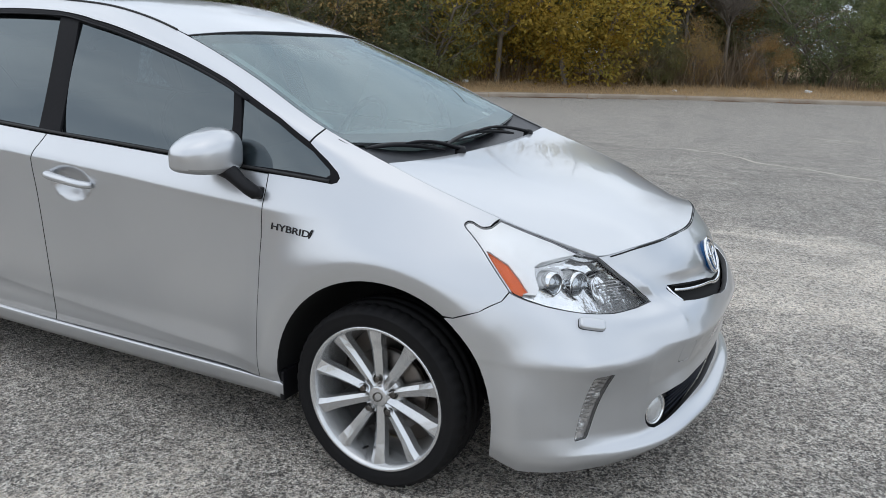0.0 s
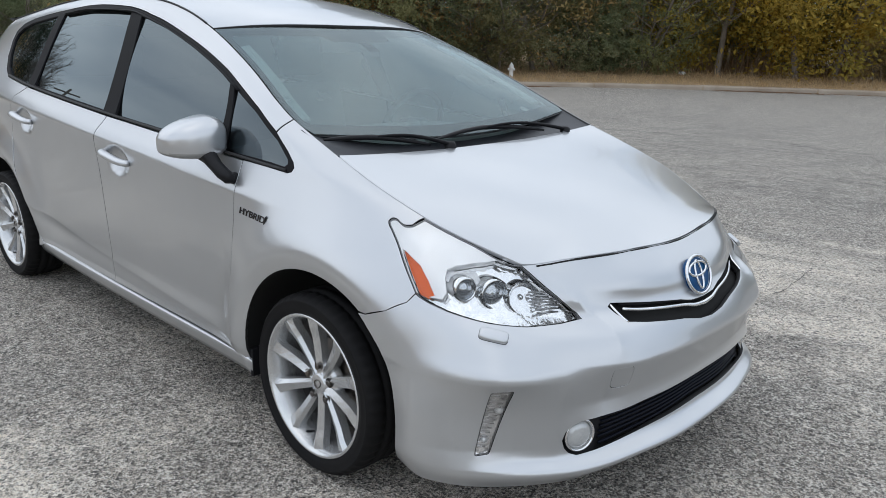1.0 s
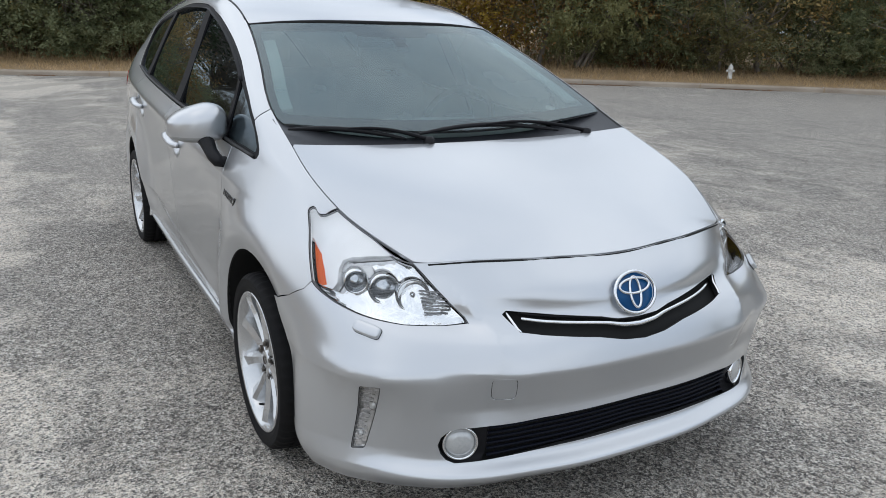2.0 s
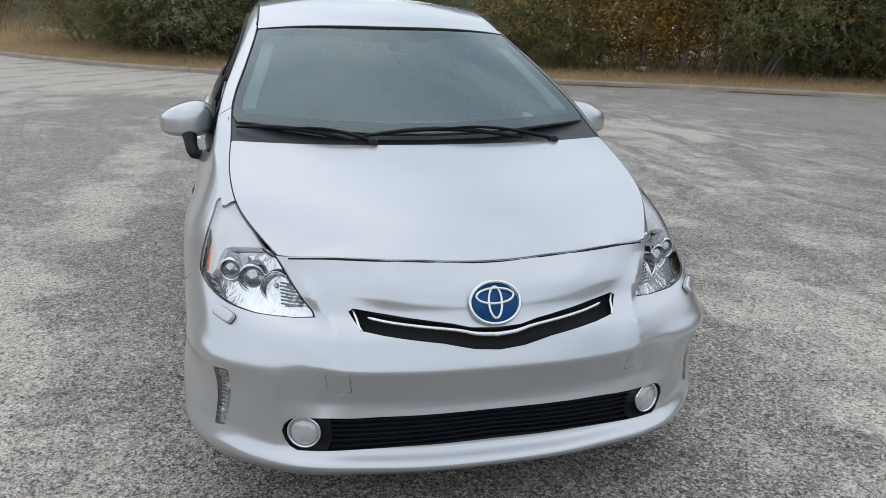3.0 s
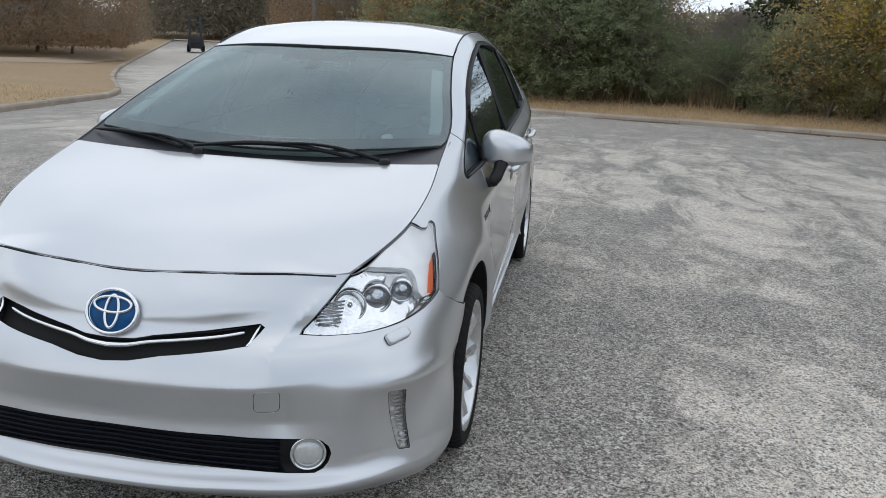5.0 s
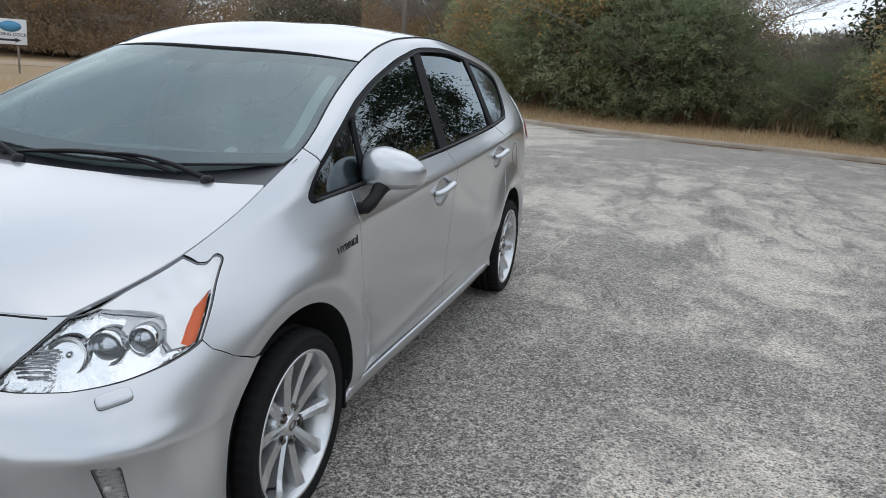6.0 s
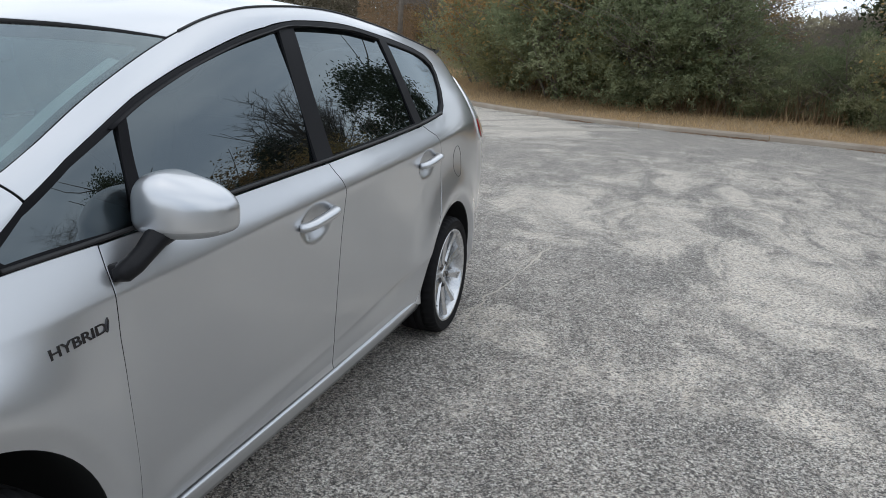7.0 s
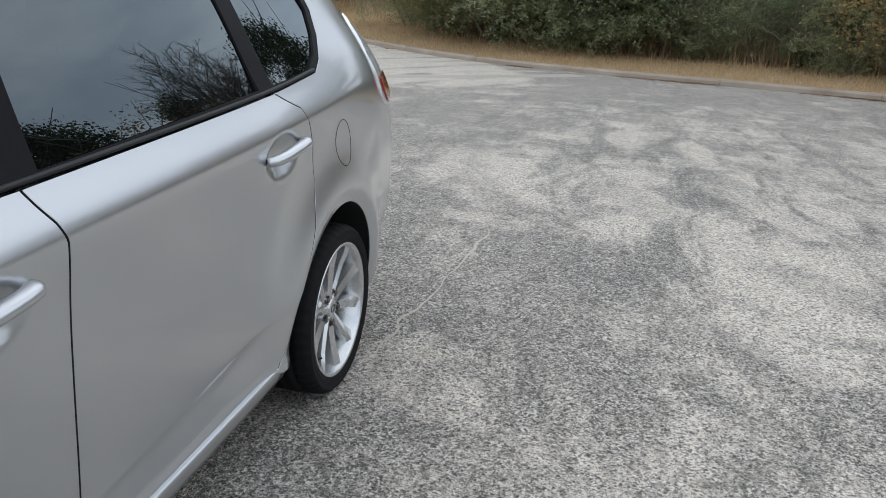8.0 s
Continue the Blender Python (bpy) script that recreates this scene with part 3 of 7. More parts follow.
rail_at = lambda x: (x, *rail(np.array([x]))[0])  # noqa: E731
front_rows = [
    front_row([(2.262, 0, 0.19), (2.24, 0.3, 0.188), (2.14, 0.6, 0.178), (2.0, 0.755, 0.172)], [(1.86, 0.172), (1.74, 0.172), (1.58, 0.172)]),
    front_row([(2.314, 0, 0.236), (2.291, 0.3, 0.236), (2.192, 0.6, 0.229), (2.02, 0.775, 0.222)], [(1.86, 0.218), (1.74, 0.216), (1.58, 0.216)]),
    front_row([(2.264, 0, 0.276), (2.242, 0.3, 0.275), (2.158, 0.585, 0.271), (2.015, 0.775, 0.270)], [(1.86, 0.268), (1.74, 0.266), (1.58, 0.266)]),
    front_row([(2.287, 0, 0.385), (2.266, 0.3, 0.382), (2.238, 0.435, 0.377), (2.192, 0.53, 0.37), (2.045, 0.752, 0.37)], [(1.86, 0.37), (1.74, 0.37), (1.58, 0.37)]),
    front_row([(2.305, 0, 0.50), (2.287, 0.3, 0.497), (2.256, 0.44, 0.496), (2.212, 0.525, 0.495), (2.092, 0.745, 0.497)], [(1.86, 0.49), (1.74, 0.495), (1.58, 0.495)]),
    front_row([(2.292, 0, 0.545), (2.272, 0.3, 0.545), (2.236, 0.44, 0.545), (2.194, 0.52, 0.545), (2.070, 0.730, 0.55)], [(1.86, 0.56), (1.74, 0.565), (1.58, 0.57)]),
    front_row([(2.262, 0, 0.595), (2.238, 0.3, 0.60), (2.165, 0.49, 0.60), (2.03, 0.71, 0.61)], [(1.86, 0.63), (1.74, 0.635), (1.58, 0.645)]),
    front_row([(2.238, 0, 0.63), (2.208, 0.25, 0.64), (2.152, 0.41, 0.64), (2.112, 0.478, 0.632), (1.99, 0.695, 0.652)], [(1.82, 0.685), (1.72, 0.70), (1.58, 0.715)]),
    front_row([(2.198, 0, 0.70), (2.168, 0.3, 0.705), (2.055, 0.53, 0.695), (1.93, 0.685, 0.715)], [(1.78, 0.765), (1.70, 0.79), (1.58, 0.80)]),
    front_row([tuple(HOOD.place(np.array([q]))[0]) for q in ((2.14, 0.0), (2.128, 0.16), (2.108, 0.3), (2.062, 0.44))] + [rail_at(1.985), rail_at(1.85), rail_at(1.719), rail_at(1.64), rail_at(1.55)], []),
]
NOSE = curve([(0.0, 0.512), (0.3, 0.515), (0.5, 0.522), (0.7, 0.53), (0.9, 0.53)])
BROW = curve([(0.0, 0.664), (0.2, 0.672), (0.4, 0.692), (0.6, 0.70), (0.9, 0.70)])
FRONT = Front(front_rows, 0.92, 0.075)

# ---- outlines on the flank, as (x, z) ----
def through_points(pts, n=5):
    """A smooth line through plan points."""
    p = np.array(pts, float)
    e = np.vstack([2 * p[0] - p[1], p, 2 * p[-1] - p[-2]])
    out = []
    for a, b, c, d in zip(e, e[1:], e[2:], e[3:]):
        for t in np.arange(n) / n:
            out.append(tuple(0.5 * (2 * b + (c - a) * t + (2 * a - 5 * b + 4 * c - d) * t**2 + (3 * b - a - 3 * c + d) * t**3)))
    return out + [tuple(p[-1])]


LAMP_TAIL = through_points([(1.800, 0.690), (1.776, 0.716), (1.737, 0.757), (1.698, 0.796), (1.662, 0.826), (1.641, 0.842), (1.633, 0.853), (1.640, 0.8612), (1.653, 0.8605), (1.669, 0.853), (1.685, 0.848), (1.703, 0.850)])
GAP_FENDER = [(0.972, 0.946), (0.976, 0.90), (0.976, 0.84), (0.974, 0.75), (0.962, 0.45), (0.952, 0.272)]
GAP_DOORS = [(-0.055, 1.004), (-0.082, 0.945), (-0.093, 0.91), (-0.095, 0.85), (-0.092, 0.6), (-0.090, 0.272)]
GAP_REAR = [(-1.0, 1.064), (-1.10, 1.015), (-1.165, 0.90), (-1.165, 0.80), (-1.115, 0.66), (-1.03, 0.51), (-0.975, 0.38), (-0.945, 0.31), (-0.90, 0.276)]
BELT = [(1.20, 0.9315), (0.972, 0.946), (0.55, 0.972), (-0.055, 1.004), (-1.0, 1.064), (-1.33, 1.096)]
LIGHT_TOP = [(-1.41, 1.132), (-1.495, 1.20), (-1.548, 1.275), (-1.545, 1.325), (-1.47, 1.365), (-1.34, 1.392), (-1.0, 1.428), (-0.65, 1.455), (-0.2, 1.447), (0.02, 1.413), (0.40, 1.323), (0.71, 1.226), (0.97, 1.114), (1.09, 1.052), (1.17, 0.998), (1.212, 0.966), (1.223, 0.950), (1.217, 0.937)]
DLO = BELT + LIGHT_TOP


def arch(k, a0, a1, n=24):
    """Points of a wheel arch from angle a0 to a1, in degrees; 90 is its top."""
    x, z, r = ARCHES[k]
    return [(x + r * math.cos(radians(a)), z + r * math.sin(radians(a))) for a in np.linspace(a0, a1, n)]


def rail_run(x0, x1, n):
    return [(float(x), float(rail(np.array([x]))[0, 1])) for x in np.linspace(x0, x1, n)]


car = tagged(empty("car"), "silver metallic five-door hybrid estate car parked on asphalt", "car")

# ---- hood, screen, roof ----
edge_angles = np.linspace(0, math.atan2(0.575, 1.985 - Front.POST), 16)
edge_r = front_rows[-1](edge_angles)[:, 0]
hood_front = [(float(Front.POST + r * math.cos(a)), float(r * math.sin(a))) for a, r in zip(edge_angles, edge_r)]
hood_side = [(float(x), float(rail(np.array([x]))[0, 0])) for x in np.linspace(1.95, 1.36, 14)]
half = hood_front + hood_side + [(1.345, 0.69), (1.358, 0.45), (1.368, 0.2)]
hood_outline = half + [(1.37, 0.0)] + [(x, -y) for x, y in half[::-1]][:-1]
panel("hood", HOOD, hood_outline, PAINT, car, gap=0.0052, step=0.018, dark=False)
# added black strip in the front gap, standing in for the shade there
seam_line = [Vector(HOOD.place(np.array([[x, y]]))[0]) for x, y in hood_front[-2:0:-1]]
seam_line = seam_line + [Vector(HOOD.place(np.array([hood_front[0]]))[0])] + [Vector((p.x, -p.y, p.z)) for p in seam_line[::-1]]
bm = bmesh.new()
tube(bm, [p + Vector((0.0005, 0, -0.0042)) for p in seam_line], 0.0036, 6)
part("hood_seal", bm, DARK, car, "black strip laid in the hood's front gap as its shade")
roof_y = lambda x: float(rail(np.array([x]))[0, 0])  # noqa: E731
top_edge = [(0.555 - 0.105 * (y / 0.577) ** 2, y) for y in np.linspace(-0.575, 0.575, 15)]
roof_sides = [(float(x), roof_y(x)) for x in np.linspace(0.40, -2.0, 24)]
roof_outline = top_edge + roof_sides + [(-2.06, 0.3), (-2.08, 0.0), (-2.06, -0.3)] + [(x, -y) for x, y in roof_sides[::-1]]
panel("roof", ROOF, roof_outline, PAINT, car, gap=0.005, step=0.024)
base_edge = [(1.287 - 0.075 * (y / 0.68) ** 2, y) for y in np.linspace(0.676, -0.676, 15)]
screen_sides = [(float(x), roof_y(x) - 0.004) for x in np.linspace(0.47, 1.17, 12)]
screen_outline = [(x + 0.004, y) for x, y in top_edge] + screen_sides + base_edge + [(x, -y) for x, y in screen_sides[::-1]]
windscreen = panel("windscreen", SCREEN, screen_outline, SCREEN_GLASS, car, gap=0.004, step=0.018, lip=0.006, lift=-0.003, label="greenish windscreen with a dark border")
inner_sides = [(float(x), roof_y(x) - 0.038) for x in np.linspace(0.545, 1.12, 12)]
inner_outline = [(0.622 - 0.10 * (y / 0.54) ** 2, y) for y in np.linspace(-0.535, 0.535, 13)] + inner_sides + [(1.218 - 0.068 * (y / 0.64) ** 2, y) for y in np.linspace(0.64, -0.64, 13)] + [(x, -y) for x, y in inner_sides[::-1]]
# extra pane inside the border, painted pale to imitate glare and the lit cabin
panel("inner_pane", SCREEN, inner_outline, VEILED_GLASS, windscreen, gap=0.0, step=0.03, lip=0.001, lift=-0.0135, dark=False, label="inner pane of the windscreen with a pale veil painted in for glare")
panel("border", SCREEN, screen_outline, GLOSS_BLACK, windscreen, holes=[inner_outline], gap=0.001, lip=0.003, lift=-0.009, label="black printed border")
cowl_half = [(1.365, 0.0), (1.352, 0.45), (1.338, 0.694), (1.18, 0.70), (1.19, 0.6), (1.235, 0.3)]
panel("cowl_panel", Top(rail, curve([(1.1, 1.02), (1.24, 0.985), (1.33, 0.958), (1.45, 0.93)]), 3.0), cowl_half + [(1.25, 0.0)] + [(x, -y) for x, y in cowl_half[::-1]][:-1], COWL, car, lift=-0.006, gap=0.0, label="matt black cowl panel under the windscreen")

patch = [(0.605, -0.175), (0.640, -0.165), (0.652, -0.14), (0.662, 0.0), (0.652, 0.14), (0.640, 0.165), (0.605, 0.175), (0.612, 0.0)]
panel("shade_band", SCREEN, patch, GLOSS_BLACK, windscreen, gap=0.0, lip=0.002, lift=-0.012, label="dotted black shade band")
bm = bmesh.new()
box(bm, (0.655, -0.028, -0.03), (0.735, 0.028, -0.004), 0.008)
for v in bm.verts:
    v.co.z += float(SCREEN.place(np.array([[v.co.x, v.co.y]]))[0, 2]) - 0.006
part("sensor_box", bm, BLACK, windscreen, "small black sensor box")
for sgn in (1, -1):
    xs = np.linspace(0.60, 1.10, 14)
    strip = [(float(x), sgn * (roof_y(x) - 0.036)) for x in xs] + [(float(x), sgn * (roof_y(x) - 0.086)) for x in xs[::-1]]
    panel("pillar_trim", SCREEN, strip, PILLAR_TRIM, car, gap=0.0, lip=0.01, lift=-0.02, step=0.03, label="pale inner pillar trim")

# ---- flanks, both sides ----
GLASS_1 = [(1.175, 0.950), (0.845, 0.966), (0.80, 1.168), (0.97, 1.096), (1.11, 1.022), (1.18, 0.972), (1.187, 0.958)]
GLASS_2 = [(0.80, 0.970), (0.005, 1.016), (-0.06, 1.405), (0.03, 1.392), (0.39, 1.306), (0.68, 1.216), (0.76, 1.187)]
GLASS_3 = [(-0.112, 1.024), (-0.93, 1.078), (-0.905, 1.411), (-0.65, 1.436), (-0.25, 1.432), (-0.172, 1.424)]
GLASS_4 = [(-1.02, 1.083), (-1.31, 1.108), (-1.39, 1.146), (-1.46, 1.207), (-1.507, 1.277), (-1.50, 1.312), (-1.44, 1.342), (-1.33, 1.368), (-0.985, 1.405)]
FENDER = GAP_FENDER + [(1.0, 0.268), (1.03, 0.235)] + arch(0, 188, 55, 26) + [(1.655, 0.603), (1.73, 0.632), (1.785, 0.665)] + LAMP_TAIL + [(1.72, rail_at(1.72)[2])] + rail_run(1.68, 1.123, 18) + [(1.099, 1.0465), (1.17, 0.998), (1.212, 0.966), (1.223, 0.950), (1.217, 0.937), (1.20, 0.9315)]
UPPER = rail_run(1.1205, -2.28, 60) + [(-2.29, 1.2), (-2.29, 0.9), (-2.29, 0.6), (-2.28, 0.29), (-2.0, 0.24)] + arch(1, 189, -8, 30) + [(-0.985, 0.255), (-0.93, 0.264)] + GAP_REAR[::-1] + [(-1.33, 1.096)] + LIGHT_TOP[:13] + [(1.0965, 1.0485)]
DOOR_F = GAP_FENDER + GAP_DOORS[::-1] + [(0.55, 0.972)]
DOOR_R = GAP_DOORS + GAP_REAR[::-1]


BADGE = material("dark_chrome", (0.07, 0.07, 0.075), rough=0.2, metal=0.9, fine=0.1)


def letters(text, size, depth, mat, parent, m, name="lettering", label="", squeeze=1.0):
    """Raised letters as one mesh."""
    cu = bpy.data.curves.new(name, "FONT")
    cu.body, cu.size, cu.extrude, cu.bevel_depth = text, size, depth, depth * 0.4
    cu.align_x, cu.align_y = "CENTER", "CENTER"
    tmp = bpy.data.objects.new(name, cu)
    scene.collection.objects.link(tmp)
    me = bpy.data.meshes.new_from_object(tmp.evaluated_get(bpy.context.evaluated_depsgraph_get()))
    bpy.data.objects.remove(tmp)
    me.transform(m @ Matrix.Diagonal((squeeze, 1, 1, 1)))
    return link(name, me, mat, parent, label, smooth=False)


def door_handle(parent, x, z, side):
    """Pull handle over a scooped dish, with a keyhole cap."""
    y = float(SIDE.place(SIDE.outline([(x + 0.2, z)]))[0, 1])
    bm = bmesh.new()
    path = [(x + 0.108, y - 0.003, z - 0.008), (x + 0.09, y + 0.013, z - 0.006), (x + 0.04, y + 0.022, z - 0.001), (x - 0.04, y + 0.023, z + 0.007), (x - 0.092, y + 0.019, z + 0.012), (x - 0.112, y + 0.002, z + 0.014)]
    fine = curve([(i, *p) for i, p in enumerate(path)])(np.linspace(0, 5, 22))
    rings = tube(bm, fine, [0.0150 + 0.006 * math.sin(math.pi * i / 21) ** 0.4 for i in range(22)], 14, flat=0.62)
    for v in bm.verts:
        v.co.z = z + (v.co.z - z) * 1.15
        v.co.y *= side
    if side < 0:
        bmesh.ops.reverse_faces(bm, faces=bm.faces[:])
    ob = part("door_handle", bm, PAINT, parent)
    bm = bmesh.new()
    lathe(bm, [(0.0, 0.004), (0.006, 0.004), (0.0075, 0.002), (0.008, -0.004)], 16)
    bmesh.ops.transform(bm, matrix=Matrix.Translation((x - 0.088, (y + 0.0215), z + 0.012)), verts=bm.verts[:])
    for v in bm.verts:
        v.co.y *= side
    part("lock", bm, BLACK, ob, "small black sensor cap")
    return ob


def flank_panels(side):
    o = SIDE.outline
    xs = np.arange(-2.2, 1.4, 0.009)
    shoulder = [o(np.stack([xs, line(xs)[:, 0] + dz], -1)) for line in (CREASE, LOW_EDGE) for dz in (-0.006, 0.0, 0.006)]
    fender = panel("front_fender", SIDE, o(FENDER), PAINT, car, side, gap=0.0013, step=0.013, folds=shoulder)
    panel("body_side", SIDE, o(UPPER), PAINT, car, side, step=0.020, folds=shoulder)
    front_door = panel("front_door", SIDE, o(DOOR_F), PAINT, car, side, step=0.0125, gap=0.0036, folds=shoulder)
    rear_door = panel("rear_door", SIDE, o(DOOR_R), PAINT, car, side, step=0.0125, gap=0.0036, folds=shoulder)
    bm = bmesh.new()
    prev = None
    for x in np.linspace(-0.985, 1.035, 40):
        y0 = float(SIDE.raw(np.array([x]), np.array([1.0]))[0, 0]) - 0.857
        z0 = float(SIDE.raw(np.array([x]), np.array([1.0]))[0, 1]) - 0.274
        sec = [(0.835, 0.2700), (0.850, 0.2695), (0.8545, 0.268), (0.856, 0.2645), (0.853, 0.250), (0.846, 0.226), (0.836, 0.204), (0.80, 0.198)]
        ring = [bm.verts.new((x, (y + y0) * side, z + z0)) for y, z in sec]
        if prev:
            for q in range(len(sec) - 1):
                bm.faces.new((prev[q], ring[q], ring[q + 1], prev[q + 1]))
        else:
            bm.faces.new(ring)
        prev = ring
    bm.faces.new(prev)
    bmesh.ops.recalc_face_normals(bm, faces=bm.faces[:])
    if sum(f.normal.y * side for f in bm.faces) < 0:
        bmesh.ops.reverse_faces(bm, faces=bm.faces[:])
    part("sill", bm, PAINT, car)
    # black backing strips added behind the door gaps to give their shade
    for run in (GAP_FENDER, GAP_DOORS, GAP_REAR):
        bm = bmesh.new()
        q = o(run)
        tube(bm, SIDE.place(q, side) - SIDE.normal(q, side) * 0.022, 0.010, 6)
        part("door_seal", bm, DARK, car)
    trim = panel("window_trim", SIDE, o(DLO), TRIM, car, side, holes=[o(g) for g in (GLASS_1, GLASS_2, GLASS_3, GLASS_4)], gap=0.002, lift=-0.001, lip=0.012, label="matt black window surround and pillars")
    for host, g in ((trim, GLASS_1), (front_door, GLASS_2), (rear_door, GLASS_3), (trim, GLASS_4)):
        panel("window_pane", Pane(g), g, SIDE_GLASS, host, side, gap=-0.004, lift=-0.008, lip=0.004, step=0.014, label="dark tinted window pane")
    # raised rubber strip along the foot of the windows
    bm = bmesh.new()
    xs = np.linspace(1.19, -1.32, 60)
    zs = curve([(x, z) for x, z in BELT])(xs)[:, 0] + 0.007
    pts = SIDE.place(SIDE.outline(np.stack([xs, zs], -1)), side)
    nn = SIDE.normal(SIDE.outline(np.stack([xs, zs], -1)), side)
    tube(bm, pts + nn * 0.001, 0.0075, 8, flat=0.7)
    part("belt_strip", bm, RUBBER_SHADE, trim)
    # weather shield along the top of the two door windows
    bm = bmesh.new()
    top = [(0.83, 1.166), (0.70, 1.218), (0.40, 1.312), (0.03, 1.401), (-0.18, 1.434), (-0.6, 1.442), (-0.9, 1.42)]
    t = curve(top)(np.linspace(0.83, -0.9, 46))[:, 0]
    pts = SIDE.place(SIDE.outline(np.stack([np.linspace(0.83, -0.9, 46), t - 0.004], -1)), side)
    nn = SIDE.normal(SIDE.outline(np.stack([np.linspace(0.83, -0.9, 46), t - 0.004], -1)), side)
    tube(bm, pts + nn * 0.001, 0.010, 8, flat=0.25)
    part("rain_guard", bm, TRIM, trim)
    door_handle(front_door, 0.108, 0.849, side)
    door_handle(rear_door, -0.95, 0.915, side)
    # dark drip moulding between roof and body side
    bm = bmesh.new()
    xs = np.linspace(0.40, -1.95, 60)
    yz = rail(xs)
    tube(bm, [(float(x), side * float(y), float(z) + 0.001) for x, (y, z) in zip(xs, yz)], 0.0042, 6)
    part("roof_moulding", bm, RUBBER_SHADE, car, "black drip moulding beside the roof")
    # badge on the fender
    y = float(SIDE.place(SIDE.outline([(1.09, 0.79)]))[0, 1])
    nb = SIDE.normal(SIDE.outline([(1.09, 0.79)]), side)[0]
    n3 = Vector(nb)
    ex = Vector((-side, 0, 0))
    ex = (ex - n3 * ex.dot(n3)).normalized()
    ez = n3.cross(ex)
    m = Matrix(((ex.x, ez.x, n3.x, 1.088), (ex.y, ez.y, n3.y, side * (y + 0.001)), (ex.z, ez.z, n3.z, 0.785), (0, 0, 0, 1)))
    badge_at = m @ Matrix.Rotation(radians(4 * side), 4, "Z")
    letters("HYBRID", 0.029, 0.0016, BADGE, fender, badge_at, name="badge", label="chrome lettering badge", squeeze=1.5)
    bm = bmesh.new()
    mark = badge_at @ Matrix.Translation((0.078, 0.003, 0.0015))
    tube(bm, [mark @ Vector((0.003 * math.cos(a) + 0.004 * math.sin(a), 0.013 * math.sin(a), 0)) for a in np.linspace(0, math.tau, 21)[:-1]], 0.0024, 6, closed=True)
    part("badge_mark", bm, BADGE, fender)
    # fuel flap on the left quarter
    if side > 0:
        ring = [(-1.43 + 0.075 * math.cos(a), 0.865 + 0.075 * math.sin(a)) for a in np.linspace(0, 2 * math.pi, 28)[:-1]]
        bm = bmesh.new()
        pts = SIDE.place(SIDE.outline(ring), side)
        tube(bm, pts, 0.0013, 6, closed=True)
        part("fuel_flap_gap", bm, RUBBER_SHADE, car)
    # tail lamp that wraps round the rear corner
    tail = [(-2.27, 1.10), (-2.27, 0.92), (-2.13, 0.90), (-2.05, 0.955), (-2.02, 1.03), (-2.0, 1.12), (-2.06, 1.22), (-2.20, 1.26)]
    lamp = panel("tail_lamp", SIDE, o(tail), LAMP_WHITE, car, side, lift=0.006, dome=0.012, label="red and clear wrap-round tail lamp")
    red = [(-2.25, 1.03), (-2.25, 0.935), (-2.13, 0.915), (-2.06, 0.965), (-2.035, 1.03)]
    panel("red_section", SIDE, o(red), RED_LENS, lamp, side, lift=0.018, lip=0.008, label="red lower section")
    # wheel-house liners
    for k in (0, 1):
        x, z, r = ARCHES[k]
        bm = bmesh.new()
        lathe(bm, [(r + 0.004, 0.852), (r + 0.012, 0.80), (r + 0.015, 0.52), (0.0, 0.52)], 40, arc=(radians(-8), radians(188)))
        vs = [v for v in bm.verts if v.co.y > 0.79]
        skin = SIDE.place(SIDE.outline([(v.co.x + x, max(v.co.z + z, 0.24)) for v in vs]))[:, 1]
        for v, y in zip(vs, skin):
            v.co.y = min(v.co.y, float(y) - (0.008 if v.co.y > 0.83 else 0.05))
        for v in bm.verts:
            v.co = Vector((v.co.x + x, v.co.y * side, v.co.z + z))
        part("wheel_liner", bm, DARK, car, "black wheel-house liner")
    # mud flap
    bm = bmesh.new()
    box(bm, (1.02, 0.70, 0.195), (1.037, 0.835, 0.30), 0.006)
    for v in bm.verts:
        v.co.y *= side
    part("mud_flap", bm, BLACK, car)


for side in (1, -1):
    flank_panels(side)


# ---- front bumper and its lamps ----
def both(pts):
    """A closed outline from the half with y >= 0, listed from the middle outward and back to the middle."""
    return pts + [(x, -y, z) for x, y, z in pts[::-1] if y > 1e-6]


def on_side(pts):
    q = np.array(pts, float)
    return [tuple(p) for p in SIDE.point(q[:, 0], SIDE.find(q[:, 0], q[:, 1]))]


LAMP_INNER = [(1.985, 0.575, 0.766), (2.02, 0.555, 0.735), (2.07, 0.52, 0.687), (2.108, 0.482, 0.642), (2.116, 0.474, 0.628)]
LAMP_FOOT = [(2.09, 0.53, 0.622), (2.04, 0.62, 0.625), (1.97, 0.70, 0.638), (1.89, 0.755, 0.656), (1.84, 0.780, 0.671), (1.812, 0.790, 0.682)]
front_top = [(x, y, 1.0) for x, y in hood_front[:-1]]
bumper_half = front_top + LAMP_INNER + LAMP_FOOT + on_side([(1.8008, 0.6885), (1.785, 0.665), (1.73, 0.632), (1.655, 0.603)] + arch(0, 54.6, -14, 14)) + [(1.86, 0.82, 0.14), (1.95, 0.78, 0.14), (2.0, 0.755, 0.14), (2.14, 0.6, 0.14), (2.24, 0.3, 0.14), (2.262, 0.0, 0.14)]
UPPER_GRILLE = both([(2.25, 0.0, 0.612), (2.24, 0.07, 0.615), (2.23, 0.12, 0.625), (2.2, 0.25, 0.640), (2.16, 0.385, 0.656), (2.15, 0.392, 0.648), (2.17, 0.352, 0.611), (2.2, 0.30, 0.603), (2.24, 0.15, 0.584), (2.26, 0.07, 0.567), (2.28, 0.0, 0.561)])
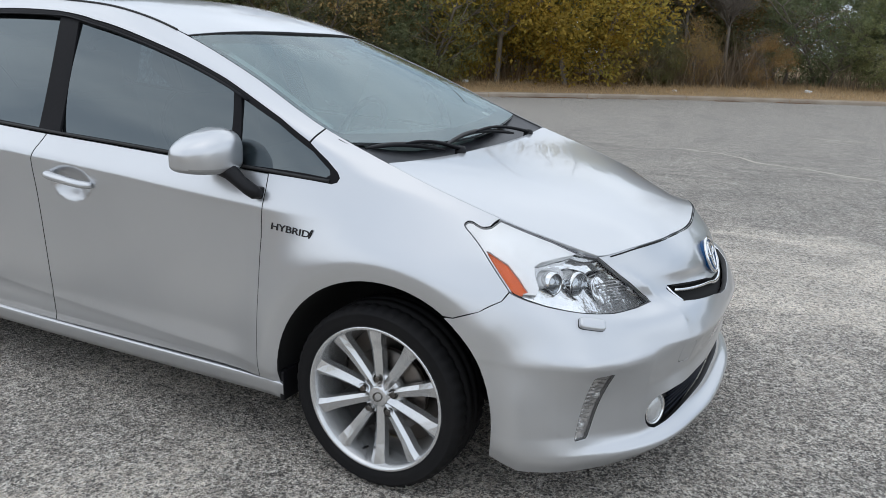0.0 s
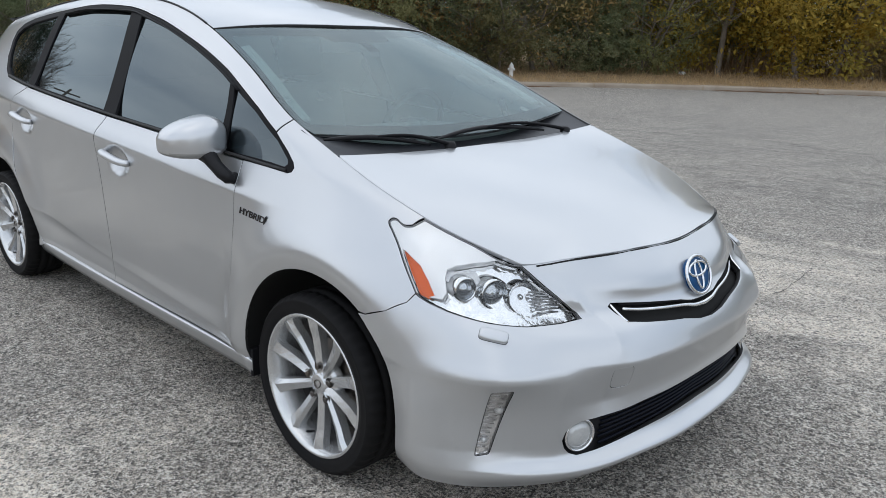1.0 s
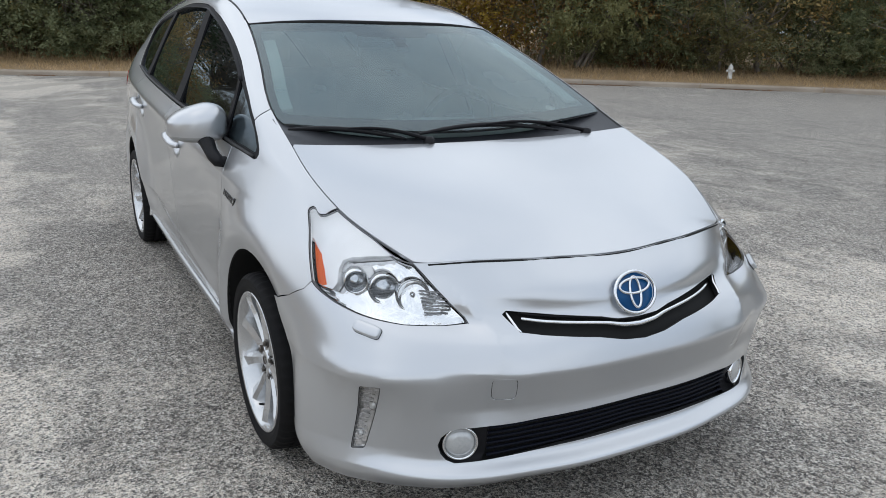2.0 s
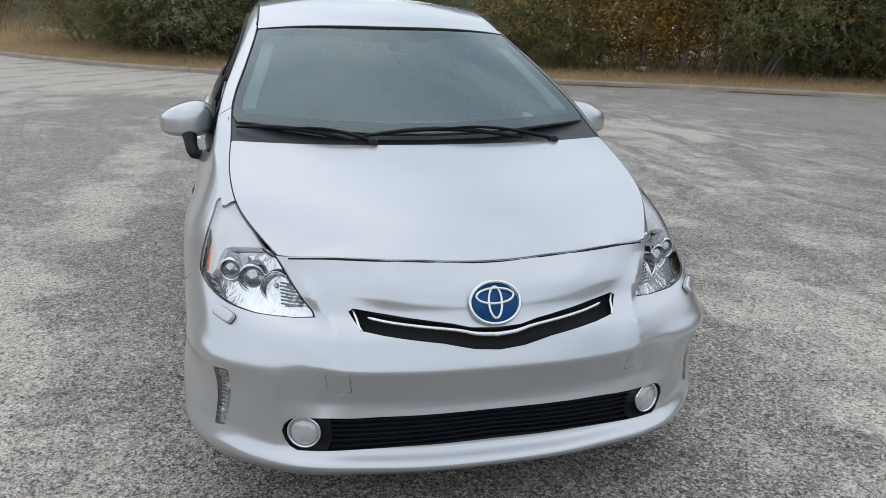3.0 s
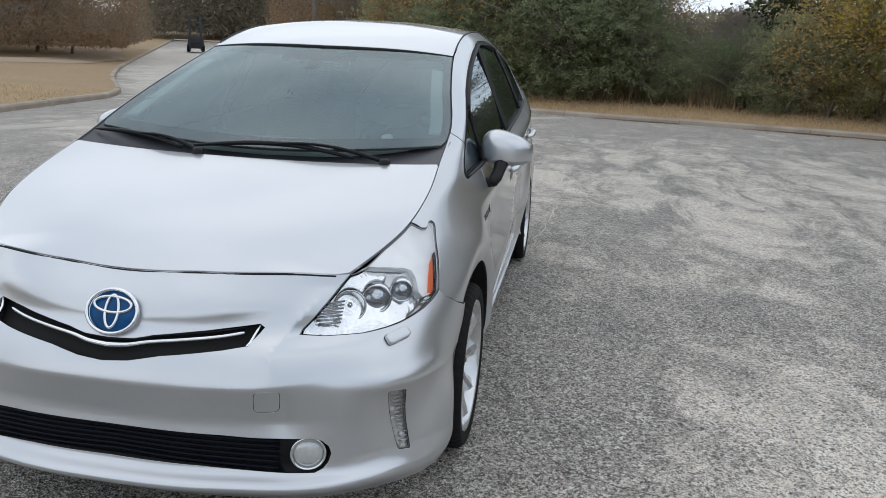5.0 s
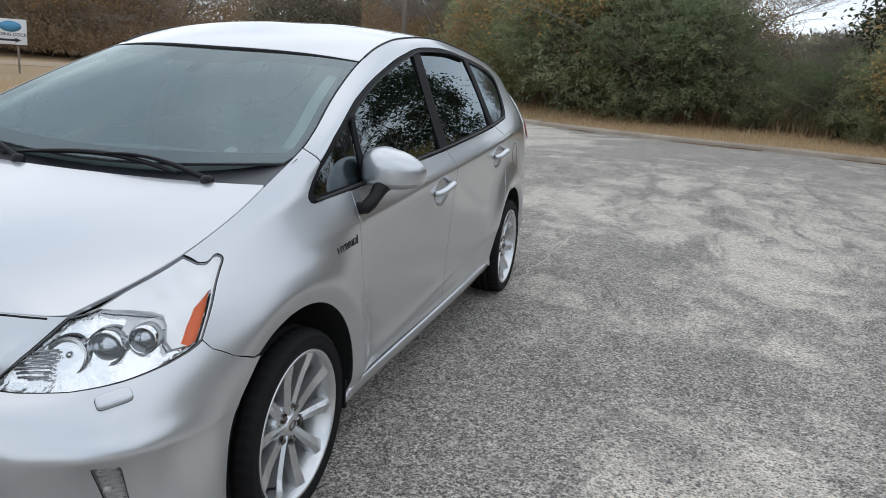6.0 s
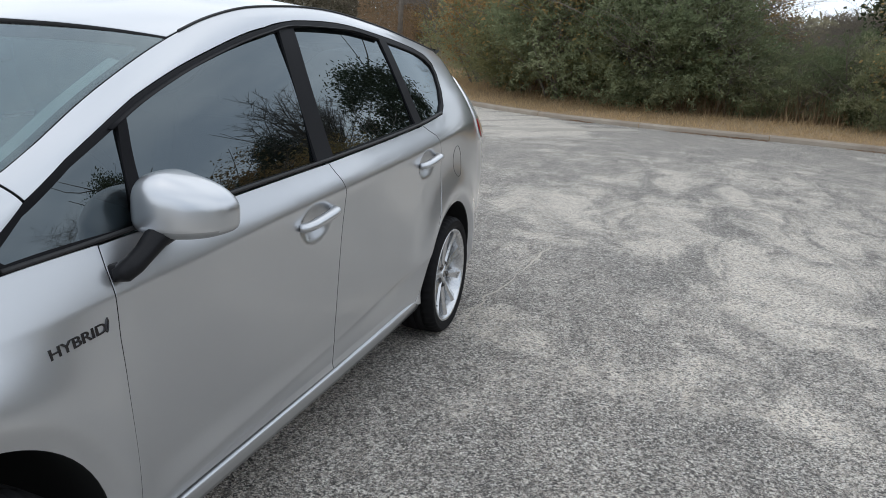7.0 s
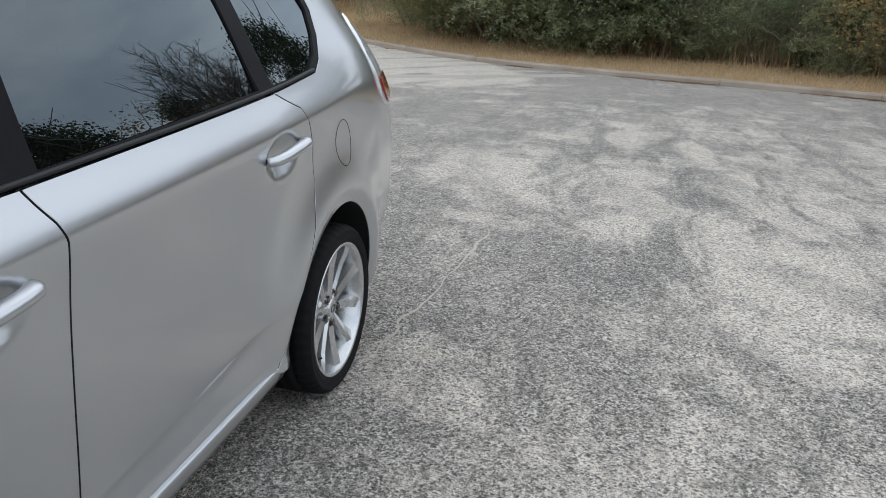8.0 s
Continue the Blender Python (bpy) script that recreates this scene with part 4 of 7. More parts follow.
LOWER_GRILLE = both([(2.28, 0.0, 0.379), (2.26, 0.2, 0.377), (2.2, 0.46, 0.367), (2.18, 0.53, 0.362), (2.165, 0.553, 0.352), (2.155, 0.569, 0.334), (2.15, 0.575, 0.311), (2.155, 0.569, 0.286), (2.16, 0.556, 0.270), (2.17, 0.535, 0.262), (2.2, 0.48, 0.264), (2.25, 0.25, 0.277), (2.28, 0.0, 0.281)])
trap = [np.array(p) for p in ((2.055, 0.765, 0.473), (2.089, 0.712, 0.480), (2.041, 0.744, 0.280), (2.012, 0.774, 0.274))]
SIGNAL = rounded([a + (b - a) * t for a, b in zip(trap, trap[1:] + trap[:1]) for t in (0.05, 0.35, 0.65, 0.95)], 1)


def patch_square(cx, cy, cz, w, h, n=2.0):
    """Rounded rectangle on the front: w along it, h up."""
    out = []
    for a in np.linspace(0, 2 * math.pi, 25)[:-1]:
        c, s = math.cos(a), math.sin(a)
        out.append((w / 2 * math.copysign(abs(c) ** (2 / n), c), h / 2 * math.copysign(abs(s) ** (2 / n), s)))
    phi = math.atan2(cy, cx - Front.POST)
    r = math.hypot(cx - Front.POST, cy)
    return [(Front.POST + r * math.cos(phi + a / r), r * math.sin(phi + a / r), cz + b) for a, b in out]


TOW = patch_square(2.25, 0.438, 0.477, 0.068, 0.066, 5)
flip_y = lambda pts: [(x, -y, z) for x, y, z in pts]  # noqa: E731
FRONT.dents = [(0.752, 0.395, 0.085, 0.125, 0.006)]
fo = FRONT.outline
holes = [fo(UPPER_GRILLE), fo(LOWER_GRILLE)]
for sgn in (1, -1):
    side_pts = (lambda p: p) if sgn > 0 else flip_y
    holes += [fo(side_pts(SIGNAL)), fo(side_pts(TOW))]
bumper = panel("front_bumper", FRONT, fo(both(bumper_half)), PAINT, car, holes=holes, gap=0.0009, step=0.0115, lip=0.02, folds=[fo([(Front.POST + math.cos(a), math.sin(a), float(line(np.array([abs(y)]))[0, 0]) + dz) for y in np.arange(-wide, wide, 0.008) for a in [math.asin(max(-0.95, min(0.95, y / 0.97)))]]) for line, wide in ((NOSE, 0.55), (BROW, 0.40)) for dz in (-0.007, 0.0, 0.007)])


def front_at(y, z, lift=0.0):
    """The place and the outward normal of the front at (y, z)."""
    x = 2.2
    for _ in range(12):
        q = fo([(x, y, z)])
        p = FRONT.place(q)[0]
        u = math.atan2(y, x - Front.POST)
        x = x + (p[0] - x) if abs(u) < 0.2 else Front.POST + abs(y) / math.tan(math.atan2(abs(p[1]), p[0] - Front.POST)) * (0.5 + 0.5 * abs(p[1]) / max(abs(y), 1e-3))
    n = FRONT.normal(q)[0]
    return Vector(p + n * lift), Vector(n)


def frame_at(p, n, up=(0, 0, 1)):
    n = Vector(n).normalized()
    ex = Vector(up).cross(n).normalized()
    ey = n.cross(ex)
    return Matrix(((ex.x, ey.x, n.x, p[0]), (ex.y, ey.y, n.y, p[1]), (ex.z, ey.z, n.z, p[2]), (0, 0, 0, 1)))


LAMP_DARK = material("lamp_frame", (0.22, 0.22, 0.225), rough=0.35, fine=0.2)
SIGNAL_SILVER = material("signal_reflector", (0.88, 0.87, 0.87), rough=0.16, metal=0.7, var=0.5, scale=40, tint=(0.55, 0.53, 0.52), bump=0.6, bump_scale=45)
NAVY = material("navy_black_plastic", (0.006, 0.008, 0.016), rough=0.5, fine=0.2, spec=0.15)
# grilles: dark trays behind the openings, with slats
grille_up = panel("upper_grille", FRONT, fo(UPPER_GRILLE), DARK, bumper, gap=-0.012, lift=-0.03, lip=0.0, label="black upper grille with a chrome bar")
ys = np.linspace(-0.352, 0.352, 41)
for drop, mat, rad, name in ((0.004, CHROME, 0.0046, "chrome_bar"), (0.020, BLACK, 0.004, "slat")):
    bm = bmesh.new()
    zs = curve([(0, 0.588), (0.05, 0.592), (0.1, 0.602), (0.2, 0.613), (0.3, 0.622), (0.36, 0.630)])(np.abs(ys))[:, 0] + drop
    if drop > 0.01:
        zs = zs - 0.006
    pts = FRONT.place(fo([(2.2, y, z) for y, z in zip(ys, zs)]))
    pts[:, 0] -= 0.009 + drop * 0.6
    tube(bm, pts, [rad * (1 + 0.5 * max(0, 1 - abs(y) / 0.12)) if drop < 0.01 else rad for y in ys], 8, flat=1.3)
    part(name, bm, mat, grille_up, "curved chrome bar" if drop < 0.01 else "")
for sgn in (1, -1):
    bm = bmesh.new()
    pts = FRONT.place(fo([(2.16, sgn * y, z) for y, z in ((0.383, 0.650), (0.368, 0.632), (0.354, 0.615), (0.345, 0.608))]))
    tube(bm, pts + np.array([-0.005, 0, 0]), 0.0045, 8)
    part("chrome_end", bm, CHROME, grille_up)
grille_low = panel("lower_grille", FRONT, fo(LOWER_GRILLE), DARK, bumper, gap=-0.012, lift=-0.05, lip=0.0, label="black lower grille with thin slats")
for k in range(6):
    bm = bmesh.new()
    ys2 = np.linspace(-0.44, 0.44, 31)
    pts = []
    for y in ys2:
        lo, hi = 0.283 - 0.03 * abs(y) / 0.5, 0.376 - 0.02 * (abs(y) / 0.5) ** 2
        pts.append((2.2, y, lo + (hi - lo) * (k + 0.5) / 6))
    p3 = FRONT.place(fo(pts))
    p3[:, 0] -= 0.026
    tube(bm, p3, 0.0052, 6, flat=0.7)
    part("slat", bm, NAVY, grille_low)
for sgn in (1, -1):
    side_pts = (lambda p: p) if sgn > 0 else flip_y
    panel("tow_cover", FRONT, fo(side_pts(TOW)), PAINT, bumper, gap=0.001, step=0.016, lip=0.01, label="square towing-eye cover")
    # fog lamp in its black corner pod
    bm = bmesh.new()
    lathe(bm, [(0.0, 0.012), (0.022, 0.0105), (0.037, 0.004), (0.042, -0.006)], 32, axis="z")
    p, n = Vector((2.173, sgn * 0.522, 0.311)), Vector((0.93, sgn * 0.36, 0.05))
    m = frame_at(p, n)
    bmesh.ops.transform(bm, matrix=m, verts=bm.verts[:])
    fog = part("fog_lamp", bm, material("fog_glass", (0.55, 0.56, 0.56), rough=0.12, coat=1.0, metal=0.3, fine=0.1), bumper, "round fog lamp with a chrome ring")
    bm = bmesh.new()
    lathe(bm, [(0.041, -0.012), (0.041, 0.003), (0.043, 0.007), (0.046, 0.008), (0.049, 0.005), (0.050, -0.004), (0.050, -0.03)], 40, axis="z")
    bmesh.ops.transform(bm, matrix=m, verts=bm.verts[:])
    part("chrome_ring", bm, CHROME, fog, "chrome ring")
    pod = patch_square(2.175, 0.515, 0.311, 0.15, 0.105, 3.2)
    panel("fog_pod", FRONT, fo(side_pts(pod)), BLACK, bumper, gap=0.0, lift=-0.028, lip=0.012, step=0.015)
    # upright signal lamp
    sig = panel("signal_lamp", FRONT, fo(side_pts(SIGNAL)), SIGNAL_SILVER, bumper, gap=0.001, lift=-0.012, lip=-0.010, step=0.012, label="upright clear signal lamp in the bumper")
    sig_in = inset(resample(np.array(fo(side_pts(SIGNAL)), float), 0.006), 0.0025)
    panel("signal_frame", FRONT, fo(side_pts(SIGNAL)), LAMP_DARK, sig, gap=0.0008, lift=-0.003, lip=0.012, step=0.008, holes=[sig_in])
    for i in range(13):
        zz = 0.462 - 0.0135 * i
        k = i / 12
        row = [(2.080 - 0.042 * k, 0.721 + 0.026 * k, zz), (2.052 - 0.042 * k, 0.757 + 0.014 * k, zz - 0.001)]
        bm = bmesh.new()
        tube(bm, FRONT.place(fo(side_pts(row))) - np.array([0.009, 0, 0]), 0.0016, 6)
        part("prism", bm, SIGNAL_SILVER, sig)
    for (bx, by, bz), size in (((2.066, 0.737, 0.405), 0.013), ((2.032, 0.757, 0.318), 0.011)):
        bm = bmesh.new()
        lathe(bm, [(0.0, 0.008), (size * 0.6, 0.006), (size, 0.0), (size * 1.05, -0.006)], 18, axis="z")
        q = fo(side_pts([(bx, by, bz)]))
        bmesh.ops.transform(bm, matrix=frame_at(FRONT.place(q)[0] - FRONT.normal(q)[0] * 0.011, FRONT.normal(q)[0]), verts=bm.verts[:])
        part("bulb", bm, LAMP_WHITE, sig, "pale bulb behind the clear lens")
    panel("signal_lens", FRONT, fo(side_pts(SIGNAL)), LENS, sig, gap=0.0015, lift=-0.001, lip=0.006, step=0.012)
    # headlamp washer cap
    q = fo([(2.02, 0.722, 0.611)])
    at = frame_at(FRONT.place(q)[0], FRONT.normal(q)[0]) @ Matrix.Rotation(radians(13), 4, "Z")
    for grow, name, mat, rings in ((1.0, "washer_cap", PAINT, ((1.0, -0.012), (1.0, 0.007), (0.985, 0.0105), (0.94, 0.013), (0.8, 0.0145), (0.4, 0.0155))), (1.02, "washer_gap", RUBBER_SHADE, ((1.0, -0.012), (1.0, 0.0012), (0.9, 0.0016)))):
        bm = bmesh.new()
        prev = None
        for s, h in rings:
            ring = []
            for a in np.linspace(0, math.tau, 41)[:-1]:
                c, d = math.cos(a), math.sin(a)
                rx, ry = 0.0385 * math.copysign(abs(c) ** 0.42, c), 0.0165 * math.copysign(abs(d) ** 0.42, d)
                edge = 1 - s
                ring.append(bm.verts.new(at @ Vector((rx * grow - math.copysign(edge * 0.0165, rx), ry * (1 + (grow - 1) * 2) * s, h))))
            if prev:
                for k in range(40):
                    bm.faces.new((prev[k], prev[(k + 1) % 40], ring[(k + 1) % 40], ring[k]))
            prev = ring
        bm.faces.new(prev)
        for v in bm.verts:
            v.co.y *= sgn
        bmesh.ops.recalc_face_normals(bm, faces=bm.faces[:])
        cap = part(name, bm, mat, bumper if mat == PAINT else cap)

# emblem
pe, ne = front_at(0.0, 0.671)
pe = pe + ne * 0.002
ne = (ne + Vector((0.25, 0, 0))).normalized()
m = frame_at(pe, ne)
bm = bmesh.new()
lathe(bm, [(0.0, 0.008), (0.9, 0.0065), (0.93, 0.004), (0.93, -0.01)], 48, axis="z")
bmesh.ops.transform(bm, matrix=m @ Matrix.Diagonal((0.072, 0.058, 1, 1)), verts=bm.verts[:])
emblem = part("emblem", bm, EMBLEM_BLUE, bumper, "oval chrome emblem with a blue ground")


def oval(cx, cy, a, b, z, n=40):
    return [m @ Vector((cx + a * math.cos(t), cy + b * math.sin(t), z)) for t in np.linspace(0, 2 * math.pi, n + 1)[:-1]]


for cx, cy, a, b, rad in ((0, 0, 0.072, 0.058, 0.0052), (0, 0.018, 0.053, 0.021, 0.0044), (0, 0.0, 0.0185, 0.043, 0.0044)):
    bm = bmesh.new()
    tube(bm, oval(cx, cy, a, b, 0.009), rad, 8, closed=True)
    part("chrome_oval", bm, CHROME, emblem)


# ---- headlamps ----
LAMP_BACK = on_side(LAMP_TAIL)
LAMP = LAMP_INNER[::-1] + [rail_at(1.92), rail_at(1.85), rail_at(1.78), rail_at(1.722)] + LAMP_BACK[::-1] + LAMP_FOOT[::-1]


def projector(host, at, radius, side, aim=(0.94, 0.33, 0.05)):
    p = Vector(at)
    mm = frame_at(p, Vector(aim))
    for name, prof, mat in (
        ("projector_ring", [(radius * 0.78, -0.03), (radius * 0.80, 0.006), (radius * 0.90, 0.012), (radius, 0.008), (radius * 1.04, -0.02), (radius * 1.0, -0.06)], CHROME),
        ("projector_glass", [(0.0, 0.016), (radius * 0.35, 0.014), (radius * 0.62, 0.007), (radius * 0.79, -0.004)], LAMP_BULB),
    ):
        bm = bmesh.new()
        lathe(bm, prof, 32, axis="z")
        bmesh.ops.transform(bm, matrix=mm, verts=bm.verts[:])
        for v in bm.verts:
            v.co.y *= side
        part(name, bm, mat, host)


LAMP_BULB = material("projector_glass", (0.55, 0.58, 0.61), rough=0.06, coat=0.5, metal=0.8, fine=0.1)
LAMP_EDGE = material("lamp_edge", (0.26, 0.26, 0.27), rough=0.3, metal=0.1, fine=0.2)
LAMP_GREY = material("lamp_grey", (0.66, 0.67, 0.68), rough=0.2, metal=0.7, var=0.3, scale=30, bump=0.3, bump_scale=30)


def headlamp(side):
    flipped = (lambda p: p) if side > 0 else flip_y
    lamp = panel("headlamp", FRONT, fo(flipped(LAMP)), REFLECTOR, car, gap=0.008, lift=-0.040, lip=-0.034, step=0.016, label="clear headlamp with twin projectors and amber reflector")
    lens = panel("lamp_lens", FRONT, fo(flipped(LAMP)), LENS, lamp, gap=0.0012, lift=0.0, lip=0.008, step=0.014)
    lens.visible_shadow = False
    rim_in = inset(resample(np.array(fo(flipped(LAMP)), float), 0.012), 0.0036)
    panel("lamp_border", FRONT, fo(flipped(LAMP)), LAMP_EDGE, lamp, gap=0.0015, lift=-0.003, lip=0.02, step=0.014, holes=[rim_in], label="dark edge of the lens")
    # white upper bezel
    bez = [rail_at(1.95), rail_at(1.85), rail_at(1.78), rail_at(1.722)] + LAMP_BACK[::-1] + [(1.825, 0.772, 0.684), (1.858, 0.742, 0.682), (1.862, 0.730, 0.70), (1.848, 0.723, 0.735), (1.846, 0.715, 0.752), (1.86, 0.70, 0.760), (1.89, 0.673, 0.765), (1.92, 0.645, 0.769), (1.94, 0.62, 0.774)]
    amb = [(x + 0.013, y, z) for x, y, z in LAMP_BACK if 0.694 < z < 0.79 and x > 1.69][::-1] + [(1.825, 0.774, 0.688), (1.836, 0.761, 0.694), (1.810, 0.757, 0.724), (1.780, 0.760, 0.757), (1.744, 0.771, 0.777)]
    panel("bezel", FRONT, fo(flipped(bez)), LAMP_WHITE, lamp, gap=0.0036, lift=-0.006, lip=0.03, step=0.012, holes=[fo(flipped(amb))], label="bright silver upper bezel")
    panel("amber_reflector", FRONT, fo(flipped(amb)), AMBER, lamp, gap=-0.004, lift=-0.020, lip=0.01, step=0.012, label="amber side reflector")
    box_top = [(1.90, 0.66, 0.755), (1.80, 0.725, 0.762), (1.795, 0.735, 0.738), (1.92, 0.65, 0.728)]
    panel("bulb_shield", FRONT, fo(flipped(box_top)), LAMP_GREY, lamp, gap=0.0, lift=-0.022, lip=0.02, step=0.014)
    projector(lamp, (1.945, 0.640, 0.690), 0.043, side)
    projector(lamp, (1.893, 0.700, 0.704), 0.034, side)
    # ribbed inner reflector
    mm = frame_at(Vector((1.995, 0.578, 0.677)), Vector((0.93, 0.32, 0.12)))
    bm = bmesh.new()
    lathe(bm, [(0.0, -0.034), (0.014, -0.030), (0.030, -0.016), (0.040, 0.0), (0.043, 0.006), (0.046, 0.004), (0.047, -0.03)], 30, axis="z")
    lathe(bm, [(0.0, 0.0), (0.006, -0.002), (0.008, -0.008), (0.008, -0.032)], 14, axis="z")
    bmesh.ops.transform(bm, matrix=mm, verts=bm.verts[:])
    for v in bm.verts:
        v.co.y *= side
    part("bowl", bm, CHROME, lamp, "small chrome reflector bowl")
    for i in range(7):
        bm = bmesh.new()
        z = 0.640 + i * 0.0085
        pts = FRONT.place(fo([(2.085, 0.508 - 0.004 * i, z), (2.06, 0.530, z + 0.001), (2.035, 0.548 + 0.004 * i, z + 0.002)]))
        tube(bm, pts - np.array([0.026, 0.004, 0]), 0.0026, 6)
        for v in bm.verts:
            v.co.y *= side
        part("rib", bm, LAMP_GREY, lamp)
    return lamp


for side in (1, -1):
    headlamp(side)


# ---- mirrors ----
def door_mirror(side):
    root_bm = bmesh.new()
    bmesh.ops.create_uvsphere(root_bm, u_segments=40, v_segments=24, radius=1.0)
    for v in root_bm.verts:
        x, y, z = v.co
        f = lambda t, e: math.copysign(abs(t) ** e, t)  # noqa: E731
        px = f(x, 0.72) * (0.100 if x > 0 else 0.075)
        py = f(y, 0.66) * 0.106
        pz = f(z, 0.68 if z > 0 else 0.42) * (0.084 if z > 0 else 0.060)
        pz += 0.012 * (-(py / 0.1)) * 0.6
        py_n = py / 0.103
        px *= 1 - 0.25 * max(0, py_n) ** 2
        lean_out = max(0, py_n + 0.45) / 1.45
        pz *= 1 - (0.46 if z > 0 else 0.22) * lean_out**1.6
        v.co = Vector((0.793 + px - 0.028 * max(0, py_n), side * (0.875 + py), 0.998 + pz))
    low = [fc for fc in root_bm.faces if fc.calc_center_median().z < 0.963]
    for fc in low:
        fc.material_index = 1
    if side < 0:
        bmesh.ops.reverse_faces(root_bm, faces=root_bm.faces[:])
    mirror = part("door_mirror", root_bm, [PAINT, MIRROR_LOW], car, "silver door mirror on a black foot")
    bm = bmesh.new()
    arm = [(0.962, 0.824, 0.884), (0.954, 0.840, 0.890), (0.936, 0.850, 0.904), (0.912, 0.856, 0.922), (0.88, 0.860, 0.948), (0.85, 0.865, 0.965)]
    rings = tube(bm, [(x, y * side, z) for x, y, z in arm], [0.018, 0.025, 0.025, 0.024, 0.028, 0.034], 14, flat=0.9)
    part("mirror_foot", bm, BLACK, mirror, "matt black mirror foot")
    bm = bmesh.new()
    box(bm, (0.935, 0.80, 0.868), (0.972, 0.838, 0.905), 0.010)
    for v in bm.verts:
        v.co.y *= side
    part("foot_plate", bm, BLACK, mirror)
    bm = bmesh.new()
    lathe(bm, [(0.0, -0.004), (0.9, -0.004), (1.0, 0.0), (1.02, 0.012)], 36, axis="x")
    bmesh.ops.transform(bm, matrix=Matrix.Translation((0.722, side * 0.862, 0.990)) @ Matrix.Rotation(radians(8 * side), 4, "Z") @ Matrix.Diagonal((1, 0.070, 0.044, 1)), verts=bm.verts[:])
    part("mirror_glass", bm, MIRROR_GLASS, mirror)
    return mirror


MIRROR_LOW = material("silver_lower_trim", (0.40, 0.41, 0.42), rough=0.4, metal=0.6, coat=0.4, var=0.05)
for side in (1, -1):
    door_mirror(side)


# ---- wheels ----
def wheel():
    w = empty("wheel")
    bm = bmesh.new()
    prof = [(0.230, 0.088), (0.240, 0.100), (0.258, 0.106), (0.274, 0.104), (0.276, 0.1055), (0.280, 0.102), (0.289, 0.094), (0.2945, 0.082), (0.2965, 0.062), (0.2965, 0.046), (0.290, 0.044), (0.290, 0.038), (0.298, 0.036), (0.298, 0.006), (0.291, 0.004)]
    prof = prof + [(r, -d) for r, d in prof[::-1]]
    rings = lathe(bm, prof, 144)
    for i, ring in enumerate(rings):
        if i % 3 == 0:
            for j in (6, 7, 8, 9, len(prof) - 10, len(prof) - 9, len(prof) - 8, len(prof) - 7):
                v = ring[j]
                k = 1 - 0.006 / math.hypot(v.co.x, v.co.z)
                v.co.x *= k
                v.co.z *= k
    part("tyre", bm, RUBBER, w, "black road tyre")
    bm = bmesh.new()
    lathe(bm, [(0.229, 0.086), (0.236, 0.093), (0.2365, 0.099), (0.232, 0.102), (0.226, 0.098), (0.221, 0.086), (0.214, 0.066), (0.205, 0.03), (0.196, -0.02), (0.199, -0.09), (0.230, -0.095), (0.230, -0.08)], 72)
    rim = part("rim", bm, ALLOY, w, "ten-spoke silver alloy rim")
    for i in range(10):
        bm = bmesh.new()
        rows = []
        for k in range(7):
            t = k / 6
            r = 0.030 + (0.224 - 0.030) * t
            half = 0.0135 + 0.0075 * t + 0.006 * max(0, t - 0.78) / 0.22
            d = 0.066 + 0.020 * t**1.5 + (0.004 if t > 0.8 else 0)
            skew = 0.35 if i % 2 else -0.35
            rows.append([bm.verts.new(p) for p in ((-half, d - 0.038, r), (-half, d - 0.010, r), (half * skew, d, r), (half, d - 0.010, r), (half, d - 0.038, r))])
        for a, b in zip(rows, rows[1:]):
            for j in range(4):
                bm.faces.new((a[j], a[j + 1], b[j + 1], b[j]))
        bm.faces.new(rows[-1])
        bmesh.ops.rotate(bm, verts=bm.verts[:], matrix=Matrix.Rotation(math.tau * i / 10, 3, "Y"))
        bmesh.ops.recalc_face_normals(bm, faces=bm.faces[:])
        part("spoke", bm, ALLOY, rim, smooth=False)
    bm = bmesh.new()
    lathe(bm, [(0.0, 0.070), (0.029, 0.070), (0.032, 0.068), (0.034, 0.062), (0.040, 0.058), (0.062, 0.054), (0.072, 0.046), (0.076, 0.02)], 60)
    hub = part("hub", bm, ALLOY, rim)
    bm = bmesh.new()
    tube(bm, [(0.017 * math.cos(a), 0.071, 0.013 * math.sin(a)) for a in np.linspace(0, math.tau, 25)[:-1]], 0.0022, 6, closed=True)
    part("cap_ring", bm, STEEL, rim)
    for i in range(5):
        a = math.tau * (i + 0.5) / 5
        bm = bmesh.new()
        lathe(bm, [(0.014, 0.0605), (0.0135, 0.046), (0.010, 0.046), (0.010, 0.066), (0.0075, 0.069), (0.0, 0.069)], 6)
        lathe(bm, [(0.0165, 0.062), (0.0145, 0.058), (0.0142, 0.046)], 16)
        bmesh.ops.translate(bm, verts=bm.verts[:], vec=(0.057 * math.sin(a), 0.004, 0.057 * math.cos(a)))
        part("lug_nut", bm, STEEL, rim, smooth=False)
    bm = bmesh.new()
    lathe(bm, [(0.07, 0.012), (0.135, 0.012), (0.138, 0.005), (0.138, -0.008), (0.07, -0.01)], 48)
    lathe(bm, [(0.0, -0.06), (0.197, -0.06)], 40)
    part("brake_disc", bm, STEEL, w, "rusty grey brake disc")
    bm = bmesh.new()
    box(bm, (0.08, -0.05, -0.07), (0.165, 0.03, 0.07), 0.012)
    part("caliper", bm, DARK, w)
    bm = bmesh.new()
    tube(bm, [(0.196 * math.sin(0.9), 0.055, -0.196 * math.cos(0.9)), (0.185 * math.sin(0.9), 0.085, -0.185 * math.cos(0.9))], 0.004, 8)
    part("valve", bm, BLACK, w)
    return w


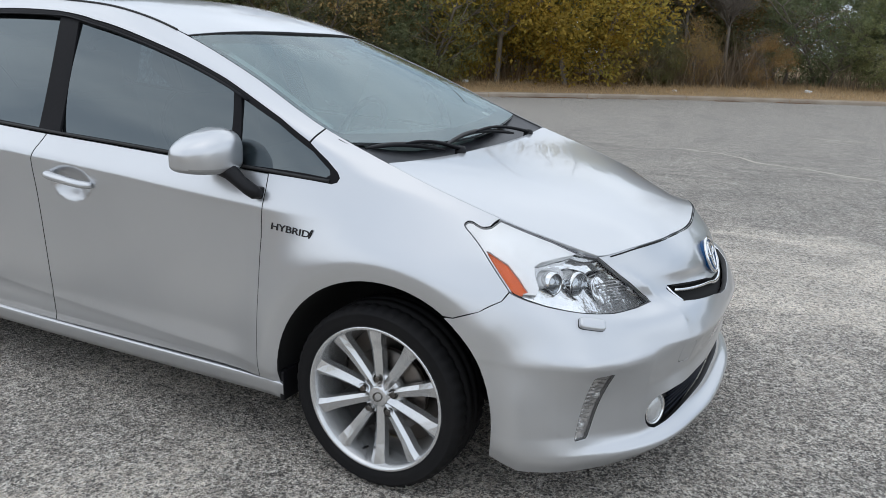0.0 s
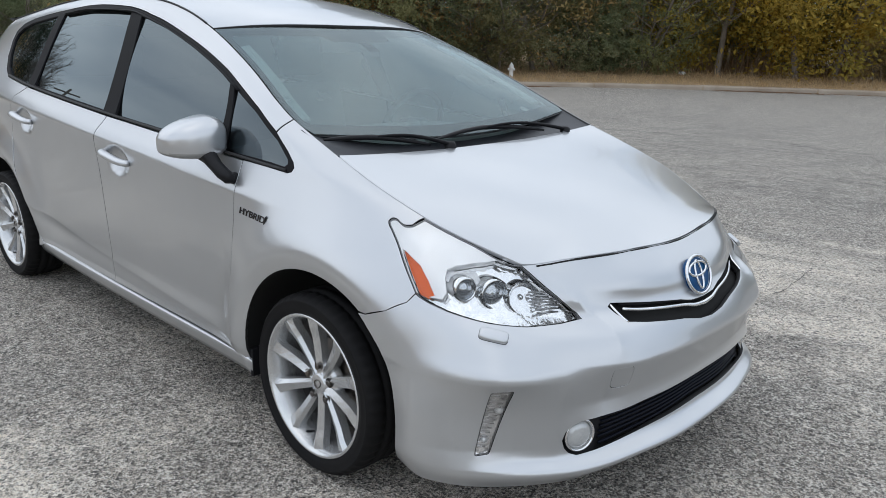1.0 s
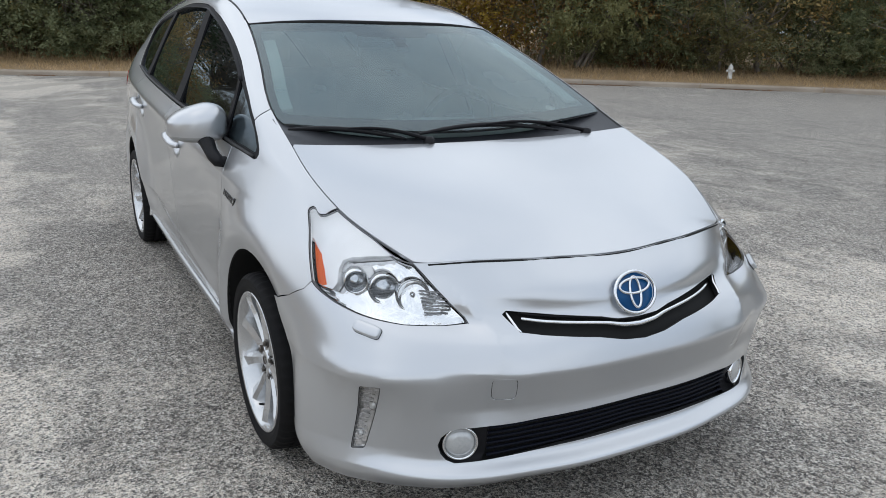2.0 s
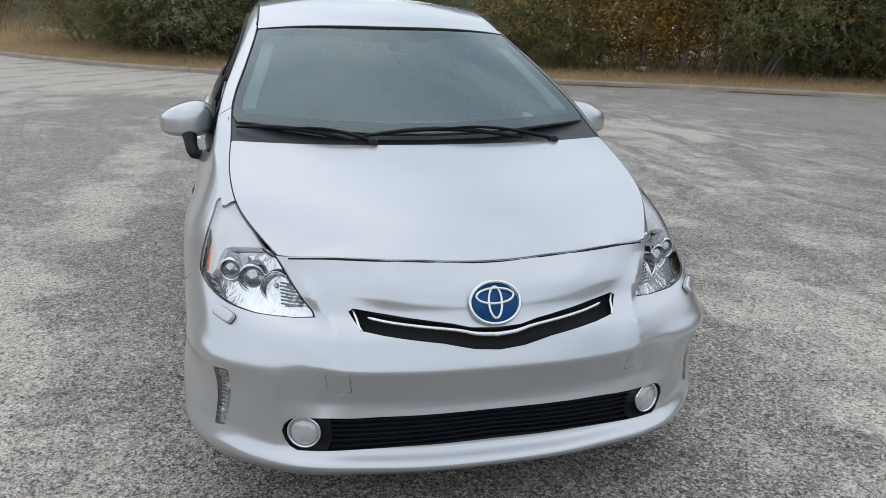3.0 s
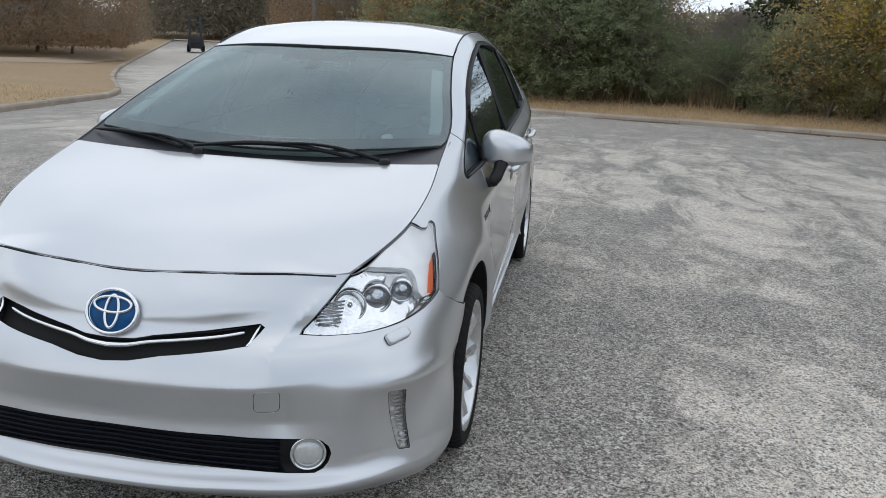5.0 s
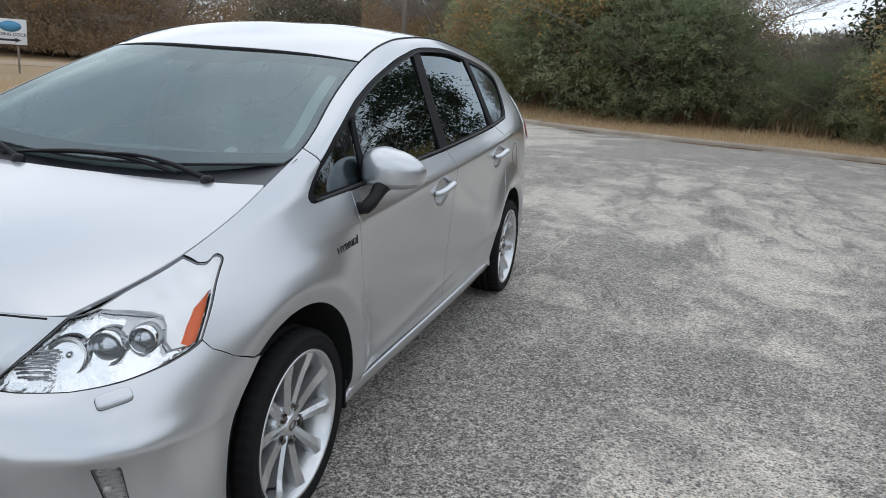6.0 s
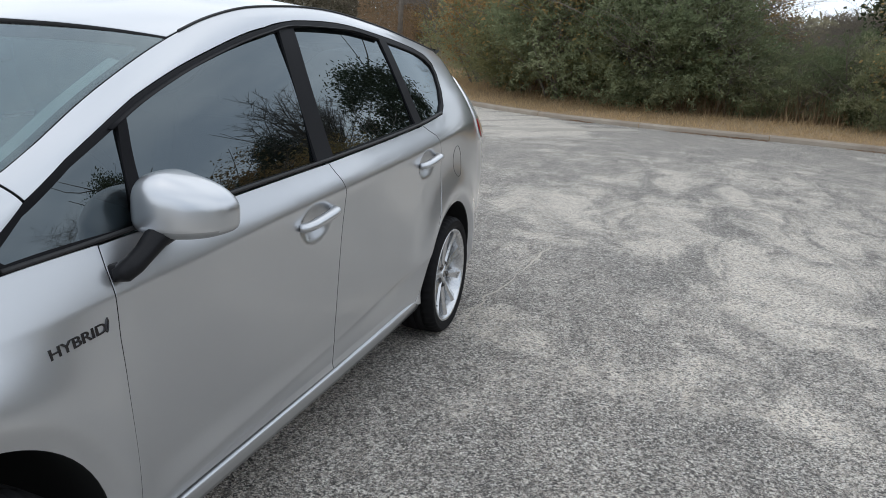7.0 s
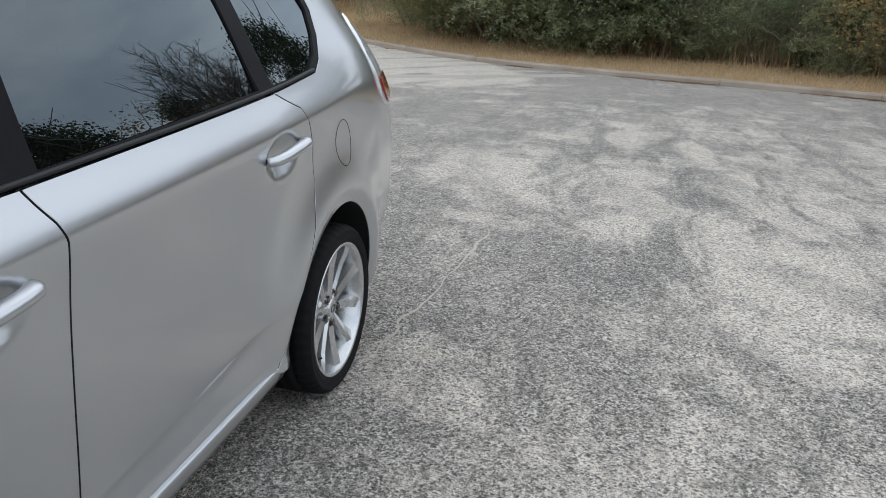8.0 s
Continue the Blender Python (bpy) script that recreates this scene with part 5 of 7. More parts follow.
first = wheel()
first.name = "wheel"
spots = [(1.392, 1, 12), (1.392, -1, 38), (-1.388, 1, 5), (-1.388, -1, 33)]
for n, (x, sgn, turn) in enumerate(spots):
    m = Matrix.Translation((x, sgn * (0.752 if x > 0 else 0.738), HUB)) @ (Matrix.Identity(4) if sgn > 0 else Matrix.Rotation(math.pi, 4, "Z")) @ Matrix.Rotation(radians(turn), 4, "Y")
    w = first if n == 0 else copy_thing(first, m)
    w.matrix_basis = m
    w.parent = car
    w.matrix_parent_inverse = Matrix.Identity(4)


# ---- wipers ----
def wiper(pivot, tip, bend, name="wiper"):
    a, b = np.array(pivot), np.array(tip)
    root = empty(name)
    root.parent = car
    on = lambda p, lift: Vector((p[0], p[1], 0.998 + (1.3 - p[0]) * 0.53 + lift))  # noqa: E731
    ts = np.linspace(0, 1, 18)
    arm_pts = [a + (a * 0 + (b + (a - b) * 0.42 - a)) * t for t in ts]
    bm = bmesh.new()
    tube(bm, [on((p[0] + bend * math.sin(math.pi * min(1, t * 0.62)) * 0.9, p[1]), 0.024 + 0.012 * math.sin(math.pi * t)) for p, t in zip(arm_pts, ts)], [0.013 - 0.006 * t for t in ts], 8, flat=0.6)
    arm = part("wiper_arm", bm, TRIM, root)
    d = (b - a) / np.linalg.norm(b - a)
    s = a + d * np.linalg.norm(b - a) * 0.16
    blade = [s + (b - s) * t for t in ts]
    bm = bmesh.new()
    tube(bm, [on((p[0] + bend * math.sin(math.pi * (0.12 + 0.88 * t)), p[1]), 0.014 + 0.006 * math.sin(math.pi * t)) for p, t in zip(blade, ts)], [0.004 + 0.006 * math.sin(math.pi * min(1, t * 1.02)) ** 0.5 for t in ts], 8, flat=0.9)
    part("wiper_blade", bm, BLACK, root)
    bm = bmesh.new()
    lathe(bm, [(0.0, 0.045), (0.014, 0.044), (0.02, 0.036), (0.022, 0.0)], 18, axis="z")
    bmesh.ops.translate(bm, verts=bm.verts[:], vec=on(a, -0.01))
    part("wiper_pivot", bm, BLACK, root)
    root["label"] = "black wiper arm with its blade lying at the foot of the windscreen"


wiper((1.352, 0.50), (1.316, -0.24), -0.045)
wiper((1.358, -0.20), (1.258, -0.675), -0.02)

# ---- cabin: seen faintly through the glass ----
bm = bmesh.new()
box(bm, (-1.95, -0.52, 0.205), (1.98, 0.52, 0.24), 0.01)
box(bm, (-0.95, -0.79, 0.206), (0.98, 0.79, 0.241), 0.01)
part("floor_pan", bm, DARK, car)
bm = bmesh.new()
box(bm, (1.02, -0.50, 0.2), (1.08, 0.50, 0.94), 0.01)
part("bulkhead", bm, DARK, car)
bm = bmesh.new()
box(bm, (1.85, -0.5, 0.2), (2.0, 0.5, 0.66), 0.02)
part("radiator", bm, DARK, car)
dash = panel("dashboard", Top(curve([(0.5, 0.70, 0.90), (1.3, 0.66, 0.985)]), curve([(0.55, 0.94), (0.7, 0.985), (0.9, 0.985), (1.24, 0.965)]), 3.0), [(1.23, 0.0), (1.2, 0.35), (1.13, 0.64), (0.85, 0.69), (0.62, 0.66), (0.60, 0.2), (0.62, -0.2), (0.60, -0.66), (0.85, -0.69), (1.13, -0.64), (1.2, -0.35)], DASH, car, gap=0.0, step=0.05, lip=0.2, label="grey dashboard")


def seat(x, y, w):
    s = empty("seat")
    s.parent = car
    for name, lo, hi, tilt in (("seat_cushion", (x - 0.25, y - w, 0.42), (x + 0.27, y + w, 0.60), 4), ("backrest", (x - 0.42, y - w, 0.52), (x - 0.26, y + w, 1.10), -12), ("headrest", (x - 0.46, y - min(w, 0.13), 1.13), (x - 0.36, y + min(w, 0.13), 1.30), -6)):
        bm = bmesh.new()
        c = Vector(((lo[0] + hi[0]) / 2, y, lo[2]))
        box(bm, lo, hi, 0.045, Matrix.Translation(c) @ Matrix.Rotation(radians(tilt), 4, "Y") @ Matrix.Translation(-c))
        part(name, bm, GREY_TRIM, s)


seat(0.12, 0.37, 0.25)
seat(0.12, -0.37, 0.25)
seat(-0.78, 0.0, 0.62)
bm = bmesh.new()
tube(bm, [(0.57 + 0.06 * math.sin(a), 0.37 + 0.185 * math.cos(a), 0.93 + 0.175 * math.sin(a)) for a in np.linspace(0, math.tau, 37)[:-1]], 0.015, 8, closed=True)
steering = part("steering_wheel", bm, BLACK, car)
bm = bmesh.new()
box(bm, (0.55, 0.29, 0.87), (0.60, 0.45, 0.98), 0.02)
box(bm, (0.56, 0.20, 0.92), (0.59, 0.54, 0.95), 0.01)
part("steering_hub", bm, BLACK, steering)
head_outline = [(0.50 - 0.105 * (y / 0.52) ** 2, y) for y in np.linspace(-0.52, 0.52, 9)] + [(0.3, 0.52), (-0.5, 0.52), (-1.9, 0.50), (-1.9, -0.50), (-0.5, -0.52), (0.3, -0.52)]
panel("headliner", ROOF, head_outline, HEADLINER, car, gap=0.0, lift=-0.03, lip=0.03, step=0.06)
bm = bmesh.new()
box(bm, (0.50, -0.115, 1.275), (0.53, 0.115, 1.335), 0.012)
box(bm, (0.515, -0.012, 1.33), (0.56, 0.012, 1.375), 0.004)
part("rear_view_mirror", bm, BLACK, car)
bm = bmesh.new()
lathe(bm, [(0.0, 0.001), (0.022, 0.001), (0.022, 0.0)], 20, axis="z")
st = SCREEN.place(np.array([[1.17, 0.46]]))[0]
bmesh.ops.transform(bm, matrix=frame_at(Vector(st) - Vector((0.004, 0, 0.010)), Vector(SCREEN.normal(np.array([[1.17, 0.46]]))[0])), verts=bm.verts[:])
part("sticker", bm, HEADLINER, windscreen, "small round sticker")
# hatch that closes the rear
bm = bmesh.new()
cols = []
for z in np.linspace(0.30, 1.36, 14):
    e = SIDE.place(SIDE.outline([(-2.285, z)]))[0]
    cols.append([bm.verts.new((-2.285 - 0.05 * math.cos(math.pi / 2 * k) * (1 - 0.6 * abs(z - 0.7)), e[1] * k, z)) for k in np.linspace(-1, 1, 13)])
for a, b in zip(cols, cols[1:]):
    for j in range(12):
        bm.faces.new((a[j], b[j], b[j + 1], a[j + 1]))
part("tailgate", bm, PAINT, car)
bm = bmesh.new()
tg = [[bm.verts.new((x, y * k, z + 0.05 * (1 - k * k))) for k in np.linspace(-1, 1, 11)] for x, y, z in ((-2.285, 0.37, 1.35), (-2.18, 0.43, 1.375), (-2.04, 0.50, 1.395))]
for a, b in zip(tg, tg[1:]):
    for j in range(10):
        bm.faces.new((a[j], a[j + 1], b[j + 1], b[j]))
part("rear_window", bm, GLOSS_BLACK, car)


# ---- the turning place: kerbs, road, verge ----
kerb_curve = [(40, 27.5), (24, 26.6), (14, 25.4), (8, 24.4), (3.7, 23.3), (0, 22.2), (-3, 20.8), (-6, 18.9), (-8.7, 16.6), (-11.0, 13.8), (-13.1, 10.8), (-14.9, 7.6), (-16.1, 4.3), (-17.0, 1.0), (-18.2, -1.8), (-20.3, -4.5), (-25, -9.0), (-33, -13.8), (-44, -19.0), (-75, -33)]
field_curve = [(40, -8.6), (16, -8.4), (8, -8.0), (0, -7.6), (-5, -8.2), (-8, -9.4), (-11.5, -10.2), (-15.5, -11.4), (-24, -17.0), (-36, -23.5), (-75, -43)]


def spline(pts, step):
    """Catmull-Rom through plan points, at even steps."""
    p = np.array(pts, float)
    ext = np.vstack([2 * p[0] - p[1], p, 2 * p[-1] - p[-2]])
    out = []
    for i in range(1, len(ext) - 2):
        a, b, c, d = ext[i - 1 : i + 3]
        n = max(2, int(np.linalg.norm(c - b) / step * 2))
        for t in np.linspace(0, 1, n, endpoint=False):
            out.append(0.5 * (2 * b + (c - a) * t + (2 * a - 5 * b + 4 * c - d) * t**2 + (3 * b - a - 3 * c + d) * t**3))
    out.append(p[-1])
    out = np.array(out)
    s = np.r_[0, np.cumsum(np.linalg.norm(np.diff(out, axis=0), axis=1))]
    n = int(s[-1] / step)
    q = np.linspace(0, s[-1], n + 1)
    return np.stack([np.interp(q, s, out[:, 0]), np.interp(q, s, out[:, 1])], -1)


KERB, FIELD = spline(kerb_curve, 1.0), spline(field_curve, 1.5)


def outward(line, sign):
    t = np.gradient(line, axis=0)
    t /= np.linalg.norm(t, axis=1)[:, None]
    return np.stack([-t[:, 1], t[:, 0]], -1) * sign


KERB_OUT, FIELD_OUT = outward(KERB, -1), outward(FIELD, 1)
LOT = np.vstack([KERB, FIELD[::-1]])


def rise(x, y):
    """Height of the land: flat round the car, rising along the lane and up the wooded banks."""
    x, y = np.asarray(x, float), np.asarray(y, float)
    lane = np.clip((-x - 18) / 34, 0, 2.2)
    z = 1.05 * lane**1.2 * np.clip((-y + 4) / 12, 0, 1)
    return z - 0.007


def bank(x, y, d):
    """Land beyond a kerb, d metres from it."""
    return rise(x, y) + 0.115 + 0.05 * np.clip(d, 0, 4) + 0.03 * np.clip(d - 4, 0, 20)


def kerb_distance(q):
    d = np.full(len(q), 1e9)
    for line in (KERB, FIELD):
        for k in range(0, len(q), 2000):
            d[k : k + 2000] = np.minimum(d[k : k + 2000], np.linalg.norm(q[k : k + 2000, None] - line[None], axis=-1).min(1))
    return d


def sheet(name, outline, extra, height, mat, holes=()):
    """Land as a triangulated sheet between outlines, with extra plan points inside."""
    from mathutils.geometry import delaunay_2d_cdt

    pts, edges = [], []
    for ring in [outline, *holes]:
        base = len(pts)
        pts += [Vector(p) for p in ring]
        edges += [(base + i, base + (i + 1) % len(ring)) for i in range(len(ring))]
    ok = inside(extra, np.array(outline))
    for h in holes:
        ok &= ~inside(extra, np.array(h))
    pts += [Vector(p) for p in extra[ok]]
    co, _, faces, _, _, _ = delaunay_2d_cdt(pts, edges, [], 0, 1e-5)
    q = np.array([(c[0], c[1]) for c in co])
    tri = np.array([f for f in faces if len(f) == 3])
    mid = q[tri].mean(1)
    keep = inside(mid, np.array(outline))
    for h in holes:
        keep &= ~inside(mid, np.array(h))
    me = bpy.data.meshes.new(name)
    z = height(q)
    me.from_pydata([(a, b, c) for (a, b), c in zip(q, z)], [], [tuple(int(i) for i in t) for t in tri[keep]])
    me.update()
    return link(name, me, mat, None)


def node_maker(m):
    n, l = m.node_tree.nodes, m.node_tree.links

    def add(kind, links=None, **values):
        x = n.new(kind)
        for key, value in values.items():
            if key.startswith("p_"):
                setattr_name = key[2:]
                if setattr_name == "operation":
                    x.operation = value
                elif setattr_name == "data_type":
                    x.data_type = value
                elif setattr_name == "blend_type":
                    x.blend_type = value
                elif setattr_name == "feature":
                    x.feature = value
                elif setattr_name == "clamp":
                    x.use_clamp = value
            else:
                x.inputs[key.replace("_", " ")].default_value = value
        for key, out in (links or {}).items():
            l.new(out, x.inputs[key])
        return x

    return add, n, l


def asphalt_material():
    """Worn chip-seal: stones of every grey, sand rubbed into it, swept streaks and dull tyre bands."""
    m = bpy.data.materials.new("worn_asphalt")
    m.use_nodes = True
    add, n, l = node_maker(m)
    p = n["Principled BSDF"]
    p.inputs["Roughness"].default_value = 0.92
    p.inputs["Specular IOR Level"].default_value = 0.25
    co = add("ShaderNodeTexCoord").outputs["Object"]

    def noise_of(scale, detail=4.0, distortion=0.0, stretch=None, turn=0.0, shift=(0, 0, 0), rough=0.6):
        mp = add("ShaderNodeMapping", {"Vector": co})
        mp.inputs["Scale"].default_value = stretch or (1, 1, 1)
        mp.inputs["Rotation"].default_value = (0, 0, radians(turn))
        mp.inputs["Location"].default_value = shift
        return add("ShaderNodeTexNoise", {"Vector": mp.outputs["Vector"]}, Scale=scale, Detail=detail, Roughness=rough, Distortion=distortion).outputs["Fac"]

    def ranged(value, a, b, lo=0.0, hi=1.0):
        return add("ShaderNodeMapRange", {"Value": value}, From_Min=a, From_Max=b, To_Min=lo, To_Max=hi).outputs["Result"]

    def math_of(op, a, b):
        x = add("ShaderNodeMath", p_operation=op)
        for i, v in enumerate((a, b)):
            if isinstance(v, (int, float)):
                x.inputs[i].default_value = v
            else:
                l.new(v, x.inputs[i])
        return x.outputs[0]

    # plan coordinates shaken at two scales, for torn outlines
    warped = co
    for scale_of, reach in ((0.9, 0.7), (5.0, 0.22)):
        shake = add("ShaderNodeTexNoise", {"Vector": co}, Scale=scale_of, Detail=4.0)
        centred = n.new("ShaderNodeVectorMath")
        centred.operation = "MULTIPLY_ADD"
        l.new(shake.outputs["Color"], centred.inputs[0])
        centred.inputs[1].default_value, centred.inputs[2].default_value = (reach, reach, 0), (-reach / 2, -reach / 2, 0)
        moved = n.new("ShaderNodeVectorMath")
        l.new(warped, moved.inputs[0])
        l.new(centred.outputs[0], moved.inputs[1])
        warped = moved.outputs[0]

    def blob(cx, cy, rx, ry, turn=0.0):
        """A soft oval of sand."""
        mp = add("ShaderNodeMapping", {"Vector": warped})
        mp.vector_type = "TEXTURE"
        mp.inputs["Location"].default_value = (cx, cy, 0)
        mp.inputs["Rotation"].default_value = (0, 0, radians(turn))
        mp.inputs["Scale"].default_value = (rx, ry, 50)
        ln = n.new("ShaderNodeVectorMath")
        ln.operation = "LENGTH"
        l.new(mp.outputs["Vector"], ln.inputs[0])
        return ranged(ln.outputs["Value"], 0.55, 1.1, 1.0, 0.0)

    def mix(a, b, f):
        x = add("ShaderNodeMix", p_data_type="RGBA")
        for key, v in (("A", a), ("B", b), ("Factor", f)):
            if isinstance(v, tuple):
                x.inputs[key].default_value = (*v, 1)
            elif isinstance(v, (int, float)):
                x.inputs[key].default_value = v
            else:
                l.new(v, x.inputs[key])
        return x.outputs["Result"]

    # stones
    vor = add("ShaderNodeTexVoronoi", {"Vector": co}, Scale=125.0)
    sep = n.new("ShaderNodeSeparateColor")
    l.new(vor.outputs["Color"], sep.inputs["Color"])
    ramp = n.new("ShaderNodeValToRGB")
    for pos, c in ((0.0, (0.057, 0.050, 0.043)), (0.13, (0.157, 0.138, 0.119)), (0.30, (0.315, 0.279, 0.241)), (0.85, (0.545, 0.486, 0.418))):
        e = ramp.color_ramp.elements[0] if pos == 0.0 else ramp.color_ramp.elements.new(pos)
        e.color = (*c, 1)
    ramp.color_ramp.elements[-1].color = (0.66, 0.615, 0.55, 1)
    l.new(sep.outputs["Red"], ramp.inputs["Fac"])
    stones = ramp.outputs["Color"]
    # slow change of tone
    tone = ranged(noise_of(0.55, 5.0, 0.6), 0.3, 0.7, 0.0, 0.5)
    stones = mix(stones, (0.275, 0.245, 0.212), tone)
    # smaller chips between the stones
    chips = add("ShaderNodeTexVoronoi", {"Vector": co}, Scale=290.0)
    sep2 = n.new("ShaderNodeSeparateColor")
    l.new(chips.outputs["Color"], sep2.inputs["Color"])
    stones = mix(stones, (0.055, 0.052, 0.05), ranged(sep2.outputs["Red"], 0.70, 0.78, 0.0, 0.85))
    stones = mix(stones, (0.62, 0.59, 0.54), ranged(sep2.outputs["Blue"], 0.80, 0.87, 0.0, 0.85))
    # sand rubbed in: broad fields with torn edges, and crumbs in between
    grainy = noise_of(46.0, 5.0, rough=0.8)
    clods = noise_of(15.0, 8.0, 0.4, rough=0.78)
    torn = noise_of(1.5, 15.0, 0.5, stretch=(1.0, 0.75, 1.0), turn=20, rough=0.7)
    swept = noise_of(1.1, 15.0, 0.7, stretch=(0.55, 1.5, 1.0), turn=-28, shift=(3, 8, 0), rough=0.7)
    field = math_of("ADD", math_of("MULTIPLY", math_of("SUBTRACT", torn, 0.5), 2.3), math_of("MULTIPLY", math_of("SUBTRACT", swept, 0.5), 1.5))
    for weight, args in (
        (0.85, (3.0, 2.65, 2.6, 1.35, 4)), (0.45, (0.6, 2.1, 0.8, 0.5, 30)), (0.9, (-1.62, 1.08, 0.34, 0.2, 10)), (0.9, (-2.35, 2.5, 0.35, 0.16, 20)), (0.75, (-3.7, 2.5, 1.2, 0.62, 35)), (0.8, (-4.8, 3.1, 0.7, 0.42, 30)), (0.95, (-5.2, 0.7, 1.25, 0.52, 20)), (0.8, (-5.1, 1.74, 0.65, 0.3, 30)), (0.9, (-8.0, 2.1, 1.2, 0.4, 30)),
        (0.45, (-6.0, 5.2, 1.4, 0.8, 25)), (0.35, (-5.5, 4.0, 7.0, 4.2, 15)), (0.45, (-1.3, 2.0, 0.8, 0.4, 60)),
        (1.1, (-15.5, -3.4, 5.0, 2.6, 35)), (0.7, (-16.2, -2.0, 3.6, 1.2, 25)), (1.1, (-24, -10.0, 13.0, 6.0, 27)), (1.1, (-42, -21, 20.0, 9.0, 27)), (0.55, (-10, -6.0, 5.0, 2.6, 10)), (0.42, (-4.6, -1.72, 5.6, 0.34, -1)), (0.42, (0.3, -1.9, 1.6, 0.30, 12)),
        (0.3, (-3.6, 10.2, 2.4, 0.5, 5)), (0.22, (0.3, -2.4, 4.0, 1.7, 0)), (-0.7, (0.5, 14.5, 9.5, 10.3, 0)), (-0.35, (-1.75, 1.75, 0.5, 0.22, 30)), (-0.3, (-3.1, 1.6, 0.7, 0.35, 10)),
    ):
        field = math_of("ADD", field, math_of("MULTIPLY", blob(*args), weight))
    crumbs = math_of("ADD", math_of("MULTIPLY", math_of("SUBTRACT", grainy, 0.5), 1.1), math_of("MULTIPLY", math_of("SUBTRACT", clods, 0.5), 0.9))
    sand_mask = ranged(math_of("ADD", field, crumbs), 0.10, 0.52, 0.0, 0.95)
    sand = mix((0.63, 0.555, 0.465), (0.87, 0.795, 0.695), ranged(noise_of(9.0, 8.0, rough=0.7), 0.3, 0.7))
    body = mix(stones, sand, sand_mask)
    # bare dark binder where tyres have turned
    worn = blob(-5, 5, 11.5, 6.2, 10)
    scuff = ranged(math_of("ADD", noise_of(1.2, 15.0, 0.8, stretch=(0.5, 1.6, 1.0), turn=-22, shift=(7, 1, 0), rough=0.7), math_of("MULTIPLY", math_of("SUBTRACT", clods, 0.5), 0.3)), 0.49, 0.60, 0.0, 0.88)
    body = mix(body, mix(stones, (0.085, 0.083, 0.08), 0.6), math_of("MULTIPLY", scuff, worn))
    # dull tyre bands swept in curves
    wave = n.new("ShaderNodeTexWave")
    wave.wave_type, wave.rings_direction = "RINGS", "Z"
    mp = add("ShaderNodeMapping", {"Vector": co})
    mp.inputs["Location"].default_value = (9.0, -11.0, 0)
    l.new(mp.outputs["Vector"], wave.inputs["Vector"])
    wave.inputs["Scale"].default_value, wave.inputs["Distortion"].default_value, wave.inputs["Detail"].default_value, wave.inputs["Detail Scale"].default_value = 0.30, 3.0, 3.0, 0.6
    band = math_of("MULTIPLY", ranged(wave.outputs["Fac"], 0.62, 0.95, 0.0, 0.75), ranged(noise_of(0.7, 4.0, shift=(5, 3, 0)), 0.42, 0.62))
    body = mix(body, mix(stones, (0.13, 0.126, 0.12), 0.45), band)
    # clusters of loose dark grit
    grit = add("ShaderNodeTexVoronoi", {"Vector": co}, Scale=112.0)
    sep3 = n.new("ShaderNodeSeparateColor")
    l.new(grit.outputs["Color"], sep3.inputs["Color"])
    body = mix(body, (0.06, 0.057, 0.054), math_of("MULTIPLY", ranged(sep3.outputs["Red"], 0.72, 0.80, 0.0, 0.7), ranged(noise_of(9.0, 4.0), 0.40, 0.56, 0.25, 1.0)))
    body = mix(body, (0.76, 0.725, 0.66), math_of("MULTIPLY", ranged(sep3.outputs["Blue"], 0.74, 0.82, 0.0, 0.8), ranged(noise_of(7.0, 4.0, shift=(4, 1, 0)), 0.40, 0.56, 0.2, 1.0)))
    # knots of coarse grit, a finger wide, light and dark
    knots = add("ShaderNodeTexVoronoi", {"Vector": co}, Scale=86.0)
    sep4 = n.new("ShaderNodeSeparateColor")
    l.new(knots.outputs["Color"], sep4.inputs["Color"])
    body = mix(body, (0.07, 0.067, 0.064), math_of("MULTIPLY", ranged(sep4.outputs["Red"], 0.76, 0.86, 0.0, 0.6), ranged(clods, 0.40, 0.62, 1.0, 0.2)))
    body = mix(body, (0.80, 0.76, 0.69), math_of("MULTIPLY", ranged(sep4.outputs["Blue"], 0.78, 0.88, 0.0, 0.6), ranged(clods, 0.42, 0.60, 0.15, 1.0)))
    # clots of binder and patches rubbed pale, a thumb wide
    clots = add("ShaderNodeTexVoronoi", {"Vector": co}, Scale=64.0)
    sep5 = n.new("ShaderNodeSeparateColor")
    l.new(clots.outputs["Color"], sep5.inputs["Color"])
    body = mix(body, (0.10, 0.097, 0.092), math_of("MULTIPLY", ranged(sep5.outputs["Red"], 0.74, 0.84, 0.0, 0.42), ranged(grainy, 0.38, 0.58, 0.2, 1.0)))
    body = mix(body, (0.82, 0.765, 0.68), math_of("MULTIPLY", ranged(sep5.outputs["Blue"], 0.74, 0.84, 0.0, 0.42), ranged(grainy, 0.42, 0.60, 1.0, 0.2)))
    # single dark stones and pits show through everything
    pits = math_of("MAXIMUM", ranged(sep.outputs["Green"], 0.90, 0.95, 0.0, 0.8), ranged(sep2.outputs["Green"], 0.80, 0.86, 0.0, 0.7))
    body = mix(body, (0.045, 0.044, 0.044), pits)
    l.new(body, p.inputs["Base Color"])
    b = add("ShaderNodeBump", {"Height": vor.outputs["Distance"]}, Strength=0.9, Distance=0.005)
    l.new(b.outputs["Normal"], p.inputs["Normal"])
    return m


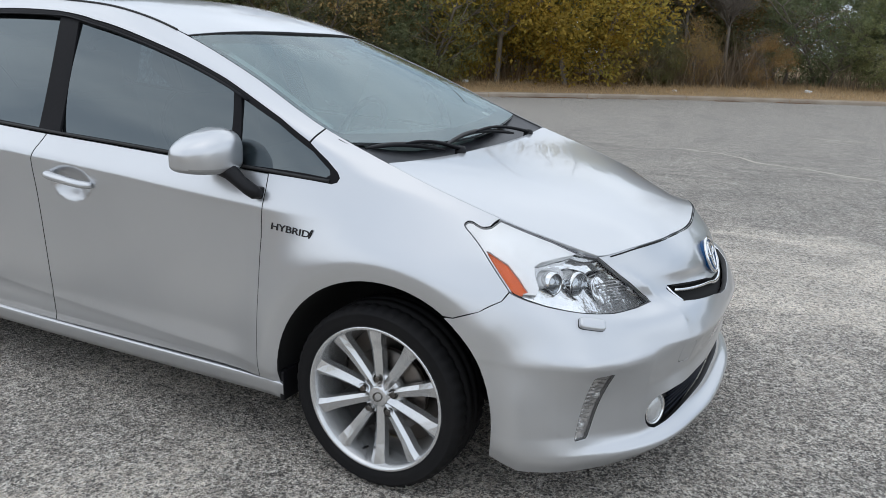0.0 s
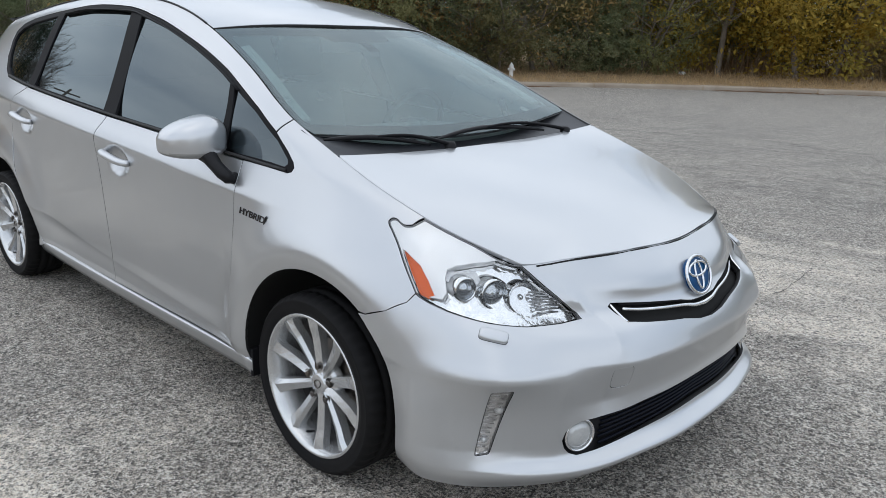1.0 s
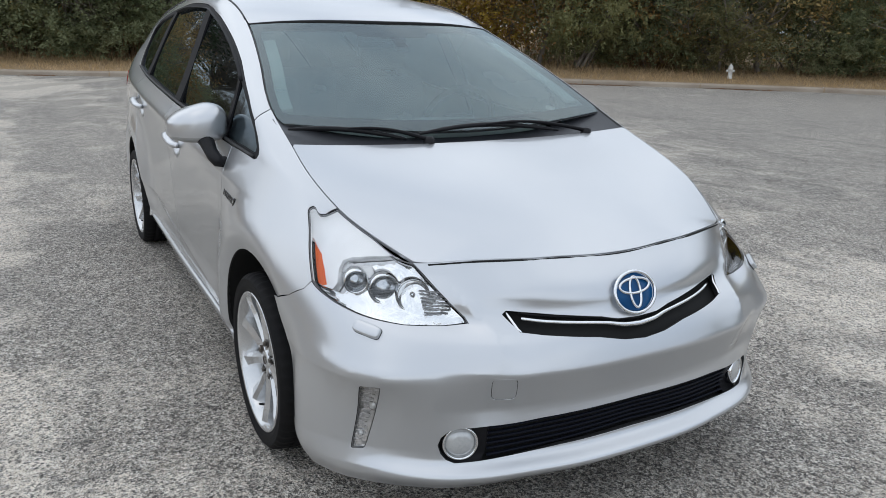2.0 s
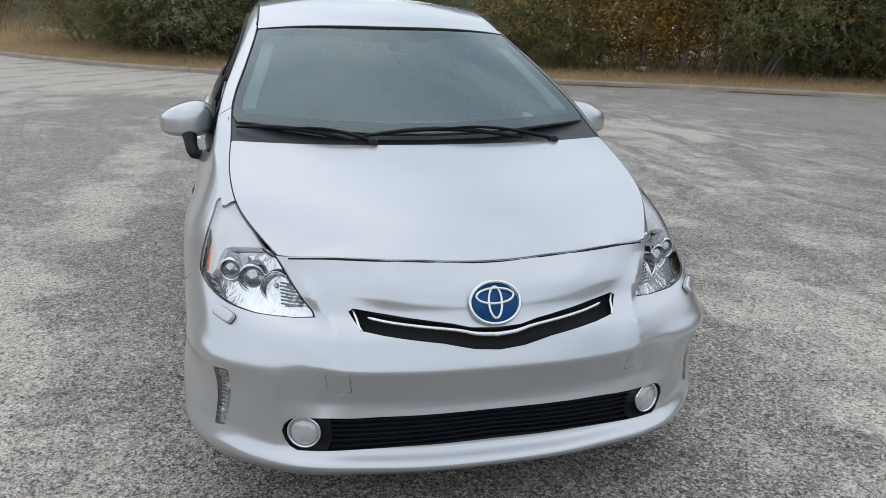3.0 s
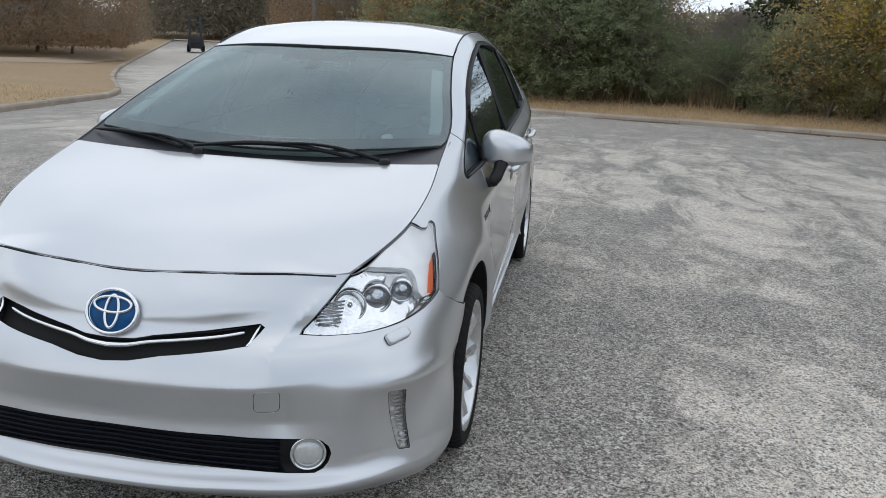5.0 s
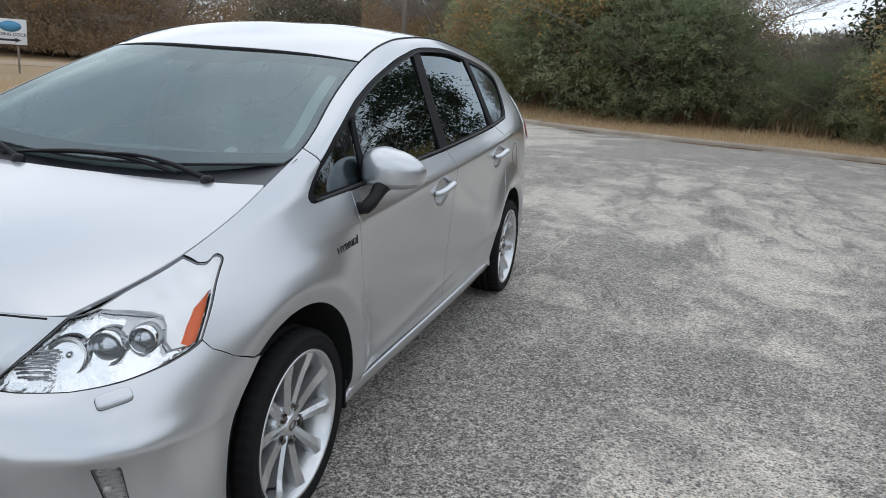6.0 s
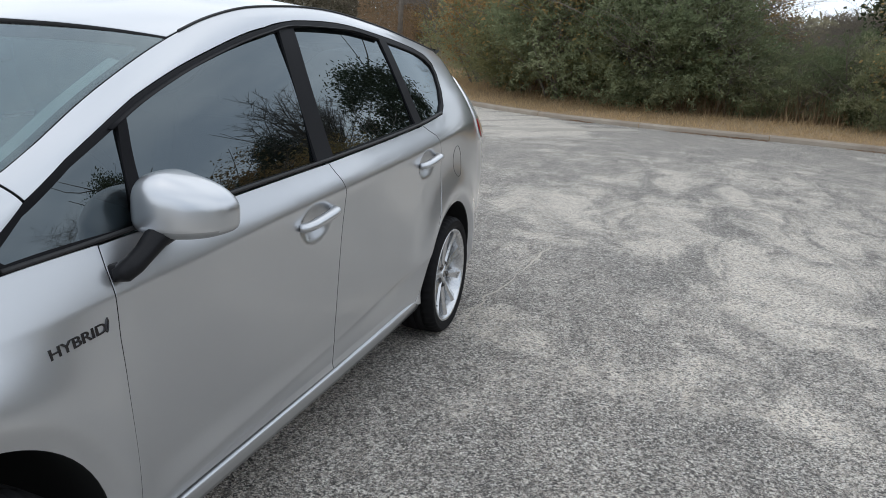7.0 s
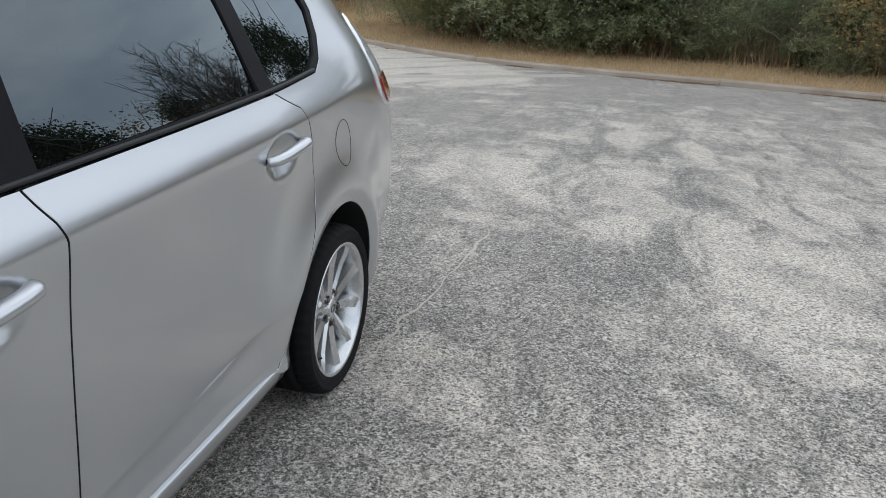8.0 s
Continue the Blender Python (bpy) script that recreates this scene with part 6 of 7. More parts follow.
ASPHALT = asphalt_material()
CONCRETE = material("kerb_concrete", (0.46, 0.395, 0.32), rough=0.9, var=0.85, scale=1.4, tint=(0.20, 0.14, 0.098), fine=0.3, fine_scale=40, bump=0.4, bump_scale=60)
GUTTER = material("gutter_concrete", (0.50, 0.46, 0.40), rough=0.9, var=0.6, scale=1.2, tint=(0.36, 0.31, 0.25), fine=0.3, fine_scale=50, bump=0.3, bump_scale=60)
EARTH = material("dry_grass_ground", (0.46, 0.315, 0.175), rough=0.95, var=0.7, scale=0.7, tint=(0.31, 0.235, 0.125), fine=0.55, fine_scale=22, bump=0.6, bump_scale=30)
TRACK = material("sandy_track", (0.42, 0.32, 0.22), rough=0.95, var=0.5, scale=0.7, tint=(0.35, 0.26, 0.16), fine=0.3, fine_scale=20, bump=0.5, bump_scale=25)

gx, gy = np.meshgrid(np.arange(-75, 41, 2.0), np.arange(-44, 29, 2.0))
road = sheet("road", LOT, np.stack([gx.ravel(), gy.ravel()], -1), lambda q: rise(q[:, 0], q[:, 1]), ASPHALT)
tagged(road, "worn grey asphalt turning place rubbed with pale sand", "road", kind="structure")

polar = [(r * math.cos(a), r * math.sin(a)) for r in (3 * 1.09**k for k in range(16, 66)) for a in np.linspace(0, math.tau, 97)[:-1]]
near = []
for line, out, far in ((KERB, KERB_OUT, 8), (FIELD, FIELD_OUT, 10)):
    for d in (0.16, 0.7, 1.6, 3.0, 5.0, far):
        near += [tuple(p) for p in line[2:-2] + out[2:-2] * d]
extra = np.array([p for p in polar if np.hypot(*p) > 12] + near)
extra = extra[kerb_distance(extra) > 0.13]
big = [(900 * math.cos(a), 900 * math.sin(a)) for a in np.linspace(0, math.tau, 65)[:-1]]
hole = np.vstack([KERB + KERB_OUT * 0.14, (FIELD + FIELD_OUT * 0.14)[::-1]])
ground = sheet("ground", big, extra, lambda q: bank(q[:, 0], q[:, 1], np.minimum(kerb_distance(q), 25.0)), EARTH, holes=[hole])
tagged(ground, "dry autumn grass and earth round the asphalt", "ground", kind="structure")

# kerb stones: cast lengths with open joints
kerb = tagged(empty("kerb"), "stained concrete kerb along the grass verge", "kerb", kind="structure")
for line, out in ((KERB, KERB_OUT), (FIELD, FIELD_OUT)):
    step = 3 if line is KERB else 2
    for i in range(0, len(line) - step, step):
        bm = bmesh.new()
        prev = None
        for j in range(step + 1):
            a, o = line[i + j], out[i + j]
            k = 0.012 if j == 0 else (-0.012 if j == step else 0.0)
            t = line[min(i + j + 1, len(line) - 1)] - line[i + j - 1 if i + j else 0]
            t = t / np.linalg.norm(t)
            a = a + t * k
            z0 = float(rise(*a))
            wob = 0.006 * math.sin(i * 1.7)
            sec = [(-0.02, z0 - 0.05), (-0.012, z0 + 0.085 + wob), (0.015, z0 + 0.122 + wob), (0.135, z0 + 0.128 + wob), (0.15, z0 + 0.115), (0.15, z0 - 0.05)]
            ring = [bm.verts.new((a[0] + o[0] * d, a[1] + o[1] * d, z)) for d, z in sec]
            if prev:
                for q in range(len(sec) - 1):
                    bm.faces.new((prev[q], ring[q], ring[q + 1], prev[q + 1]))
            else:
                bm.faces.new(ring[::-1])
            prev = ring
        bm.faces.new(prev)
        bmesh.ops.recalc_face_normals(bm, faces=bm.faces[:])
        part("kerb_stone", bm, CONCRETE, kerb, smooth=False)


for line, out in ((KERB, KERB_OUT), (FIELD, FIELD_OUT)):
    bm = bmesh.new()
    prev = None
    for a, o in zip(line, out):
        z0 = float(rise(*a))
        ring = [bm.verts.new((a[0] + o[0] * d, a[1] + o[1] * d, z)) for d, z in ((-0.006, z0 - 0.06), (0.0, z0 + 0.075), (0.022, z0 + 0.105), (0.146, z0 + 0.108), (0.146, z0 - 0.06))]
        if prev:
            for q in range(4):
                bm.faces.new((prev[q], ring[q], ring[q + 1], prev[q + 1]))
        prev = ring
    bmesh.ops.recalc_face_normals(bm, faces=bm.faces[:])
    part("joint_filler", bm, EARTH, kerb)


def ribbon(name, pts, width, lift, mat, label, category, step=0.8, base=rise, waver=0.0):
    line = spline(pts, step)
    out = outward(line, 1)
    bm = bmesh.new()
    rows = []
    for k, (a, o) in enumerate(zip(line, out)):
        row = []
        for j, d in enumerate(np.linspace(-0.5, 0.5, 5)):
            w = width * d * (1 + waver * math.sin(k * 0.9 + j * 2.0))
            x, y = a + o * w
            row.append(bm.verts.new((x, y, float(base(x, y)) + lift - (0.0 if 0 < j < 4 else lift * 0.8))))
        rows.append(row)
    for a, b in zip(rows, rows[1:]):
        for j in range(4):
            bm.faces.new((a[j], b[j], b[j + 1], a[j + 1]))
    bmesh.ops.recalc_face_normals(bm, faces=bm.faces[:])
    if sum(f.normal.z for f in bm.faces) < 0:
        bmesh.ops.reverse_faces(bm, faces=bm.faces[:])
    return tagged(part(name, bm, mat, None), label, category, kind="structure")


ribbon("gutter", [(-16.3, 0.6), (-14.6, -0.9), (-12.6, -3.0), (-10.6, -5.6), (-8.4, -7.0), (-6.2, -8.0)], 0.55, 0.012, GUTTER, "pale concrete gutter across the mouth of the lane", "gutter")
field_land = lambda x, y: float(bank(x, y, float(np.minimum(kerb_distance(np.array([[x, y]]))[0], 25))))  # noqa: E731
ribbon("dirt_track", [(-2, -36), (-12, -27.5), (-20, -24.0), (-30, -22.8), (-42, -30)], 3.0, 0.05, TRACK, "sandy wheel track worn through dry grass", "track", base=field_land, waver=0.15)
# cracks in the asphalt
CRACK = material("crack_fill", (0.03, 0.03, 0.03), rough=0.95, var=0.4, scale=5, tint=(0.09, 0.085, 0.08))
for pts in ([(1.30, 0.98), (1.50, 1.20), (1.61, 1.43), (1.66, 1.75), (1.75, 2.2), (1.7, 2.8)], [(0.9, -6.4), (-0.6, -3.6), (-1.9, -1.45), (-2.6, -0.6)]):
    line = spline(pts, 0.05)
    bm = bmesh.new()
    rows = []
    for k, a in enumerate(line):
        jig = 0.018 * noise.noise((a[0] * 9, a[1] * 9, 0.3))
        w = 0.0012 + 0.0045 * abs(noise.noise((a[0] * 5, a[1] * 5, 7.3)))
        rows.append([bm.verts.new((a[0] + jig + s * w, a[1] + jig * 0.6 + s * w * 0.4, 0.0025)) for s in (-1, 1)])
    for a, b in zip(rows, rows[1:]):
        bm.faces.new((a[0], b[0], b[1], a[1]))
    bmesh.ops.recalc_face_normals(bm, faces=bm.faces[:])
    tagged(part("crack", bm, CRACK, None), "thin dark crack in the asphalt", "crack", kind="structure")

SEAM = material("sandy_seam", (0.62, 0.56, 0.48), rough=0.95, var=0.5, scale=9, tint=(0.40, 0.37, 0.33), fine=0.3, fine_scale=60)
for pts in ([(0.55, 9.0), (1.3, 8.6), (1.8, 7.95), (2.3, 7.75), (2.75, 7.4), (3.2, 7.2)], [(-1.8, 14.1), (-0.9, 13.95), (-0.05, 13.7)], [(2.2, 11.9), (2.7, 11.75), (3.2, 11.7)], [(-1.65, 0.90), (-1.95, 0.88), (-2.1, 0.875), (-2.83, 0.96), (-3.5, 0.98), (-4.1, 0.90)]):
    bm = bmesh.new()
    rows = []
    for a in spline(pts, 0.02):
        w = (0.042 if pts[0][1] > 3 else 0.011) * max(0.12, noise.noise((a[0] * 1.4, a[1] * 1.4, 2.1)) + 0.55) * (0.7 + 0.6 * abs(noise.noise((a[0] * 14, a[1] * 14, 5.0))))
        jig = 0.04 * noise.noise((a[0] * 5, a[1] * 5, 0.7))
        rows.append([bm.verts.new((a[0] + 0.25 * (jig + q * w), a[1] + jig + q * w, float(rise(*a)) + 0.003)) for q in (-1, 1)])
    for a, b in zip(rows, rows[1:]):
        bm.faces.new((a[0], b[0], b[1], a[1]))
    bmesh.ops.recalc_face_normals(bm, faces=bm.faces[:])
    tagged(part("seam", bm, SEAM, None), "pale sandy seam across the asphalt", "seam", kind="structure")


# ---- plants ----
rng = np.random.default_rng(7)


def blades(name, base, tip, width, mat, parent=None, label="", wide=None):
    """Many thin leaves or stalks as triangles: base and tip places, one a row."""
    d = tip - base
    ref = rng.normal(size=base.shape)
    s = np.cross(d, ref)
    s /= np.maximum(np.linalg.norm(s, axis=1), 1e-9)[:, None]
    s *= np.asarray(width).reshape(-1, 1)
    if wide is None:
        v = np.stack([base - s, base + s, tip], 1).reshape(-1, 3)
        k = 3
    else:
        mid = base + d * wide
        v = np.stack([base, mid - s, tip, mid + s], 1).reshape(-1, 3)
        k = 4
    me = bpy.data.meshes.new(name)
    n = len(base)
    me.vertices.add(n * k)
    me.vertices.foreach_set("co", v.astype(np.float32).ravel())
    me.loops.add(n * k)
    me.loops.foreach_set("vertex_index", np.arange(n * k, dtype=np.int32))
    me.polygons.add(n)
    me.polygons.foreach_set("loop_start", np.arange(0, n * k, k, dtype=np.int32))
    me.polygons.foreach_set("loop_total", np.full(n, k, dtype=np.int32))
    me.update(calc_edges=True)
    me.validate()
    return link(name, me, mat, parent, label, smooth=False)


def leaf_material(name, color, other, spread=0.45):
    """Leaves that let part of the light through."""
    m = material(name, color, rough=0.75, var=0.8, scale=0.9, tint=other, random_tint=spread, spec=0.25)
    n, l = m.node_tree.nodes, m.node_tree.links
    p = n["Principled BSDF"]
    # each plant leans to one of the two tones
    shade = n["Mix"].inputs["Factor"].links[0].from_node
    each = n.new("ShaderNodeObjectInfo")
    both_tones = n.new("ShaderNodeMath")
    both_tones.operation, both_tones.use_clamp = "MULTIPLY_ADD", True
    both_tones.inputs[1].default_value = 0.55
    half_tone = n.new("ShaderNodeMath")
    half_tone.operation = "MULTIPLY"
    half_tone.inputs[1].default_value = 0.6
    l.new(shade.outputs["Result"], half_tone.inputs[0])
    l.new(each.outputs["Random"], both_tones.inputs[0])
    l.new(half_tone.outputs[0], both_tones.inputs[2])
    l.new(both_tones.outputs[0], n["Mix"].inputs["Factor"])
    t = n.new("ShaderNodeBsdfTranslucent")
    l.new(p.inputs["Base Color"].links[0].from_socket, t.inputs["Color"])
    mx = n.new("ShaderNodeMixShader")
    mx.inputs["Fac"].default_value = 0.55
    l.new(p.outputs["BSDF"], mx.inputs[1])
    l.new(t.outputs["BSDF"], mx.inputs[2])
    l.new(mx.outputs["Shader"], n["Material Output"].inputs["Surface"])
    return m


BARK = material("bark", (0.17, 0.145, 0.12), rough=0.95, var=0.6, scale=6, tint=(0.28, 0.25, 0.215), bump=0.6, bump_scale=40)
TWIG = material("grey_twigs", (0.26, 0.22, 0.185), rough=0.95, var=0.6, scale=1.5, tint=(0.32, 0.275, 0.235), random_tint=0.3)
GOLD = leaf_material("golden_leaves", (0.58, 0.39, 0.07), (0.33, 0.31, 0.085))
FAR = leaf_material("grey_brown_twigs", (0.40, 0.345, 0.27), (0.29, 0.285, 0.18))
GREEN = leaf_material("evergreen_leaves", (0.19, 0.255, 0.135), (0.31, 0.305, 0.18))
DEEP_GREEN = leaf_material("deep_green_leaves", (0.07, 0.10, 0.05), (0.11, 0.12, 0.065))
OLIVE = leaf_material("olive_leaves", (0.33, 0.29, 0.145), (0.24, 0.27, 0.13))
RUST = leaf_material("rust_leaves", (0.48, 0.28, 0.12), (0.38, 0.31, 0.14))
SCRUB = leaf_material("brown_scrub", (0.36, 0.275, 0.205), (0.26, 0.215, 0.15), 0.35)
BROWN_LEAF = leaf_material("brown_leaves", (0.29, 0.18, 0.115), (0.21, 0.16, 0.09), 0.45)
REED = leaf_material("dry_reed", (0.36, 0.25, 0.15), (0.24, 0.145, 0.085), 0.3)
STRAW = leaf_material("red_brown_straw", (0.24, 0.13, 0.075), (0.33, 0.22, 0.14), 0.3)
GRASS = leaf_material("verge_grass", (0.62, 0.455, 0.285), (0.46, 0.34, 0.19), 0.45)


def limbs(height, spread, depth, seed, lean=0.25, first=0.12, start=0.15):
    """Branch segments (a, b, ra, rb, level) of a tapering, forking tree."""
    r = random.Random(seed)
    out = []

    def grow(p, d, length, rad, level):
        n = 4 if level < 2 else 3
        for i in range(n):
            q = p + d * (length / n)
            d = (d + Vector((r.gauss(0, 0.12), r.gauss(0, 0.12), r.gauss(0.03, 0.08)))).normalized()
            r2 = rad * (1 - 0.55 * (i + 1) / n)
            r1 = rad * (1 - 0.55 * i / n)
            out.append((p.copy(), q.copy(), r1, r2, level))
            if level < depth and (level > 0 or (i + 1) / n > start):
                for _ in range(2 if level < 3 else r.choice((1, 2))):
                    a = r.uniform(0, math.tau)
                    side = Vector((math.cos(a), math.sin(a), 0))
                    nd = (d * (0.75 - spread * 0.3) + side * (spread + r.uniform(-0.1, 0.2)) + Vector((0, 0, 0.12))).normalized()
                    grow(q, nd, length * r.uniform(0.48, 0.66), r2 * r.uniform(0.5, 0.7), level + 1)
            p = q
    stems = 1 if lean < 0.5 else 4
    for k in range(stems):
        a = r.uniform(0, math.tau)
        grow(Vector((0.15 * k * math.cos(a), 0.15 * k * math.sin(a), -0.1)), Vector((lean * math.cos(a), lean * math.sin(a), 1)).normalized(), height * (1.0 if k == 0 else 0.8), first * (1 if k == 0 else 0.7), 0)
    return out


def wood_mesh(segs, upto, sides=5, least=0.004):
    bm = bmesh.new()
    for a, b, ra, rb, level in segs:
        if level > upto:
            continue
        t = (b - a).normalized()
        ref = Vector((0, 0, 1)) if abs(t.z) < 0.9 else Vector((1, 0, 0))
        s = t.cross(ref).normalized()
        w = s.cross(t)
        n = sides if level < 2 else 3
        ring = [[bm.verts.new(p + (s * math.cos(math.tau * k / n) + w * math.sin(math.tau * k / n)) * max(rr, least)) for k in range(n)] for p, rr in ((a, ra), (b, rb))]
        for k in range(n):
            bm.faces.new((ring[0][k], ring[0][(k + 1) % n], ring[1][(k + 1) % n], ring[1][k]))
    return bm


def leafy(name, height, radius, mat, seed, leaves, leaf, label, category="tree", trunk_up=0.15, squash=1.0, clumps=70, low=0.1, twigs=2, fine=False, slim=0.2):
    """A tree or shrub: tapered trunk and limbs, and a crown of leaves in uneven clumps."""
    root = empty(name)
    segs = limbs(height * 0.85, 0.75, 3, seed, lean=0.2 if category == "tree" else 0.6, first=0.019 * height**0.9, start=trunk_up)
    part("trunk", wood_mesh(segs, twigs), BARK, root, "grey-brown trunk and limbs")
    g = np.random.default_rng(seed)
    c = g.normal(size=(clumps, 3))
    c /= np.linalg.norm(c, axis=1)[:, None]
    c *= (g.uniform(0.35, 1.0, clumps) ** 0.45)[:, None]
    cz = height * (0.5 + low / 2) + c[:, 2] * height * (0.5 - low / 2) * squash
    taper = 1 - 0.45 * np.clip((cz / height - 0.45) / 0.55, 0, 1) ** 1.5
    centres = np.stack([c[:, 0] * radius * taper, c[:, 1] * radius * taper, cz], -1)
    size = g.uniform(0.45, 1.25, clumps)
    pick = g.integers(0, clumps, leaves)
    off = g.normal(size=(leaves, 3)) * (0.20 * radius * size[pick])[:, None] * [1, 1, 0.62]
    base = centres[pick] + off
    base[:, 2] = np.maximum(base[:, 2], 0.05 + 0.3 * g.random(leaves))
    d = g.normal(size=(leaves, 3)) * [1, 1, 0.7] + off * 0.8 / radius + [0, 0, -0.25]
    d /= np.linalg.norm(d, axis=1)[:, None]
    ln = leaf * g.uniform(0.6, 1.4, leaves)
    if fine:
        # feathery sprays that arch out of each clump
        sprays = leaves // 22
        home = g.integers(0, clumps, sprays)
        out = g.normal(size=(sprays, 3)) * [1, 1, 0.5] + 1.1 * (centres[home] - [0, 0, height * 0.45]) / radius * [1, 1, 0.5] + [0, 0, 0.35]
        out /= np.linalg.norm(out, axis=1)[:, None]
        start = centres[home] + g.normal(size=(sprays, 3)) * (0.17 * radius * size[home])[:, None] * [1, 1, 0.7]
        reach = g.uniform(0.3, 0.85, sprays) * (0.6 + 0.5 * size[home])
        own = g.integers(0, sprays, leaves)
        t = g.uniform(0, 1, leaves)
        base = start[own] + out[own] * (reach[own] * t)[:, None] + g.normal(size=(leaves, 3)) * 0.035
        base[:, 2] -= 0.28 * reach[own] * t**2
        base[:, 2] = np.maximum(base[:, 2], 0.05 + 0.3 * g.random(leaves))
        d = g.normal(size=(leaves, 3)) * 0.7 + out[own] * 0.8
        d /= np.linalg.norm(d, axis=1)[:, None]
        blades("crown", base, base + d * ln[:, None], ln * slim, mat, root, wide=0.5)
    else:
        blades("crown", base, base + d * ln[:, None], ln * 0.24, mat, root, wide=0.45)
    return tagged(root, label, category)


def bare(name, height, seed, label, depth=5, spread=0.7, lean=0.2, least=0.004, mat=TWIG):
    root = empty(name)
    segs = limbs(height * 0.62, spread, depth, seed, lean=lean, first=0.011 * height, start=0.2)
    part("trunk", wood_mesh(segs, 1, 6), BARK, root, "grey-brown trunk and limbs")
    thin = [s for s in segs if s[4] > 1]
    part("crown", wood_mesh(thin, 9, 3, least), mat, root, "crown of fine bare branches")
    return tagged(root, label, "tree")


golds = [leafy("tree", 6.6, 2.9, GOLD, 11 + k, 11000, 0.15, "broad golden-yellow autumn tree at the edge of the grass", clumps=90, low=0.02) for k in range(2)]
greens = [leafy("shrub", h, r, mt, 31 + k, 40000, lf, "feathery evergreen shrub at the wood's edge", "shrub", clumps=85, low=0.0, twigs=2, fine=True) for k, (h, r, mt, lf) in enumerate(((4.6, 2.3, GREEN, 0.088), (3.8, 2.4, GREEN, 0.085), (5.2, 2.2, OLIVE, 0.09)))]
rusts = [leafy("tree", 5.6, 2.3, RUST, 51 + k, 7000, 0.12, "thin rust-brown autumn tree among the scrub", clumps=70, low=0.08) for k in range(2)]
tall_green = leafy("tree", 10.5, 3.0, DEEP_GREEN, 71, 16000, 0.22, "tall dark broad-leaved evergreen tree", clumps=80, low=0.16, twigs=1)
bares = [bare("tree", h, 81 + k, "leafless grey-brown tree with fine branches", spread=sp, lean=ln) for k, (h, sp, ln) in enumerate(((9.5, 0.75, 0.2), (6.0, 0.95, 0.6), (8.0, 0.6, 0.2)))]



def domed(name, height, radius, seed, label):
    """A leafless tree whose limbs fan out from the fork into a round, dense head."""
    r = random.Random(seed)
    root = empty(name)
    fork = Vector((0, 0, 0.42 * height))
    trunk = [(Vector((0, 0, -0.2)), fork * 0.5 + Vector((0.06, 0.04, 0)), 0.17, 0.14, 0), (fork * 0.5 + Vector((0.06, 0.04, 0)), fork, 0.14, 0.12, 0)]
    fine = []

    def branch(a, b, ra, rb, bow, level, steps=4):
        bend = Vector((r.gauss(0, 1), r.gauss(0, 1), r.uniform(0.1, 0.9))) * bow * (b - a).length
        pts = [a.lerp(b, k / steps) + bend * math.sin(math.pi * k / steps) * (1 if k < steps else 0) for k in range(steps + 1)]
        for k in range(steps):
            fine.append((pts[k], pts[k + 1], ra + (rb - ra) * k / steps, ra + (rb - ra) * (k + 1) / steps, level))
        return pts

    for _ in range(72):
        a, up = r.uniform(0, math.tau), math.asin(r.uniform(-0.05, 1.0))
        reach = r.uniform(0.74, 1.06)
        end = Vector((radius * math.cos(a) * math.cos(up), radius * math.sin(a) * math.cos(up), 0.0)) * reach
        end.z = height * (0.56 + 0.44 * math.sin(up) * reach)
        limb = branch(fork + Vector((0, 0, r.uniform(-0.4, 0.9))), end, r.uniform(0.035, 0.06), 0.012, 0.07, 2)
        for _ in range(11):
            k = r.uniform(1.1, 3.95)
            at = limb[int(k)].lerp(limb[int(k) + 1], k % 1)
            out = (end - fork).normalized()
            tip = at + (out * 0.75 + Vector((r.gauss(0, 0.5), r.gauss(0, 0.5), r.gauss(0.1, 0.4)))) * r.uniform(0.45, 1.0)
            twig = branch(at, tip, 0.013, 0.008, 0.08, 3, 3)
            for _ in range(7):
                k = r.uniform(0.3, 2.95)
                at2 = twig[int(k)].lerp(twig[int(k) + 1], k % 1)
                t2 = at2 + ((tip - at).normalized() * 0.7 + Vector((r.gauss(0, 0.55), r.gauss(0, 0.55), r.gauss(0.1, 0.45)))) * r.uniform(0.18, 0.42)
                branch(at2, t2, 0.008, 0.006, 0.06, 4, 2)
    part("trunk", wood_mesh(trunk, 1, 8), BARK, root, "grey-brown trunk")
    part("crown", wood_mesh(fine, 9, 3, 0.006), BARK, root, "dense round head of bare branches")
    return tagged(root, label, "tree")


fan = domed("tree", 11.8, 2.6, 97, "leafless round-headed tree with dense upswept branches")

used = set()


def in_gap(x, y):
    """The low place in the wood's edge where the sky looks through."""
    return 170.5 < math.degrees(math.atan2(y - 1.8, x - 3.0)) % 360 < 176.5


def plant(pattern, x, y, scale=1.0, turn=None, group="", tall=None):
    if inside(np.array([[x, y]]), LOT)[0]:
        return None
    d = float(kerb_distance(np.array([[x, y]]))[0])
    if d > 7.5 and in_gap(x, y) and scale > 0.65:
        return None
    z = float(bank(x, y, min(d, 25.0))) - 0.05
    turn = rng.uniform(0, 360) if turn is None else turn
    sz = tall or scale * rng.uniform(0.82, 1.2)
    m = Matrix.Translation((x, y, z)) @ Matrix.Rotation(radians(turn), 4, "Z") @ Matrix.Diagonal((scale, scale, sz, 1))
    if pattern.name not in used:
        used.add(pattern.name)
        pattern.matrix_basis = m
        ob = pattern
    else:
        keep = pattern.scale.copy()
        pattern.scale = (1, 1, 1)
        ob = copy_thing(pattern, m)
        pattern.scale = keep
    if group:
        ob["group"] = group
    return ob


def along(i, d):
    i = int(np.clip(i, 0, len(KERB) - 1))
    return KERB[i] + KERB_OUT[i] * d


